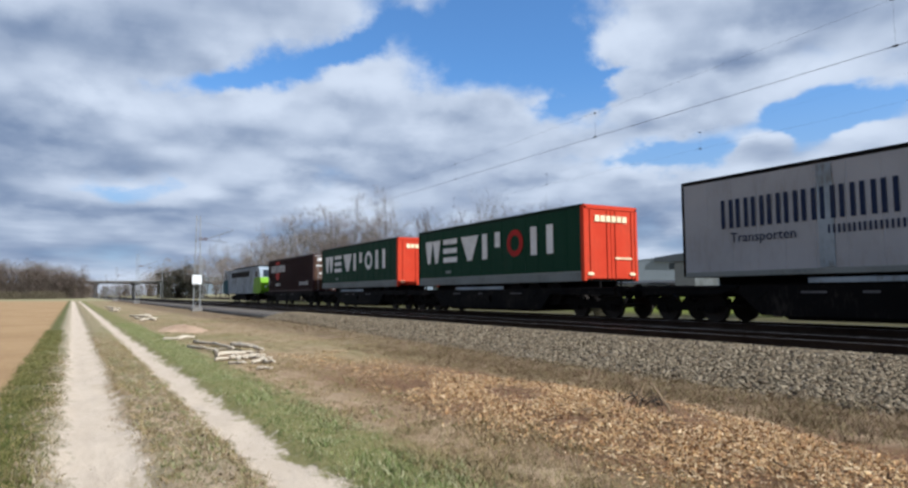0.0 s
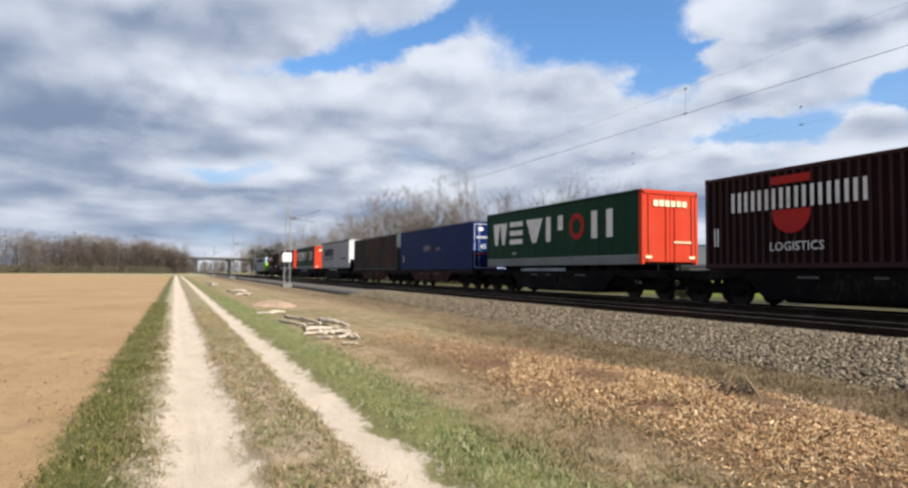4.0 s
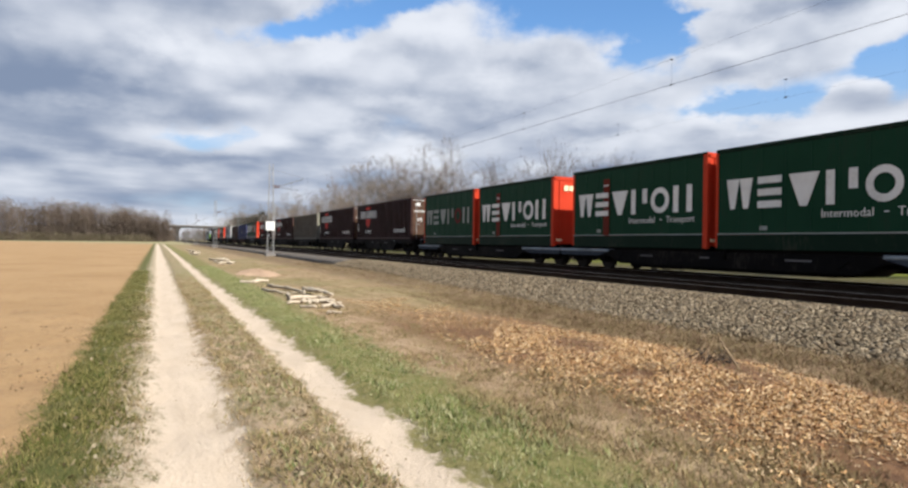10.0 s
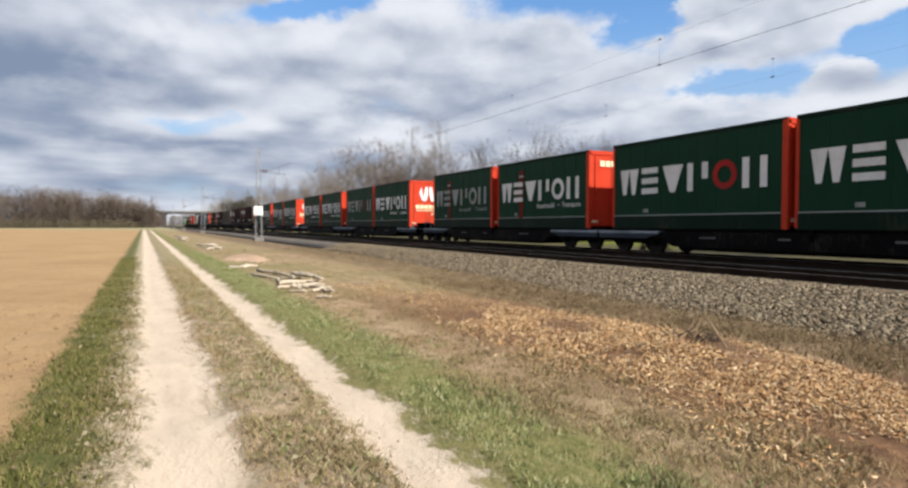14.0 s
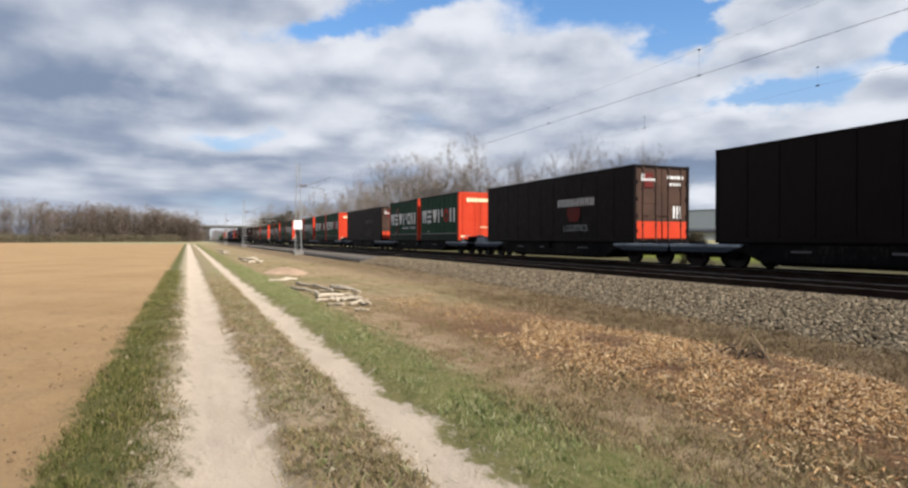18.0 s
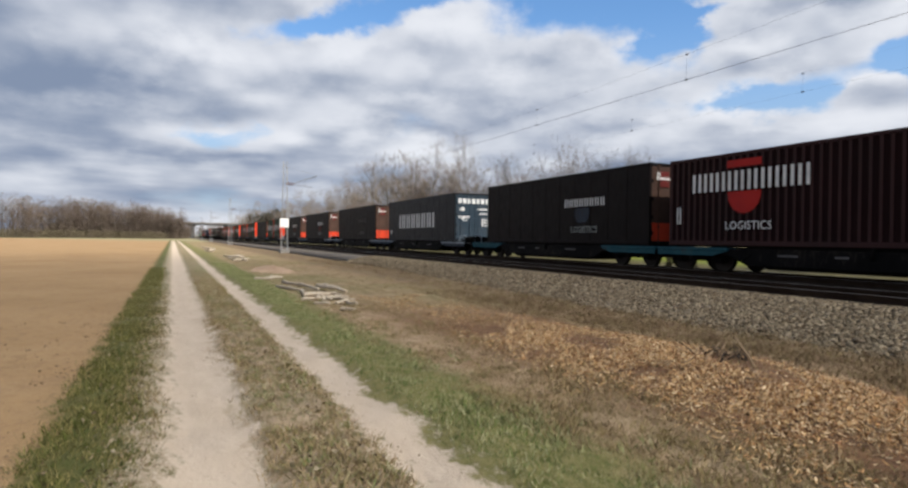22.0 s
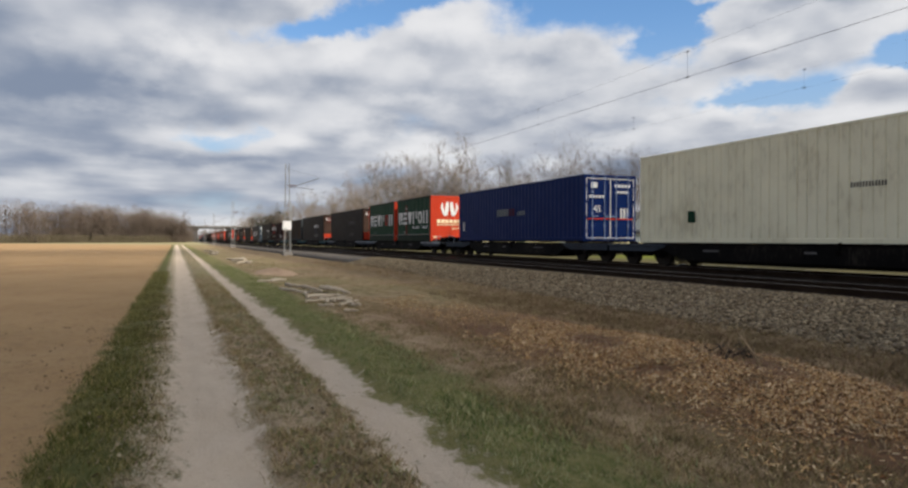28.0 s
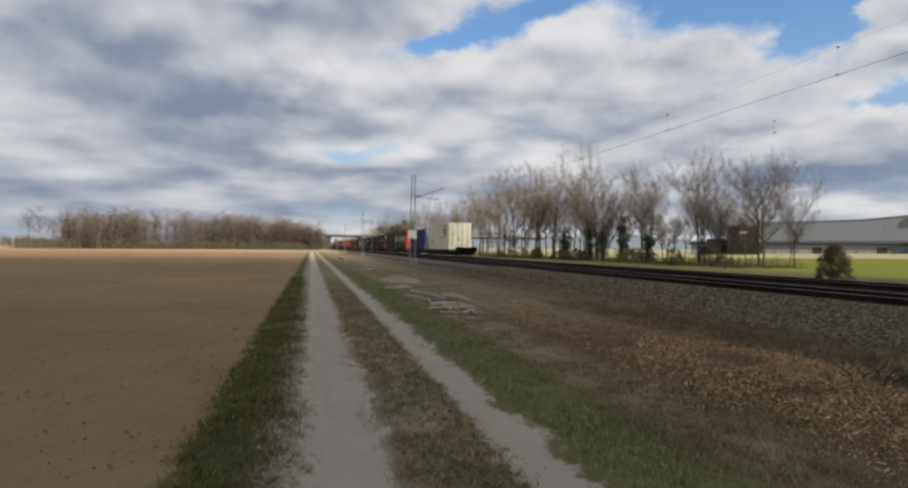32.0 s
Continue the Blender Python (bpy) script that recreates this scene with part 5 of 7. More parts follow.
def pale_trailer(label):
    c = thing("semi_trailer", label, "semi-trailer", "boxes of the freight train")
    length, h, hw = 13.6, 3.0, 1.43
    hl = length / 2
    for out in (-1, 1):
        prof = []
        for i in range(17):
            y = -hl + 0.2 + (length - 0.3) * i / 16
            prof += [(out * (hw - 0.02), y - 0.03), (out * (hw - 0.006), y), (out * (hw - 0.02), y + 0.03)]
        s = Shape().add([(a, b, z) for a, b in prof for z in (0.12, h - 0.1)], [(2 * i, 2 * i + 2, 2 * i + 3, 2 * i + 1) for i in range(len(prof) - 1)])
        part("curtain", s, PALEGREY, c)
        part("roof_rail", Shape().box(min(out * hw, out * (hw - 0.1)), max(out * hw, out * (hw - 0.1)), -hl, hl, h - 0.12, h, 0.015), FRAME_DARK, c)
        part("side_skirt", Shape().box(min(out * hw, out * (hw - 0.06)), max(out * hw, out * (hw - 0.06)), -hl, hl, -0.02, 0.13, 0.012), SKIRT, c)
        part("rear_post", Shape().box(min(out * hw, out * (hw - 0.16)) - 0.006, max(out * hw, out * (hw - 0.16)) + 0.006, -hl, -hl + 0.22, 0, h, 0.02), OFFWHITE, c, "white rear post")
        part("front_post", Shape().box(min(out * hw, out * (hw - 0.1)) - 0.006, max(out * hw, out * (hw - 0.1)) + 0.006, hl - 0.1, hl + 0.006, 0.0, h - 0.1, 0.02), FRAME_DARK, c)
        d = part("rear_door", Shape().box(min(out * 0.01, out * (hw - 0.16)), max(out * 0.01, out * (hw - 0.16)), -hl + 0.02, -hl + 0.07, 0.9, h - 0.16, 0.01), OFFWHITE, c)
        part("locking_rod", Shape().tube((out * 0.3, -hl, 0.9), (out * 0.3, -hl, h - 0.2), 0.02, n=6), GALV, d)
    part("tail_lift", Shape().box(-hw + 0.2, hw - 0.2, -hl - 0.03, -hl + 0.06, 0.0, 0.88, 0.01), FRAME_DARK, c, "dark lower tail panel")
    part("roof", Shape().box(-hw + 0.02, hw - 0.02, -hl, hl, h - 0.05, h - 0.01, 0.01), OFFWHITE, c)
    part("rear_header", Shape().box(-hw, hw, -hl, -hl + 0.1, h - 0.17, h - 0.01, 0.02), OFFWHITE, c)
    part("front_wall", Shape().box(-hw + 0.02, hw - 0.02, hl - 0.08, hl, 0.05, h - 0.05), OFFWHITE, c)
    part("floor", Shape().box(-hw + 0.08, hw - 0.08, -hl + 0.1, hl - 0.06, -0.02, 0.1), UNDER, c)
    x = -hw - 0.004
    bars(c, "side_mark", INK, x, hl - 1.45, hl - 6.4, 1.4, 2.25, 10, 0.78)
    words("Transporten", 0.40, INK, c, (x - 0.004, hl - 2.75, 0.98), SIDE)
    bars(c, "small_mark", INK, x, hl - 4.6, hl - 6.6, 1.02, 1.24, 8, 0.7)
    bars(c, "small_mark", INK, x, -3.24, -5.5, 0.92, 1.15, 10, 0.6)
    # Shadow along the curtain's seam, laid on as a thin grey strip.
    part("seam_shadow", Shape().box(x - 0.002, x + 0.002, hl - 4.75, hl - 4.35, 0.15, 2.85), FRAME_GREY, c, "grey strip painted as shadow along a seam")
    rear_bars(c, "rear_mark", SKIRT, -hl - 0.0, -0.5, 0.9, 1.85, 1.98, 9)
    trailer_gear(c, hl)
    return c


dim_red = paint("dull_red_decal", (0.12, 0.022, 0.02), (0.10, 0.02, 0.018), 0.6)
dull_orange = paint("dull_orange_decal", (0.13, 0.022, 0.014), (0.11, 0.02, 0.013), 0.6)
cream_print = paint("cream_print", (0.85, 0.70, 0.45), (0.80, 0.64, 0.40), 0.5)
paint_door = paint("brown_door_paint", (0.09, 0.051, 0.033), (0.072, 0.042, 0.03), 0.6, 0, 1.0, 12, 3, 0.002)
brown_door = paint("dark_brown_door", (0.072, 0.042, 0.0315), (0.054, 0.0315, 0.0245), 0.6, 0, 1.0, 12, 3, 0.002)
blue_line = paint("pale_blue_rod", (0.25, 0.32, 0.45), (0.20, 0.26, 0.4), 0.5)
# Fold tints: rust, mixed with greys darker than the ridges.
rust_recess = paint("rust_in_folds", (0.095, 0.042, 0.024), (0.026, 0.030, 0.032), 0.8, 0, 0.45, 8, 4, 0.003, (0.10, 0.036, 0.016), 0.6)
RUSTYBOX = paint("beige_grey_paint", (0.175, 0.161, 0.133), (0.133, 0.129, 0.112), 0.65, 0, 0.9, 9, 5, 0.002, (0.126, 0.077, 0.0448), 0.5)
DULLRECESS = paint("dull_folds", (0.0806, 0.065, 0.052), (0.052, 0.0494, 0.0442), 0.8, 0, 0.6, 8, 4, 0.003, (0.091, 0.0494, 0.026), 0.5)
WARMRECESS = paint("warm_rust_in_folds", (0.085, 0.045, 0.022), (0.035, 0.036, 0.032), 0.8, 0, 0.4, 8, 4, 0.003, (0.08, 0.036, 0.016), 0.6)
PALEDOOR = paint("pale_green_grey_door", (0.24, 0.24, 0.18), (0.20, 0.20, 0.155), 0.6, 0, 1.0, 9, 4, 0.002, (0.12, 0.10, 0.07), 0.4)

# ---- train: wagons ----
WHEEL = Shape()
for sx in (-1, 1):
    WHEEL.tube((sx * 0.68, 0, 0), (sx * 0.72, 0, 0), 0.475, n=24).tube((sx * 0.72, 0, 0), (sx * 0.82, 0, 0), 0.455, 0.45, n=24).tube((sx * 0.82, 0, 0), (sx * 0.86, 0, 0), 0.16, n=12)
WHEEL.tube((-0.95, 0, 0), (0.95, 0, 0), 0.08, n=8)
WHEEL = WHEEL.mesh("wheelset")
BOGIE = Shape()
for sx in (-1, 1):
    x0, x1 = sorted((sx * 0.93, sx * 1.06))
    BOGIE.run([(-1.5, 0.62), (-1.35, 0.78), (-0.6, 0.80), (-0.4, 0.62), (0.4, 0.62), (0.6, 0.80), (1.35, 0.78), (1.5, 0.62), (1.45, 0.5), (0.62, 0.52), (0.42, 0.36), (-0.42, 0.36), (-0.62, 0.52), (-1.45, 0.5)], "x", x0, x1)
    for y in (-0.9, 0.9):
        BOGIE.box(x0 - 0.02, x1 + 0.04, y - 0.17, y + 0.17, 0.3, 0.62, 0.03)
        BOGIE.tube((sx * 1.0, y - 0.27, 0.36), (sx * 1.0, y - 0.27, 0.66), 0.07, n=8).tube((sx * 1.0, y + 0.27, 0.36), (sx * 1.0, y + 0.27, 0.66), 0.07, n=8)
    BOGIE.tube((sx * 0.9, 0, 0.5), (sx * 0.9, 0, 0.8), 0.12, n=8)
BOGIE.box(-1.0, 1.0, -0.2, 0.2, 0.45, 0.72, 0.03)
BOGIE = BOGIE.mesh("bogie")
BUFFER = Shape().tube((0, 0, 0), (0, 0.35, 0), 0.11, n=10).tube((0, 0.35, 0), (0, 0.55, 0), 0.075, n=10).tube((0, 0.55, 0), (0, 0.60, 0), 0.23, n=14).box(-0.18, 0.18, -0.03, 0.02, -0.18, 0.18, 0.02).mesh("buffer")


CROSS = Shape().box(-1.2, 1.2, -0.1, 0.1, -0.2, -0.01, 0.01).mesh("cross_beam")


def bogie_at(wagon, y):
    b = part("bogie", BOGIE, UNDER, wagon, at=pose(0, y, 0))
    for q in (-0.9, 0.9):
        part("wheelset", WHEEL, TREAD, b, at=pose(0, q, 0.46))


def wagon(label, front, rear, sections, material, low, deck):
    """A container wagon along y with its origin at rail height; sections are (front, rear) of what each part carries."""
    w = thing("freight_wagon", label, "wagon", "wagons of the freight train")
    mid = [(a[1] + b[0]) / 2 for a, b in zip(sections, sections[1:])]
    edges = [front - 0.62] + mid + [rear + 0.62]
    last = len(sections) - 1
    axles = []
    for i in range(len(sections)):
        a, b = edges[i] - (0.06 if i else 0), edges[i + 1] + (0.06 if i < last else 0)
        bogies = (a - (1.75 if i else 1.55), b + (1.75 if i < last else 1.55))
        axles += bogies
        ba, bb = bogies[0] - (1.55 if i else 2.1), bogies[1] + (1.55 if i < last else 2.1)
        top, low_z = deck - 0.025, 0.28 if low else 0.40
        for sx in (-1, 1):
            x0, x1 = sorted((sx * 1.30, sx * 1.16))
            sill = Shape().run([(a, deck - 0.2), (a, top), (b, top), (b, deck - 0.2), (bb, deck - 0.24), (bb + 0.7, low_z), (ba - 0.7, low_z), (ba, deck - 0.24)][::-1], "x", x0, x1)
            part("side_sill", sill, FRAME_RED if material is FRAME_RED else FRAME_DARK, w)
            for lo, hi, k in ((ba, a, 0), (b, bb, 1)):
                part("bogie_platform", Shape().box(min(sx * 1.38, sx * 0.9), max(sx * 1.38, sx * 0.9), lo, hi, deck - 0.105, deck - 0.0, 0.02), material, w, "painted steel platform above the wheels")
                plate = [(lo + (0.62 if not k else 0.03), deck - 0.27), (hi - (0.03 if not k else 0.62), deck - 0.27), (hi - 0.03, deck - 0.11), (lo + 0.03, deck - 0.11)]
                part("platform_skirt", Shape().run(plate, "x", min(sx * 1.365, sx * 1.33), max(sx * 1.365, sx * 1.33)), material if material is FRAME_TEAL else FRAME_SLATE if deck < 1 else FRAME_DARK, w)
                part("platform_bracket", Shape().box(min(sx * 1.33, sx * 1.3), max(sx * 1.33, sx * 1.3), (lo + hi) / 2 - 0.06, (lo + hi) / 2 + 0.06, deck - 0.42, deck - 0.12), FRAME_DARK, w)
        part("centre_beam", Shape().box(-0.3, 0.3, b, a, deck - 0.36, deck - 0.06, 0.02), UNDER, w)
        for q in range(9):
            part("cross_beam", CROSS, UNDER, w, at=pose(0, b + (a - b) * (0.03 + 0.1175 * q), deck - 0.08))
        m_y = (a + b) / 2
        for y, n in ((ba - 2.2, 0.34), (m_y + 0.6, 0.2), (bb + 2.4, 0.42)):
            part("panel_mark", Shape().box(-1.306, -1.3, y - n, y + n, deck - 0.24, deck - 0.18), DIM, w)
        for y in (ba - 0.9, bb + 0.9):
            part("brake_lever", Shape().tube((-1.31, y, deck - 0.17), (-1.31, y + 0.28, deck - 0.38), 0.018, n=5).tube((-1.31, y + 0.28, deck - 0.38), (-1.31, y + 0.36, deck - 0.38), 0.03, n=6), FRAME_DARK, w)
        part("brake_pipe", Shape().tube((-1.05, a - 0.3, 0.52), (-1.05, b + 0.3, 0.52), 0.025, n=5), UNDER, w)
        part("air_tank", Shape().tube((-0.9, m_y + 1.0, 0.62), (-0.9, m_y + 2.2, 0.62), 0.17, n=10), UNDER, w)
        part("brake_box", Shape().box(-1.15, -0.75, m_y - 2.0, m_y - 1.2, 0.42, 0.8, 0.02), UNDER, w)
        part("hand_wheel", Shape().tube((-1.2, m_y - 0.3, 0.72), (-1.2, m_y - 0.22, 0.72), 0.2, n=14), UNDER, w)
        if low:
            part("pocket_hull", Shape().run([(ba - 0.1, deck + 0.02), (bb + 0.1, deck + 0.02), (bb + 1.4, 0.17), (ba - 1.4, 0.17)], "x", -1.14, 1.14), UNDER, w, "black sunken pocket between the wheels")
        else:
            part("queen_post", Shape().box(-1.19, -1.13, m_y + 0.4, m_y + 0.5, 0.3, 0.75), UNDER, w)
    for y in axles:
        bogie_at(w, y)
    for y, turn in ((front - 0.62, 0), (rear + 0.62, 180)):
        part("headstock", Shape().box(-1.3, 1.3, y - 0.1, y + 0.02, 0.8, max(1.15, deck + 0.03), 0.02), FRAME_DARK, w)
        for sx in (-0.875, 0.875):
            part("buffer", BUFFER, UNDER, w, at=pose(sx, y, 1.0, 0, 0, turn))
        k = 1 if not turn else -1
        part("coupling", Shape().tube((0, y, 0.95), (0, y + k * 0.35, 0.93), 0.045, n=6).tube((0, y + k * 0.33, 0.93), (0, y + k * 0.58, 0.72), 0.03, n=6).tube((0.3, y, 0.85), (0.32, y + k * 0.5, 0.55), 0.03, n=6), UNDER, w)
        for sx in (-1.22, 1.22) if deck < 1 else ():
            u, v = y - k * 0.08, y - k * 0.95
            part("end_rail", Shape().tube((sx, u, deck), (sx, u, deck + 0.42), 0.024, n=5).tube((sx, u, deck + 0.42), (sx, v, deck + 0.36), 0.024, n=5).tube((sx, v, deck + 0.36), (sx, v, deck), 0.024, n=5), FRAME_GREY, w)
        if label.endswith("two dark containers") and k > 0:
            part("end_locker", Shape().box(-1.3, -0.95, y - 1.35, y - 0.15, deck, deck + 0.3, 0.03), FRAME_GREY, w, "pale grey locker on the wagon's end")
    return w


def locomotive():
    """Lime and grey electric locomotive; origin at rail height, at its middle."""
    c = thing("locomotive", "lime-green and dark grey electric locomotive hauling the train", "locomotive")
    hl = 9.5
    side = [(-hl + 0.55, 1.05), (-hl, 1.3), (-hl + 0.05, 2.2), (-hl + 0.75, 3.55), (-hl + 1.3, 3.85), (hl - 1.3, 3.85), (hl - 0.75, 3.55), (hl - 0.05, 2.2), (hl, 1.3), (hl - 0.55, 1.05)]
    part("body", Shape().run(side, "x", -1.48, 1.48), FRAME_GREY, c, "grey locomotive body")
    for k in (-1, 1):
        nose = [(k * (hl + 0.012), 1.3), (k * (hl - 0.038), 2.2), (k * (hl - 0.32), 2.72), (k * (hl - 2.9), 2.72), (k * (hl - 3.3), 1.1), (k * (hl - 0.5), 1.06)]
        part("cab_front", Shape().run(nose if k > 0 else nose[::-1], "x", -1.492, 1.492), FRAME_TEAL if k > 0 else LIME, c, "dull teal cab end" if k > 0 else "lime-green cab end")
        part("windscreen", Shape().add([(-1.2, k * (hl - 0.325), 2.75), (1.2, k * (hl - 0.325), 2.75), (1.1, k * (hl - 0.70), 3.5), (-1.1, k * (hl - 0.70), 3.5)], [(0, 1, 2, 3)]), GLASS, c)
        for sx in (-1, 1):
            part("headlight", Shape().tube((sx * 1.0, k * (hl - 0.06), 1.75), (sx * 1.0, k * (hl + 0.03), 1.75), 0.12, n=10), WHITE, c)
            part("buffer", BUFFER, UNDER, c, at=pose(sx * 0.875, k * (hl - 0.25), 1.05, 0, 0, 0 if k > 0 else 180))
            part("side_window", Shape().box(min(sx * 1.485, sx * 1.497), max(sx * 1.485, sx * 1.497), k * (hl - 1.9) - 0.4, k * (hl - 1.9) + 0.4, 2.8, 3.4), GLASS, c)
        bogie_at(c, k * 4.8)
    part("skirt", Shape().box(-1.4, 1.4, -2.6, 2.6, 0.35, 1.05, 0.05), UNDER, c)
    part("roof_gear", Shape().box(-0.9, 0.9, -6, 6, 3.86, 4.1, 0.05), FRAME_DARK, c)
    pan = Shape()
    for sx in (-1, 1):
        pan.tube((sx * 0.4, -6.2, 4.1), (sx * 0.3, -4.8, 4.9), 0.03, n=5).tube((sx * 0.3, -4.8, 4.9), (sx * 0.4, -6.0, 5.62), 0.025, n=5)
    pan.tube((-0.85, -6.0, 5.66), (0.85, -6.0, 5.66), 0.04, n=6)
    part("pantograph", pan, GALV, c)
    part("grille", Shape().box(-1.49, -1.483, -4.5, 4.5, 2.9, 3.5), FRAME_DARK, c)
    return c


# ---- train: the order of its loads, metres along the train from the camera at the clip's start ----
MB, BB, GB = "maroon corrugated freight container with white lettering and red emblem", "dark brown smooth freight container", "weathered grey corrugated freight container"
consist = []                 # thing, middle of its length, height of its foot above the rail, shift off the track's middle


def load(maker, front, length, z, *a):
    ob = maker(*a)
    consist.append((ob, front - length / 2, z, 0.18))
    return (front, front - length)


D, L, P = 1.18, 0.86, 0.88         # heights of the boxes' feet: on high decks, on low decks, swap bodies
groups = []
s = load(maroon_box, 64.33, 13.72, D, MB)
groups.append(("single container wagon with dark frame", [s], FRAME_DARK, False))
s = [load(soft_box, 48.35, 13.6, 1.36, "green curtain-sided semi-trailer with orange-red rear doors", 13.6, "bright", "open", False, True),
     load(soft_box, 32.05, 13.6, 1.36, "green curtain-sided semi-trailer with white marks and orange-red rear", 13.6, "ring", "open", False, True)]
groups.append(("pocket wagon carrying two semi-trailers", s, FRAME_DARK, True))
s = load(pale_trailer, 13.85, 13.6, 1.42, "pale grey curtain-sided semi-trailer with dark blue marks")
groups.append(("single pocket wagon with dark frame", [s], FRAME_DARK, True))
s = [load(grey_box, -1.91, 13.72, D, GB, GREYBOX), load(blue_box, -16.65, 13.72, D, "blue freight container with white and orange marks")]
groups.append(("double container wagon with rusty red frame", s, FRAME_RED, False))
s = [load(soft_box, -32.38, 13.6, 1.36, "green curtain-sided semi-trailer with white marks and orange-red rear", 13.6, "ring", "open", False, True), load(maroon_box, -49.26, 13.72, D, MB)]
groups.append(("pocket wagon with a semi-trailer and a container", s, FRAME_DARK, True))
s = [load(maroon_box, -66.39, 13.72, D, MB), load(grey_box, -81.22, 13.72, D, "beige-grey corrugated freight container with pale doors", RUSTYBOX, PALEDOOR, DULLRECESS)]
groups.append(("double container wagon with dark frame", s, FRAME_DARK, False))
s = [load(maroon_box, -96.32, 13.72, D, MB), load(maroon_box, -111.37, 13.72, D, MB)]
groups.append(("double container wagon with dark frame", s, FRAME_DARK, False))


def two_soft(front_a, front_b, style_a, style_b, rear_b, strip_a=False, strip_b=False):
    a = load(soft_box, front_a, 7.65, P, "dark green curtain-sided swap body with white marks and orange-red posts", 7.65, style_a, "open", strip_a)
    b = load(soft_box, front_b, 7.65, P, "dark green swap body with white emblem on orange-red doors" if rear_b == "emblem" else "dark green swap body with orange-red rear doors", 7.65, style_b, rear_b, strip_b)
    return (a[0], b[1])


PW = "grey articulated pocket wagon carrying green swap bodies"
groups.append((PW, [two_soft(-127.73, -135.92, "ring_faded", "bright", "open", False, True), two_soft(-145.1, -153.1, "bright", "bright", "emblem", True)], FRAME_GREY, True))
groups.append((PW, [two_soft(-164.93, -173.02, "bright", "bright", "open", True, True), two_soft(-182.2, -190.06, "ring_faded", "bright", "emblem")], FRAME_GREY, True))
groups.append((PW, [two_soft(-201.82, -210.06, "faded", "bright", "open", True, True), two_soft(-219.23, -227.12, "ring", "ring", "plain")], FRAME_GREY, True))
groups.append(("grey articulated wagon with a container and swap bodies", [load(brown_box, -239.18, 13.72, L, BB, True, True), two_soft(-255.75, -263.93, "bright", "ring", "plain", True)], FRAME_GREY, True))
groups.append(("grey articulated wagon with two dark containers", [load(brown_box, -276.08, 13.72, L, BB + " and orange-red lower doors"), load(brown_box, -294.14, 13.72, L, BB + " and orange-red lower doors")], FRAME_GREY, True))
groups.append(("grey articulated wagon with brown and navy containers", [load(brown_box, -313.21, 13.72, L, BB + " and orange-red lower doors", True, True), load(navy_box, -331.06, 13.72, L, "navy freight container with large white marks and slate doors")], FRAME_GREY, True))
groups.append(("teal articulated wagon with two containers", [load(brown_box, -349.64, 13.72, L, BB, True, False, FRAME_SLATE), load(maroon_box, -364.46, 13.72, 0.88, MB)], FRAME_TEAL, True))
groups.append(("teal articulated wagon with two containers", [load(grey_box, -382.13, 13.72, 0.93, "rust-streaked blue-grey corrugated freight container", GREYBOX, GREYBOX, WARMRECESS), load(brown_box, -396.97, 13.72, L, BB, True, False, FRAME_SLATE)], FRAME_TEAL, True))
groups.append(("grey articulated wagon with a container and swap bodies", [load(brown_box, -415.21, 13.72, L, BB, True, True), two_soft(-431.38, -439.62, "ring", "bright", "emblem", False, True)], FRAME_GREY, True))
groups.append(("last wagon of the train, dark grey, with blue and cream containers", [load(blue_box, -452.25, 13.72, 0.93, "blue freight container with small white marks and outlined doors"),
               load(cream_box, -469.75, 13.72, 0.86, "cream ribbed freight container with red emblem at the train's end")], FRAME_SLATE, True))

ends = [66.0] + [(a[1][-1][1] + b[1][0][0]) / 2 for a, b in zip(groups, groups[1:])] + [-488.2]
for (label, secs, mat_, low), a, b in zip(groups, ends, ends[1:]):
    mid_ = (a + b) / 2
    w = wagon(label, a - mid_, b - mid_, [(p - mid_, q - mid_) for p, q in secs], mat_, low, 0.82 if mat_ in (FRAME_GREY, FRAME_TEAL, FRAME_SLATE) else 1.14)
    consist.append((w, mid_, 0.0, 0.0))
consist.append((locomotive(), 66.0 + 9.85, 0.0, 0.0))

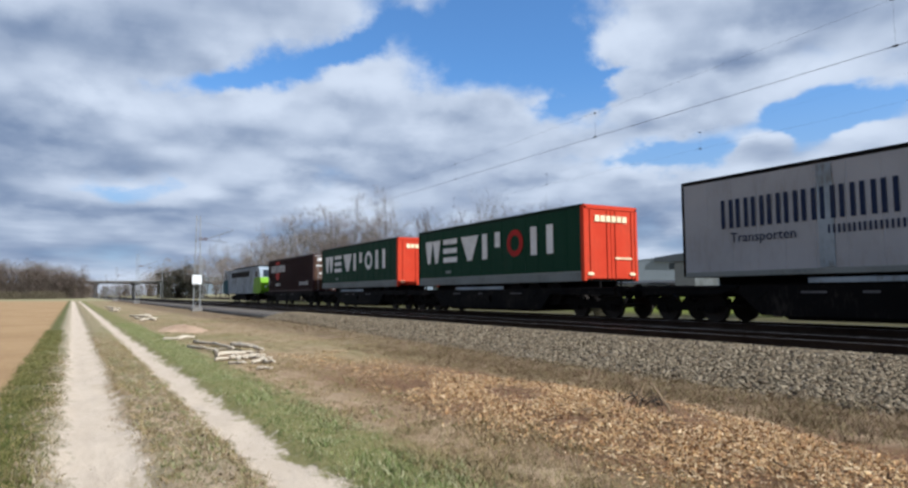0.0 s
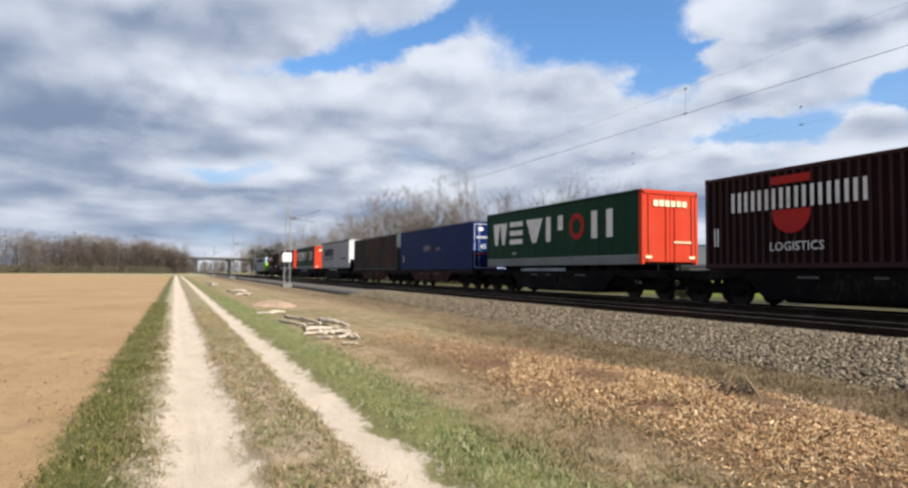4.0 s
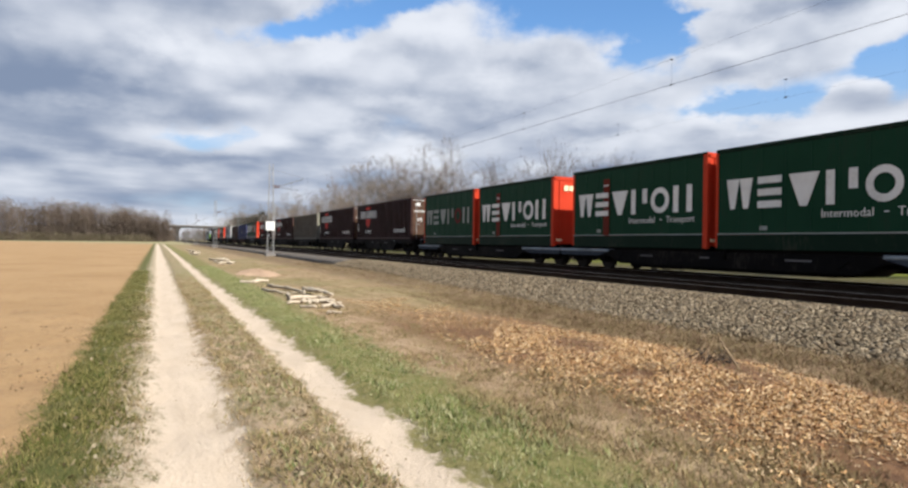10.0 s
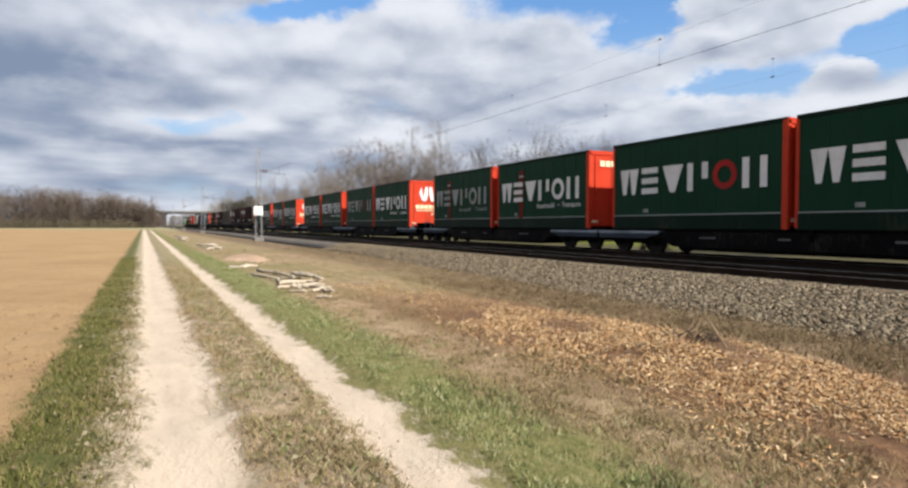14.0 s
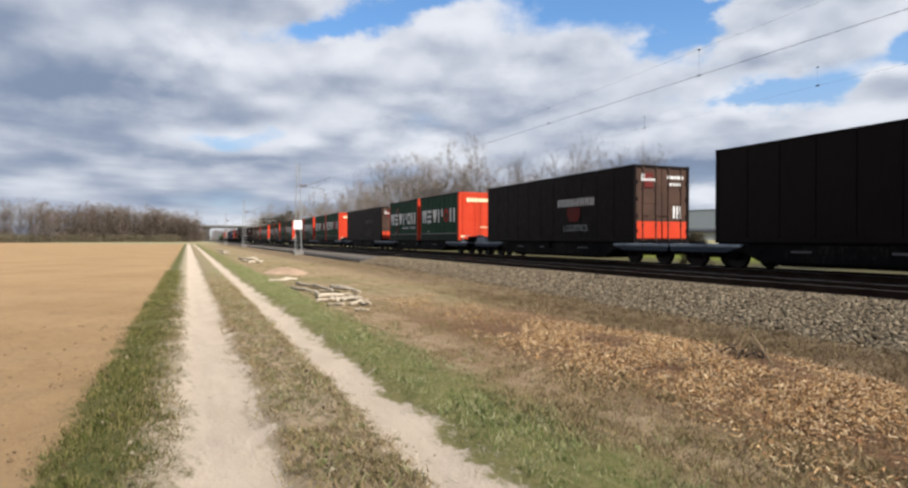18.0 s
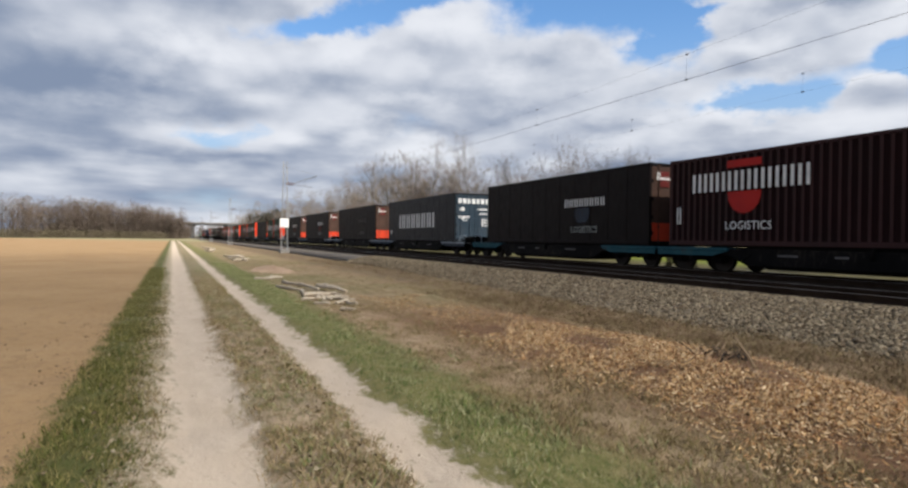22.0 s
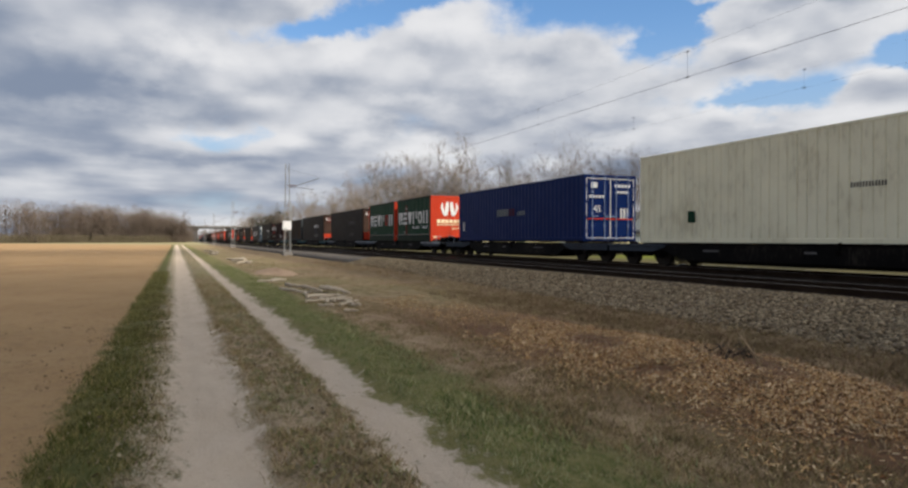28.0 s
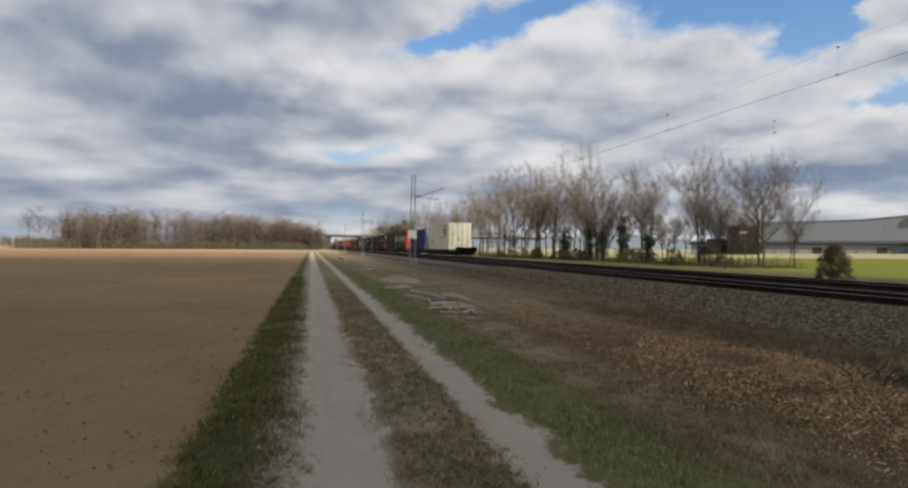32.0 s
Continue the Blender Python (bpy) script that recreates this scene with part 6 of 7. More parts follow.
# ---- bare trees ----
def grow(seed, tall, spread, trunk_r, forks, levels, twigs, lean=0.0, stems=1):
    """Segments (start, end, radius, radius) of trunk and limbs, and of fine twigs, of a leafless tree."""
    r = random.Random(seed)
    wood, fine = [], []

    def limb(p, d, length, rad, level):
        steps = 4 if level == 0 else 3
        for i in range(steps):
            d = (d + Vector((r.uniform(-1, 1), r.uniform(-1, 1), r.uniform(-0.3, 0.7))) * (0.10 if level == 0 else 0.22)).normalized()
            q = p + d * (length / steps)
            r1 = rad * (0.84 if level == 0 else 0.74)
            (wood if level < 3 else fine).append((p.copy(), q.copy(), rad, r1))
            p, rad = q, r1
            if level < levels and (level > 0 or i >= 1 or stems > 1):
                for _ in range(forks if level < 2 else 2):
                    a = r.uniform(0, 2 * math.pi)
                    side = Vector((math.cos(a), math.sin(a), r.uniform(0.0, 0.8))).normalized()
                    limb(p, (d * (1 - spread) + side * spread).normalized(), length * (r.uniform(0.5, 0.8) if level == 0 and stems == 1 else r.uniform(0.36, 0.62)), rad * r.uniform(0.5, 0.7), level + 1)
        if level >= 1:
            for _ in range(twigs):
                e = (d + Vector((r.uniform(-1, 1), r.uniform(-1, 1), r.uniform(-0.2, 1)))).normalized()
                fine.append((p.copy(), p + e * length * r.uniform(0.35, 0.9), 0.012, 0.005))

    for i in range(stems):
        a = 2.4 * i + 0.5
        tip = Vector((lean, 0, 1)) if stems == 1 else Vector((0.55 * math.cos(a), 0.55 * math.sin(a), 1))
        limb(Vector((0.25 * math.cos(a) * (stems > 1), 0.25 * math.sin(a) * (stems > 1), -0.1)), tip.normalized(), tall * (0.64 if stems == 1 else r.uniform(0.55, 0.8)), trunk_r, 0)
    return wood, fine


def rods(segs, sides):
    """Tapered rods as one set of arrays."""
    v, f = [], []
    for a, b, r0, r1 in segs:
        d = (b - a).normalized()
        u = d.orthogonal().normalized()
        w = d.cross(u)
        k = len(v)
        for i in range(sides):
            t = 2 * math.pi * i / sides
            o = u * math.cos(t) + w * math.sin(t)
            v += [a + o * r0, b + o * r1]
        f += [(k + 2 * i, k + 2 * ((i + 1) % sides), k + 2 * ((i + 1) % sides) + 1, k + 2 * i + 1) for i in range(sides)]
    return v, f


def ribbons(segs):
    """Fine twigs, each a thin tapering blade of wood."""
    v, f = [], []
    for i, (a, b, r0, r1) in enumerate(segs):
        d = b - a
        u = Vector((d.y + 1e-4, -d.x, 0.35 * d.z * math.sin(i))).normalized()
        k = len(v)
        v += [a - u * r0, a + u * r0, b + u * r1, b - u * r1]
        f.append((k, k + 1, k + 2, k + 3))
    return v, f


def splinters(p, length, width, g):
    """Thin tapering twigs from the spots p, mostly rising."""
    n = len(p)
    d = np.stack([g.normal(0, 0.7, n), g.normal(0, 0.7, n), g.normal(0.7, 0.7, n)], -1)
    d *= (length * g.uniform(0.5, 1.3, n) / np.linalg.norm(d, axis=1))[:, None]
    w = np.cross(d, g.normal(0, 1, (n, 3)))
    w *= (width * g.uniform(0.7, 1.3, n) / np.linalg.norm(w, axis=1))[:, None]
    v = np.stack([p - w, p + w, p + d + w * 0.3, p + d - w * 0.3], 1).reshape(-1, 3)
    return v, np.arange(4 * n).reshape(-1, 4)


def bare_tree(seed, tall, spread, trunk_r, forks=2, levels=3, twigs=3, label="", lean=0.0, stems=1, many=3600, thick=0.008, twig_material=TWIG):
    t = thing("tree", label or "leafless grey-brown tree beside the railway", "tree", "bare trees along the line")
    wood, fine = grow(seed, tall, spread, trunk_r, forks, levels, twigs, lean, stems)
    tr = soup("trunk", *rods(wood, 5), BARK, t)
    tr.data.shade_smooth()
    v, f = ribbons(fine)
    g = np.random.default_rng(seed)
    a = np.array([s[0] for s in fine] + [s[1] for s in wood[8:]])
    b = np.array([s[1] for s in fine] + [s[1] for s in wood[8:]])
    q = g.integers(0, len(a), many)
    p = a[q] + (b[q] - a[q]) * g.uniform(0.3, 1, (many, 1))
    v2, f2 = splinters(p, 0.7, thick, g)
    k = len(v)
    soup("crown", [tuple(c) for c in v] + [tuple(c) for c in v2], f + [tuple(int(i) + k for i in r) for r in f2], twig_material, t)
    return t


kinds = [bare_tree(3, 12, 0.55, 0.17, 3, 3, 2), bare_tree(11, 13.5, 0.50, 0.18, 3, 3, 2, lean=0.06), bare_tree(23, 11.5, 0.58, 0.15, 3, 3, 2), bare_tree(31, 13, 0.45, 0.14, 3, 3, 2, lean=-0.08), bare_tree(47, 7.5, 0.6, 0.10, 1, 3, 2, "leafless many-stemmed tree standing alone in the meadow", stems=5, many=5000),
         bare_tree(5, 13, 0.56, 0.18, 2, 3, 2, many=3400, thick=0.011, twig_material=HAZETWIG), bare_tree(19, 14, 0.50, 0.18, 2, 3, 2, lean=0.08, many=3400, thick=0.011, twig_material=HAZETWIG)]
spots = []
r_ = random.Random(5)
yy = 58.0
while yy < 470:
    spots.append((44.5 + r_.uniform(-2.5, 3.5), yy, r_.randrange(4) if yy < 95 else 5 + r_.randrange(2), r_.uniform(0.62, 1.12) * (0.80 if yy < 72 else 1.1 if yy < 95 else 0.92 if yy < 135 else 1.05), r_.uniform(0, 360)))
    yy += r_.uniform(1.6, 3.4) if yy < 85 else r_.uniform(1.3, 2.6) if yy < 140 else r_.uniform(3.5, 6.5) if yy < 220 else r_.uniform(6, 11)
for _ in range(16):
    yy = r_.uniform(62, 170)
    spots.append((46 + r_.uniform(-3, 6), yy, r_.choice((1, 3, 3, 0)), r_.uniform(0.55, 1.0), r_.uniform(0, 360)))
for _ in range(5):
    spots.append((45.5 + r_.uniform(-2, 5), r_.uniform(57, 72), r_.choice((1, 3, 0)), r_.uniform(0.62, 0.85), r_.uniform(0, 360)))
spots += [(49.5, 58.0, 3, 0.98, 20), (38.2, 24.3, 4, 1.0, 40), (41.2, 22.0, 4, 1.05, 200)]
for i, (x, y, k, s, a) in enumerate(spots):
    m = pose(x, y, float(ground_z(x, y)), 0, 0, a) @ Matrix.Scale(s, 4)
    if i < len(kinds):
        ob = kinds[k] if kinds[k].location.length == 0 else copy_thing(kinds[k], m)
        ob.matrix_basis = m
    else:
        ob = copy_thing(kinds[k], m)
for k in kinds:
    if k.location.length == 0:
        k.matrix_basis = pose(46, 330 + 5 * kinds.index(k), 0.0)


def leafy(name, label, category, material, x, y, z0, wide, tall, n, size, seed, trunk=None, columns=1.0):
    """A crown of many small leaf cards gathered in clumps, with gaps and an uneven outline."""
    g = np.random.default_rng(seed)
    t = thing(name, label, category, m=pose(x, y, z0))
    k = max(5, n // 40)
    a, hgt = g.uniform(0, 2 * np.pi, k), g.uniform(0.05, 1, k)
    rad = wide / 2 * np.sqrt(g.uniform(0.05, 1, k)) * (1.1 - 0.75 * hgt ** 2.2 if columns == 1.0 else columns)
    c = np.stack([np.cos(a) * rad, np.sin(a) * rad, hgt * tall], -1)
    p = np.repeat(c, n // k, 0) + g.normal(0, size * 1.9, (k * (n // k), 3))
    p[:, 2] = np.abs(p[:, 2])
    m = len(p)
    u, w = g.normal(0, 1, (m, 3)), g.normal(0, 1, (m, 3))
    u /= np.linalg.norm(u, axis=1)[:, None]
    w = np.cross(u, w)
    w /= np.linalg.norm(w, axis=1)[:, None]
    q = size * g.uniform(0.5, 1.2, (m, 1))
    v = np.stack([p - u * q, p + w * q * 0.5, p + u * q, p - w * q * 0.5], 1).reshape(-1, 3)
    soup("crown", v, np.arange(4 * m).reshape(-1, 4), material, t)
    rr = random.Random(seed)
    for _ in range(6):
        e = Vector((rr.uniform(-1, 1) * wide * 0.35, rr.uniform(-1, 1) * wide * 0.35, tall * rr.uniform(0.5, 0.95)))
        soup("stem", *rods([(Vector((rr.uniform(-0.2, 0.2), rr.uniform(-0.2, 0.2), -0.05)), e, 0.03 if not trunk else trunk, 0.01)], 4), BARK, t)
    return t


leafy("bush", "round olive-brown bush standing in the meadow edge", "bush", BUSH, 31, 33, -0.1, 2.0, 2.1, 9000, 0.05, 3)
for i, (a, rr, wd, ht) in enumerate(((22.4, 112, 1.7, 5.2), (24.6, 106, 2.6, 6.0), (25.6, 104, 1.6, 4.6), (27.3, 99, 1.9, 6.3), (29.4, 92, 1.5, 3.6))):
    leafy("ivy_tree", "ivy-clad dark evergreen trunk among bare trees", "tree", IVY, rr * math.sin(radians(a)), rr * math.cos(radians(a)), 0.0, wd, ht, 1800, 0.16, 20 + i, 0.12, 0.8)

for i, (x, y, wd, ht) in enumerate(((36.0, 318, 7.0, 13.5), (39.5, 300, 6.0, 12.0), (43.0, 292, 6.5, 14.0), (47.0, 300, 5.0, 11.0))):
    leafy("evergreen_tree", "dark dense evergreen tree beyond the railway", "tree", mixed("shaded_needle", [(0.036, 0.036, 0.026), (0.052, 0.048, 0.034), (0.028, 0.030, 0.020)], 0.9, 1), x, y, -0.2, wd, ht, 2600, 0.42, 120 + i, 0.2, 0.9)

for i in range(16):
    y = 60 + 5.2 * i + 2.0 * math.sin(i * 2.3)
    x = 42.5 + 2.5 * math.sin(i * 1.7)
    leafy("bush", "low twiggy brown bush below the bare trees", "bush", BUSH, x, y, float(ground_z(x, y)) - 0.05, 2.6 + 1.2 * math.sin(i * 3.1), 1.3 + 0.7 * abs(math.sin(i * 1.1)), 1400, 0.08, 60 + i)

# undergrowth below the tree line: nobody could count it
segs = []
rr = random.Random(9)
for _ in range(16000):
    y = 55 + 330 * rr.random() ** 1.5
    p = Vector((43 + rr.uniform(-4, 6), y, -0.1))
    d = Vector((rr.uniform(-1.3, 1.3), rr.uniform(-1.3, 1.3), 1)).normalized()
    segs.append((p, p + d * (0.3 + 1.7 * rr.random() ** 2), 0.012 + 0.00008 * y, 0.005))
und = soup("undergrowth", *ribbons(segs), BARK)
tagged(und, "tangled bare undergrowth below the trees", "undergrowth", kind="stuff")

# ---- far wood beyond the field ----
def far_wood(name, label, line, n, tall, seed, thick=1.0):
    """A belt of leafless trees along a line: tapered stems with limbs and a haze of twigs."""
    g = np.random.default_rng(seed)
    segs, twig, haze = [], [], []
    for _ in range(n):
        t = g.uniform(0, 1)
        j = t * (len(line) - 1)
        i = min(int(j), len(line) - 2)
        q = j - i
        x = line[i][0] * (1 - q) + line[i + 1][0] * q + g.normal(0, 7)
        y = line[i][1] * (1 - q) + line[i + 1][1] * q + abs(g.normal(0, 16))
        h = (line[i][2] * (1 - q) + line[i + 1][2] * q) * tall * g.uniform(0.72, 1.08)
        base = Vector((x, y, -0.5))
        top = base + Vector((g.normal(0, 0.6), g.normal(0, 0.6), h * 0.8))
        segs.append((base, top, 0.14, 0.06))
        for _ in range(11):
            u = g.uniform(0.06, 0.95)
            p = base.lerp(top, u)
            a = g.uniform(0, 2 * np.pi)
            e = p + Vector((math.cos(a), math.sin(a), g.uniform(0.6, 1.6))).normalized() * h * g.uniform(0.18, 0.36)
            segs.append((p, e, 0.06, 0.03))
            for _ in range(int(12 * thick)):
                s0 = p.lerp(e, g.uniform(0.2, 1))
                d = Vector((g.normal(0, 1), g.normal(0, 1), g.normal(0.5, 0.8))).normalized()
                twig.append((s0, s0 + d * g.uniform(0.8, 2.6), 0.05, 0.025))
        # fine outer twigs that round the crown off, and scrub at its foot
        m = int(420 * thick)
        a, u = g.uniform(0, 2 * np.pi, m), np.sqrt(g.uniform(0, 1, m))
        hz = g.uniform(0.0, 1.0, m)
        wide = h * 0.27 * np.sqrt(np.clip(1.06 - hz ** 2.6, 0.02, 1))
        haze.append(np.stack([x + np.cos(a) * u * wide, y + np.sin(a) * u * wide, hz * h], -1))
    ob = tagged(new(name), label, "woodland", kind="stuff")
    soup("stems", *rods(segs, 4), BARK, ob)
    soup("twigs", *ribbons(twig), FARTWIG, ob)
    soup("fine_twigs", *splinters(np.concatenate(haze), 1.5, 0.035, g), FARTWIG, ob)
    return ob


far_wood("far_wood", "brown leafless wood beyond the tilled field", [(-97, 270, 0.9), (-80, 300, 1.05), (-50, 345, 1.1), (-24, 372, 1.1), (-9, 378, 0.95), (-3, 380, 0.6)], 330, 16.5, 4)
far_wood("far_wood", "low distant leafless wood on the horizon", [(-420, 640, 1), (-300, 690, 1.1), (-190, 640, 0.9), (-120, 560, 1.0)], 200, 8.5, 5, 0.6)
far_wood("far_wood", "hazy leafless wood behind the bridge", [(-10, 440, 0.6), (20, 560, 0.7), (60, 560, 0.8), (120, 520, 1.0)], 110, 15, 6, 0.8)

# olive scrub along the foot of the wood
g = np.random.default_rng(77)
n = 26000
j = g.uniform(0, 1, n)
p = np.stack([np.interp(j, [0, 0.2, 0.5, 0.8, 1], [-104, -80, -50, -24, -6]) + g.normal(0, 3, n), np.interp(j, [0, 0.2, 0.5, 0.8, 1], [262, 294, 338, 366, 374]) + g.normal(0, 3, n), -0.3 + 3.4 * g.uniform(0, 1, n) ** 1.4], -1)
tagged(soup("scrub", *splinters(p, 1.3, 0.07, g), mixed("olive_scrub", [(0.105, 0.088, 0.055), (0.13, 0.105, 0.066), (0.085, 0.076, 0.046), (0.14, 0.112, 0.078)], 0.95, 1)), "olive-brown scrub at the foot of the far wood", "scrub", kind="stuff")

# ---- road bridge across the line ----
br = tagged(new("road_bridge"), "concrete road bridge crossing the railway in the distance", "bridge")
part("deck", Shape().box(-5, 150, 396, 406, 8.0, 8.9, 0.1), DARKCONCRETE, br, "sooty bridge deck")
part("parapet", Shape().box(-5, 150, 395.8, 396.1, 8.9, 9.5, 0.03), CONCRETE, br)
part("parapet", Shape().box(-5, 150, 405.9, 406.2, 8.9, 9.5, 0.03), CONCRETE, br)
for x, w in ((10.6, 0.8), (29.5, 0.8), (48.0, 0.8)):
    pier = part("pier", Shape().box(x - w, x + w, 397.5, 404.5, -0.5, 6.9, 0.1), DARKCONCRETE, br)
    part("pier_cap", Shape().run([(x - 2.4, 8.0), (x + 2.4, 8.0), (x + 1.6, 7.0), (x - 1.6, 7.0)], "y", 397, 405), DARKCONCRETE, pier)
part("rail_posts", Shape().box(-5, 150, 395.9, 396.0, 10.0, 10.08), GALV, br)
BUSHY = paint("rough_grass", (0.075, 0.062, 0.045), (0.10, 0.08, 0.055), 0.95, 0, 0.3, 2, 1, 0.1)
bank = Shape()
bank.add([(-60, 384, -0.5), (-60, 418, -0.5), (6, 418, -0.5), (6, 384, -0.5), (-60, 397, 7.95), (-60, 405, 7.95), (-4, 405, 7.95), (-4, 397, 7.95)], [(0, 3, 7, 4), (3, 2, 6, 7), (2, 1, 5, 6), (4, 7, 6, 5)])
tagged(part("bridge_embankment", bank, BUSHY), "grassy earth ramp leading up to the bridge", "embankment", kind="structure")

# ---- factory beyond the meadow ----
def facing(a, d, z=0.0):
    """A spot d metres off at azimuth a, turned to face the line."""
    return pose(d * math.sin(radians(a)), d * math.cos(radians(a)), z, 0, 0, -a)


def factory():
    G = 1.4
    hall = thing("low_hall", "long low white hall with a dark roof edge", "building", m=facing(44.0, 172, G))
    part("wall", Shape().box(-34, 18, 0, 14, -0.5, 1.9), HALLWALL, hall)
    part("roof", Shape().run([(-0.4, 1.9), (14.4, 1.9), (14.4, 2.5), (7, 3.1), (-0.4, 2.45)], "x", -34.4, 18.4), HALLROOF, hall)
    for i in range(12):
        part("gate", Shape().box(-32 + 4.2 * i, -30 + 4.2 * i, -0.06, 0, -0.5, 1.4, 0.02), FRAME_GREY if i % 3 else HALLROOF, hall)
    shed = thing("clad_shed", "dark olive clad shed with a white mark", "building", m=facing(36.8, 165, G))
    part("wall", Shape().box(-3.45, 3.45, 0, 8, -0.5, 6.0, 0.05), OLIVE, shed)
    part("roof", Shape().box(-3.65, 3.65, -0.2, 8.2, 6.0, 6.3, 0.04), HALLROOF, shed)
    part("mark", Shape().box(-0.75, -0.35, -0.06, 0, 4.3, 5.2).box(-0.2, 0.2, -0.06, 0, 4.3, 4.9).box(0.35, 0.75, -0.06, 0, 4.3, 5.2), PRINT, shed, "plain white mark")
    part("annex", Shape().box(-8.0, -3.5, 1, 7, -0.5, 3.2, 0.04), OLIVE, shed)
    tower = thing("factory_tower", "grey clad factory tower with a white square mark", "building", m=facing(50.4, 166, G))
    part("wall", Shape().box(-2.3, 2.3, 0, 5, -0.5, 7.4, 0.05), GREYCLAD, tower)
    part("roof", Shape().box(-2.4, 2.4, -0.1, 5.1, 7.4, 7.65, 0.03), HALLROOF, tower)
    part("mark", Shape().box(0.9, 2.0, -0.05, 0, 5.7, 6.7), PRINT, tower, "white square mark")
    part("ladder_cage", Shape().box(-3.6, -2.35, 0.5, 1.8, 5.6, 7.2, 0.03), ROOFEDGE, tower)
    big = thing("factory_hall", "vast pale grey hall with a dark arched roof edge", "building", m=facing(47.5, 230))
    line = [(-40.6, 11.2), (-22, 11.4), (-10, 11.7), (2, 12.8), (9.6, 14.0), (16, 14.4), (23, 14.5), (39, 13.6), (68, 12.0)]      # roofline
    part("wall", Shape().run([(-40.6, -0.5), (68, -0.5)] + line[::-1], "y", 0, 60), GREYHALL, big)
    arch = [p for p in line if p[0] > -10]
    part("roof_edge", Shape().run([(p[0], p[1] - min(2.7, 0.3 + 0.2 * (p[0] + 2))) for p in arch] + [(p[0], p[1] + 0.25) for p in arch[::-1]], "y", -0.7, 60.4), ROOFEDGE, big, "dark arched roof edge")
    part("eaves_line", Shape().run([(p[0], p[1] - 0.1) for p in line if p[0] < 3] + [(p[0], p[1] + 0.15) for p in line[::-1] if p[0] < 3], "y", -0.12, 60.2), GREYHALL, big)
    for i in range(5):
        x = 13.5 + 9.6 * i
        part("wall_panel", Shape().box(x, x + 8.4, -0.3, 0, 1.0, 10.6, 0.05), HALLWALL, big, "white sheet panel")
    for i in range(6):
        part("strip_window", Shape().box(-38 + 8 * i, -33 + 8 * i, -0.12, 0, 3.5, 4.3), GREYCLAD, big)


factory()

# ---- hills at the horizon ----
hv, hf = [], []
m_ = 90
for i in range(m_):
    a = radians(8 + 96 * i / (m_ - 1))
    e = 1.25 + 0.3 * math.sin(i * 0.16 + 0.4) + 0.22 * math.sin(i * 0.43) + 0.5 * i / m_ + 0.05 * math.sin(i * 1.7)
    for d, k in ((2400, 0.0), (2700, 0.6), (3000, 1.0), (3600, 0.9)):
        hv.append((d * math.sin(a), d * math.cos(a), -6 + k * 3000 * math.tan(radians(e)) + (rng.normal(0, 2.0) if k else 0)))
for i in range(m_ - 1):
    for j in range(3):
        hf.append((4 * i + j, 4 * i + j + 1, 4 * i + 5 + j, 4 * i + 4 + j))
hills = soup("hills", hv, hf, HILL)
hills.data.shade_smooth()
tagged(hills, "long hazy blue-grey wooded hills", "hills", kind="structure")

# ---- poles, branches and bare earth on the verge ----
def pole(x0, y0, x1, y1, z0, z1, r, seed):
    """A crooked peeled pole with knots, thicker at its foot."""
    q = random.Random(seed)
    n = 6
    pts = [Vector((x0 + (x1 - x0) * i / n + q.uniform(-0.05, 0.05) * (0 < i < n), y0 + (y1 - y0) * i / n, z0 + (z1 - z0) * i / n + q.uniform(-0.015, 0.03) * (0 < i < n))) for i in range(n + 1)]
    ob = tagged(part("pole", Shape().sweep(pts, [r * (1 - 0.07 * i) for i in range(n + 1)]), POLE, smooth=True), "pale peeled wooden pole in a loose pile on the verge", "pole", "pile of poles")
    i = q.randrange(1, n)
    part("knot", Shape().tube(pts[i], pts[i] + Vector((q.uniform(-0.12, 0.12), q.uniform(-0.1, 0.1), q.uniform(0.03, 0.1))), r * 0.5, r * 0.25, n=5), POLE, ob)
    return ob


q = random.Random(77)
# the larger logs of the pile: one end, the other end, height, radius
LOGS = [(2.8, 24.6, 3.2, 24.4, 0.06, 0.06), (3.2, 24.4, 3.8, 24.7, 0.07, 0.08), (3.5, 22.7, 3.8, 20.5, 0.07, 0.055), (3.75, 20.9, 3.85, 18.4, 0.10, 0.055), (3.0, 20.6, 3.45, 18.9, 0.06, 0.05), (3.5, 19.1, 3.15, 16.8, 0.07, 0.04),
        (3.2, 17.2, 4.15, 17.6, 0.07, 0.06), (4.0, 19.3, 4.25, 17.9, 0.16, 0.07), (4.2, 19.4, 4.3, 17.0, 0.15, 0.075), (2.95, 16.1, 3.55, 16.3, 0.05, 0.045), (3.45, 16.3, 4.05, 16.4, 0.06, 0.05), (3.1, 15.2, 3.4, 14.9, 0.05, 0.045), (3.55, 14.9, 3.95, 15.4, 0.08, 0.045),
        (3.85, 15.1, 3.95, 14.6, 0.06, 0.045), (3.4, 13.8, 3.65, 13.6, 0.05, 0.04), (3.9, 16.6, 4.15, 16.2, 0.08, 0.05)]
for i, (x0, y0, x1, y1, z, r) in enumerate(LOGS):
    pole(x0, y0, x1, y1, z, z + 0.02, r, 300 + i)
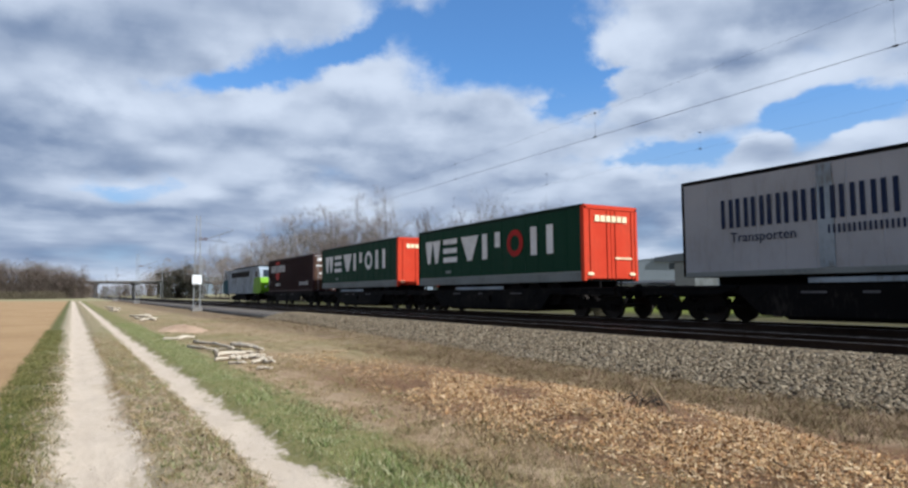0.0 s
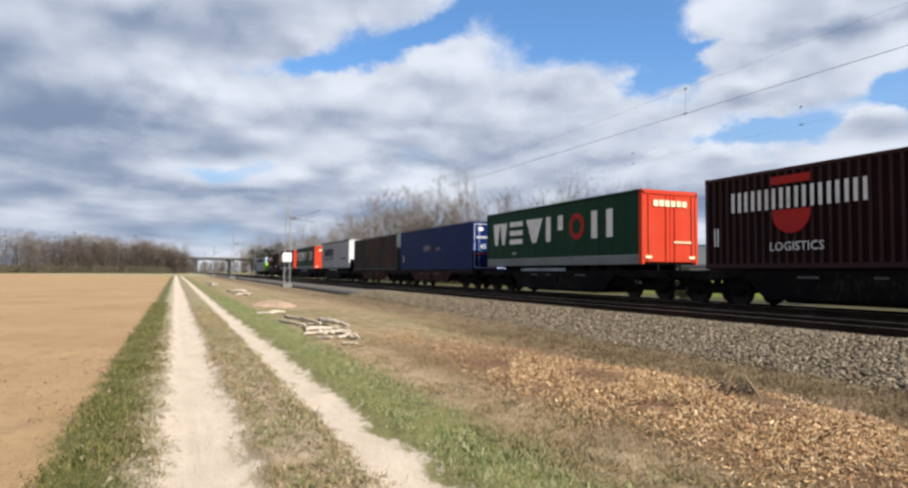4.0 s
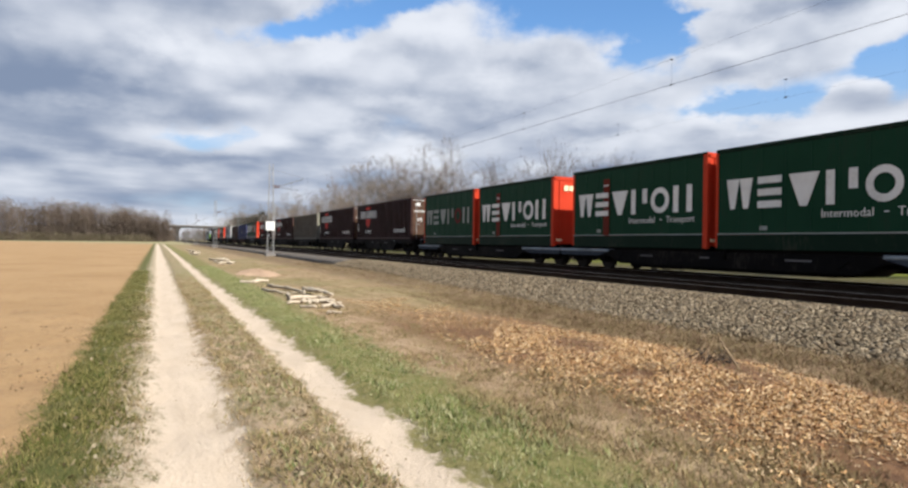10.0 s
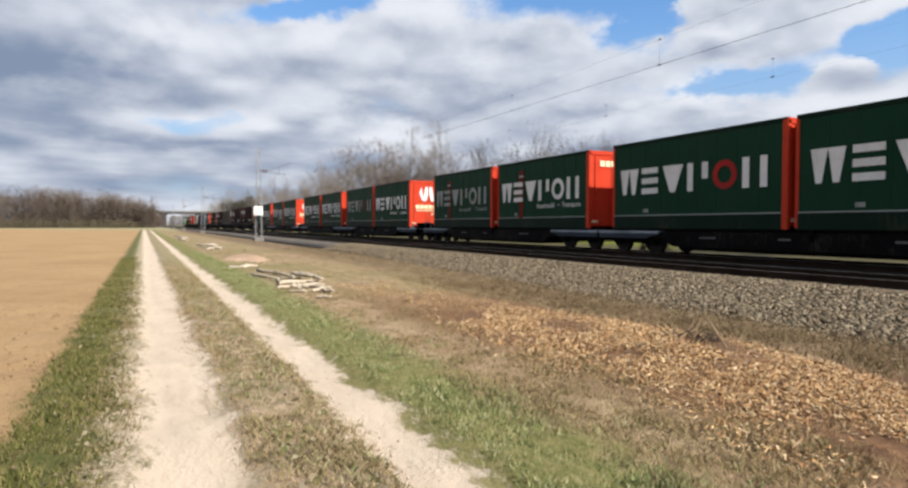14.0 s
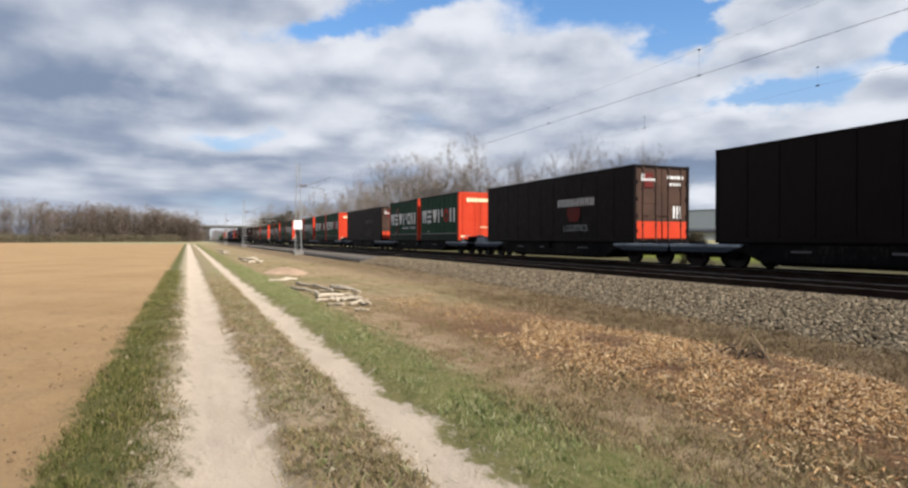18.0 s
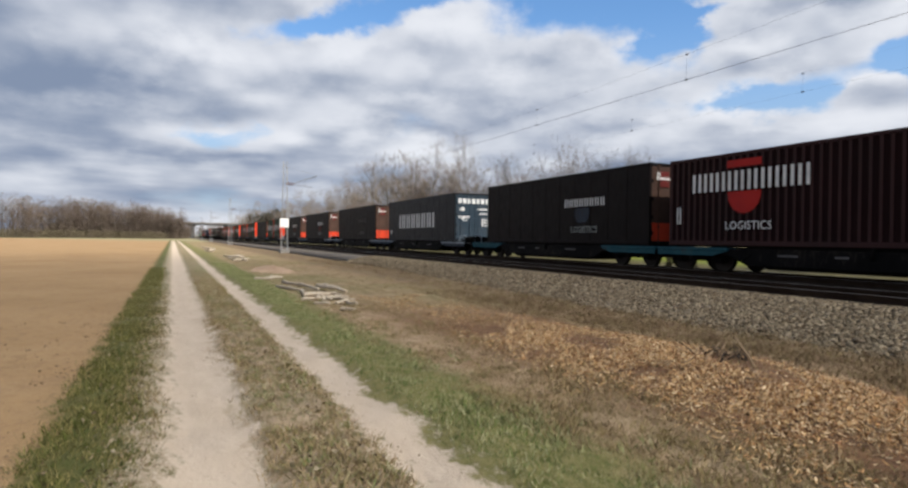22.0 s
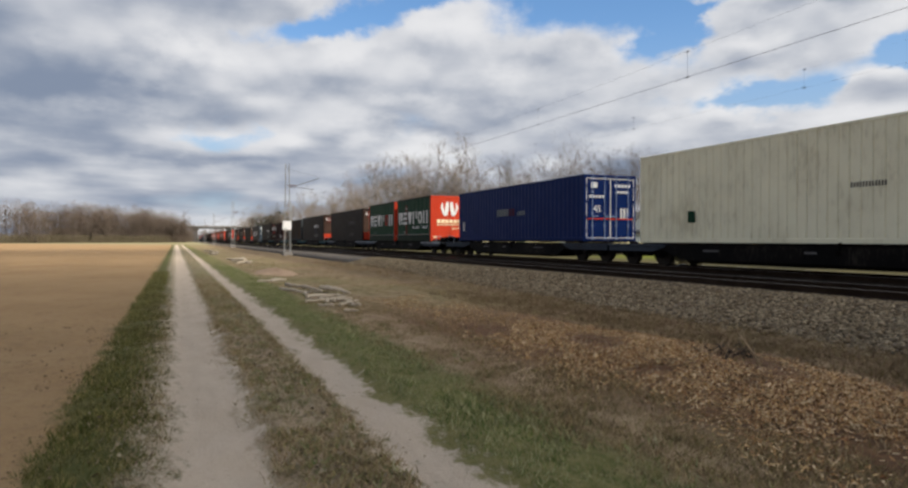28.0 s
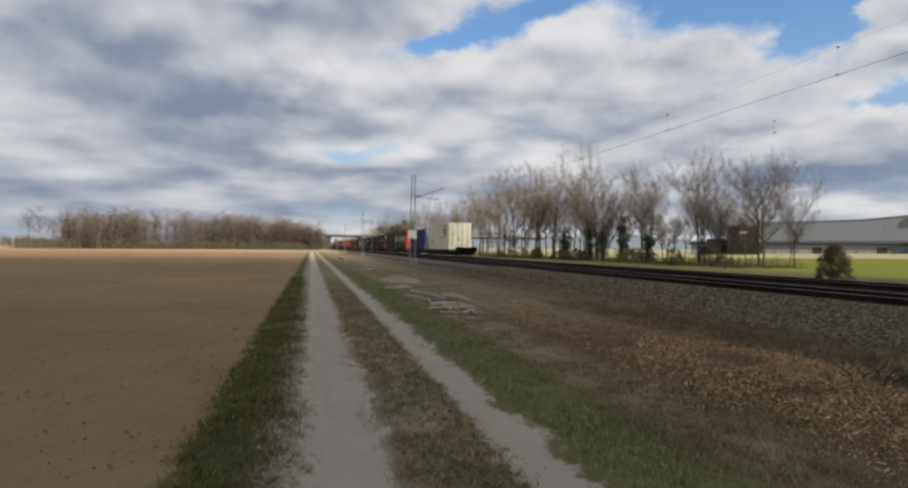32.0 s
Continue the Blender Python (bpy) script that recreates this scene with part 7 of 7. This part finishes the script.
for i in range(12):
    u = q.random()
    xb, yb = 3.4 + 0.35 * u + q.uniform(-0.15, 0.15), 20.0 - 4.2 * u + q.uniform(-0.5, 0.5)
    turn, ln = q.uniform(-0.4, 1.2), q.uniform(0.4, 0.9)
    pole(xb, yb, xb + ln * math.sin(turn), yb - ln * math.cos(turn), 0.045, 0.05 + q.uniform(0, 0.06), q.uniform(0.022, 0.036), i)
for i in range(7):
    yb = 45 + q.uniform(-1.5, 6)
    pole(4.0 + q.uniform(-0.5, 0.5), yb, 4.0 + q.uniform(-0.9, 0.9), yb + q.uniform(1.5, 3.5), 0.08 + 0.07 * (i % 3), 0.12 + 0.07 * (i % 3), 0.07, 100 + i)
for i in range(8):
    yb = 66 + q.uniform(0, 18)
    pole(3.7 + q.uniform(-0.4, 0.4), yb, 3.6 + q.uniform(-0.6, 0.6), yb + q.uniform(2, 5), 0.1 + 0.08 * (i % 3), 0.14 + 0.08 * (i % 3), 0.09, 200 + i)

mv, mf = [], []
for i in range(25):
    for j in range(25):
        a, b = -1 + 2 * i / 24, -1 + 2 * j / 24
        th = math.atan2(b, a)
        rr2 = (a * a + b * b) * (1.35 + 0.35 * math.sin(3 * th + 1) + 0.25 * math.sin(5 * th))
        mv.append((4.35 + a * 1.25, 31.5 + b * 4.6, -0.05 + max(0, 1 - rr2) ** 1.5 * 0.28 + (rng.normal(0, 0.018) if rr2 < 0.95 else 0)))
for i in range(24):
    for j in range(24):
        mf.append((25 * i + j, 25 * i + 25 + j, 25 * i + 26 + j, 25 * i + j + 1))
md = soup("earth_mound", mv, mf, MOUND)
md.data.shade_smooth()
tagged(md, "low mound of bare pinkish earth beside the poles", "mound", kind="structure")


def branch(label, pts, r, material=POLE):
    pts = [Vector(p) for p in pts]
    k = len(pts) - 1
    return tagged(part("branch", Shape().sweep(pts, [r * (1 - 0.6 * i / k) for i in range(k + 1)], 6), material, smooth=True), label, "branch", "dry branches on the chips")


DB = "dry bleached branch lying on the wood chips"
DEADWOOD = paint("dead_wood", (0.28, 0.20, 0.125), (0.20, 0.14, 0.085), 0.9, 0, 2, 18, 1, 0.003, (0.14, 0.10, 0.06), 0.5)
hz_ = lambda x, y: float(height(np.float64(x), np.float64(y)))
hb = hz_(6.2, 5.8)
branch(DB, [(6.22, 5.42, hb + 0.0), (6.24, 5.55, hb + 0.12), (6.27, 5.68, hb + 0.22), (6.30, 5.80, hb + 0.31)], 0.017, DEADWOOD)
branch(DB, [(6.14, 5.90, hb - 0.02), (6.18, 5.88, hb + 0.12), (6.27, 5.86, hb + 0.29)], 0.013, DEADWOOD)
branch(DB, [(5.46, 5.78, hb + 0.02), (5.62, 5.83, hb + 0.05), (5.80, 5.92, hb + 0.09)], 0.013, DEADWOOD)
branch(DB, [(5.74, 5.74, hb + 0.02), (5.92, 5.84, hb + 0.08), (6.12, 5.95, hb + 0.11)], 0.014, DEADWOOD)
for i in range(30):
    a = q.uniform(0, 2 * math.pi)
    x, y = 6.32 + q.uniform(-0.32, 0.4), 5.95 + q.uniform(-0.25, 0.4)
    branch(DB, [(x, y, hz_(x, y) + 0.01), (x + 0.12 * math.cos(a), y + 0.12 * math.sin(a), hz_(x, y) + q.uniform(0.04, 0.14)), (x + 0.25 * math.cos(a), y + 0.25 * math.sin(a), hz_(x, y) + q.uniform(0.03, 0.2))], 0.008, BARK if i % 4 else DEADWOOD)
for i in range(14):
    a = q.uniform(0, 2 * math.pi)
    x, y = q.uniform(3.7, 7.6), q.uniform(3.4, 10)
    branch(DB, [(x, y, hz_(x, y) + 0.012), (x + 0.15 * math.cos(a), y + 0.15 * math.sin(a), hz_(x, y) + 0.03), (x + 0.32 * math.cos(a + 0.3), y + 0.32 * math.sin(a + 0.3), hz_(x, y) + 0.02)], 0.009, DEADWOOD)


# ---- thin broken cloud, added out of view, that drifts between sun and place and dims the ground ahead of its edge ----
def cumulus():
    """Many small puffs, wide apart at the leading edge and denser behind it; the origin lies under the middle of the edge."""
    g = np.random.default_rng(12)
    c = thing("cloud", "thin broken grey cloud drifting across the sun", "cloud")
    n, m, d = 8, 4, 6.0
    a, b = np.meshgrid(np.pi * np.arange(m + 1) / m, 2 * np.pi * np.arange(n) / n, indexing="ij")
    ball = np.stack([np.sin(a) * np.cos(b), np.sin(a) * np.sin(b), 0.5 * np.cos(a)], -1).reshape(-1, 3)
    quads = np.array([(i * n + j, i * n + (j + 1) % n, (i + 1) * n + (j + 1) % n, (i + 1) * n + j) for i in range(m) for j in range(n)])
    px, py = [q.ravel() for q in np.meshgrid(np.arange(-230, 34, d), np.arange(0, -340, -d))]
    px, py = px + g.uniform(-1.0, 1.0, px.shape), py + g.uniform(-1.0, 1.0, py.shape)
    # cover behind the edge sets how much sun comes through
    closed = np.interp(-py, [0, 22, 50, 68, 85, 105, 130, 160, 340], [0.0, 0.25, 0.66, 0.58, 0.38, 0.72, 1.04, 1.28, 1.4]) * np.interp(px, [12, 32], [1, 0])
    r = d * np.sqrt(closed / np.pi / 1.15)
    keep = r > 0.4
    px, py, r = px[keep], py[keep], r[keep]
    v = np.stack([px, py, 0 * px], -1)[:, None] + ball[None] * (r[:, None] * g.uniform(0.94, 1.06, (len(r), len(ball))))[..., None]
    f = quads[None] + (np.arange(len(r)) * len(ball))[:, None, None]
    body = soup("cloud_body", v.reshape(-1, 3), f.reshape(-1, 4), paint("cloud_vapour", (0.55, 0.55, 0.57), (0.45, 0.46, 0.48), 1.0, 0, 0.01, 0.05), c)
    body.data.shade_smooth()
    return c


shade_cloud = cumulus()
CLOUD_UP = 700.0
SHADE = [(0, -200), (10, -90), (16, -8), (17, 10), (18, 30), (20, 60), (22, 77), (24, 94), (26, 115), (28, 142), (30, 172), (32, 205)]      # seconds, metres to the shadow's far edge


# ---- the train rolls away along the far track ----
RUN = [(0, 0.00), (2, 32.84), (4, 66.06), (6, 99.76), (8, 133.98), (10, 168.70), (12, 203.86), (14, 239.38), (16, 275.15), (18, 311.05), (20, 347.00), (22, 382.89), (24, 418.68), (26, 454.35), (28, 489.94), (30, 525.57), (32, 561.41)]          # seconds, metres


def motions():
    for ob, middle, foot, aside in consist:
        walk(ob, [(t, pose(FAR + aside, middle + d, RAIL_Z + 0.003 + foot)) for t, d in RUN])
    reach = CLOUD_UP / sun_way.z
    walk(shade_cloud, [(t, pose(sun_way.x * reach, d + sun_way.y * reach, CLOUD_UP)) for t, d in SHADE])


motions()
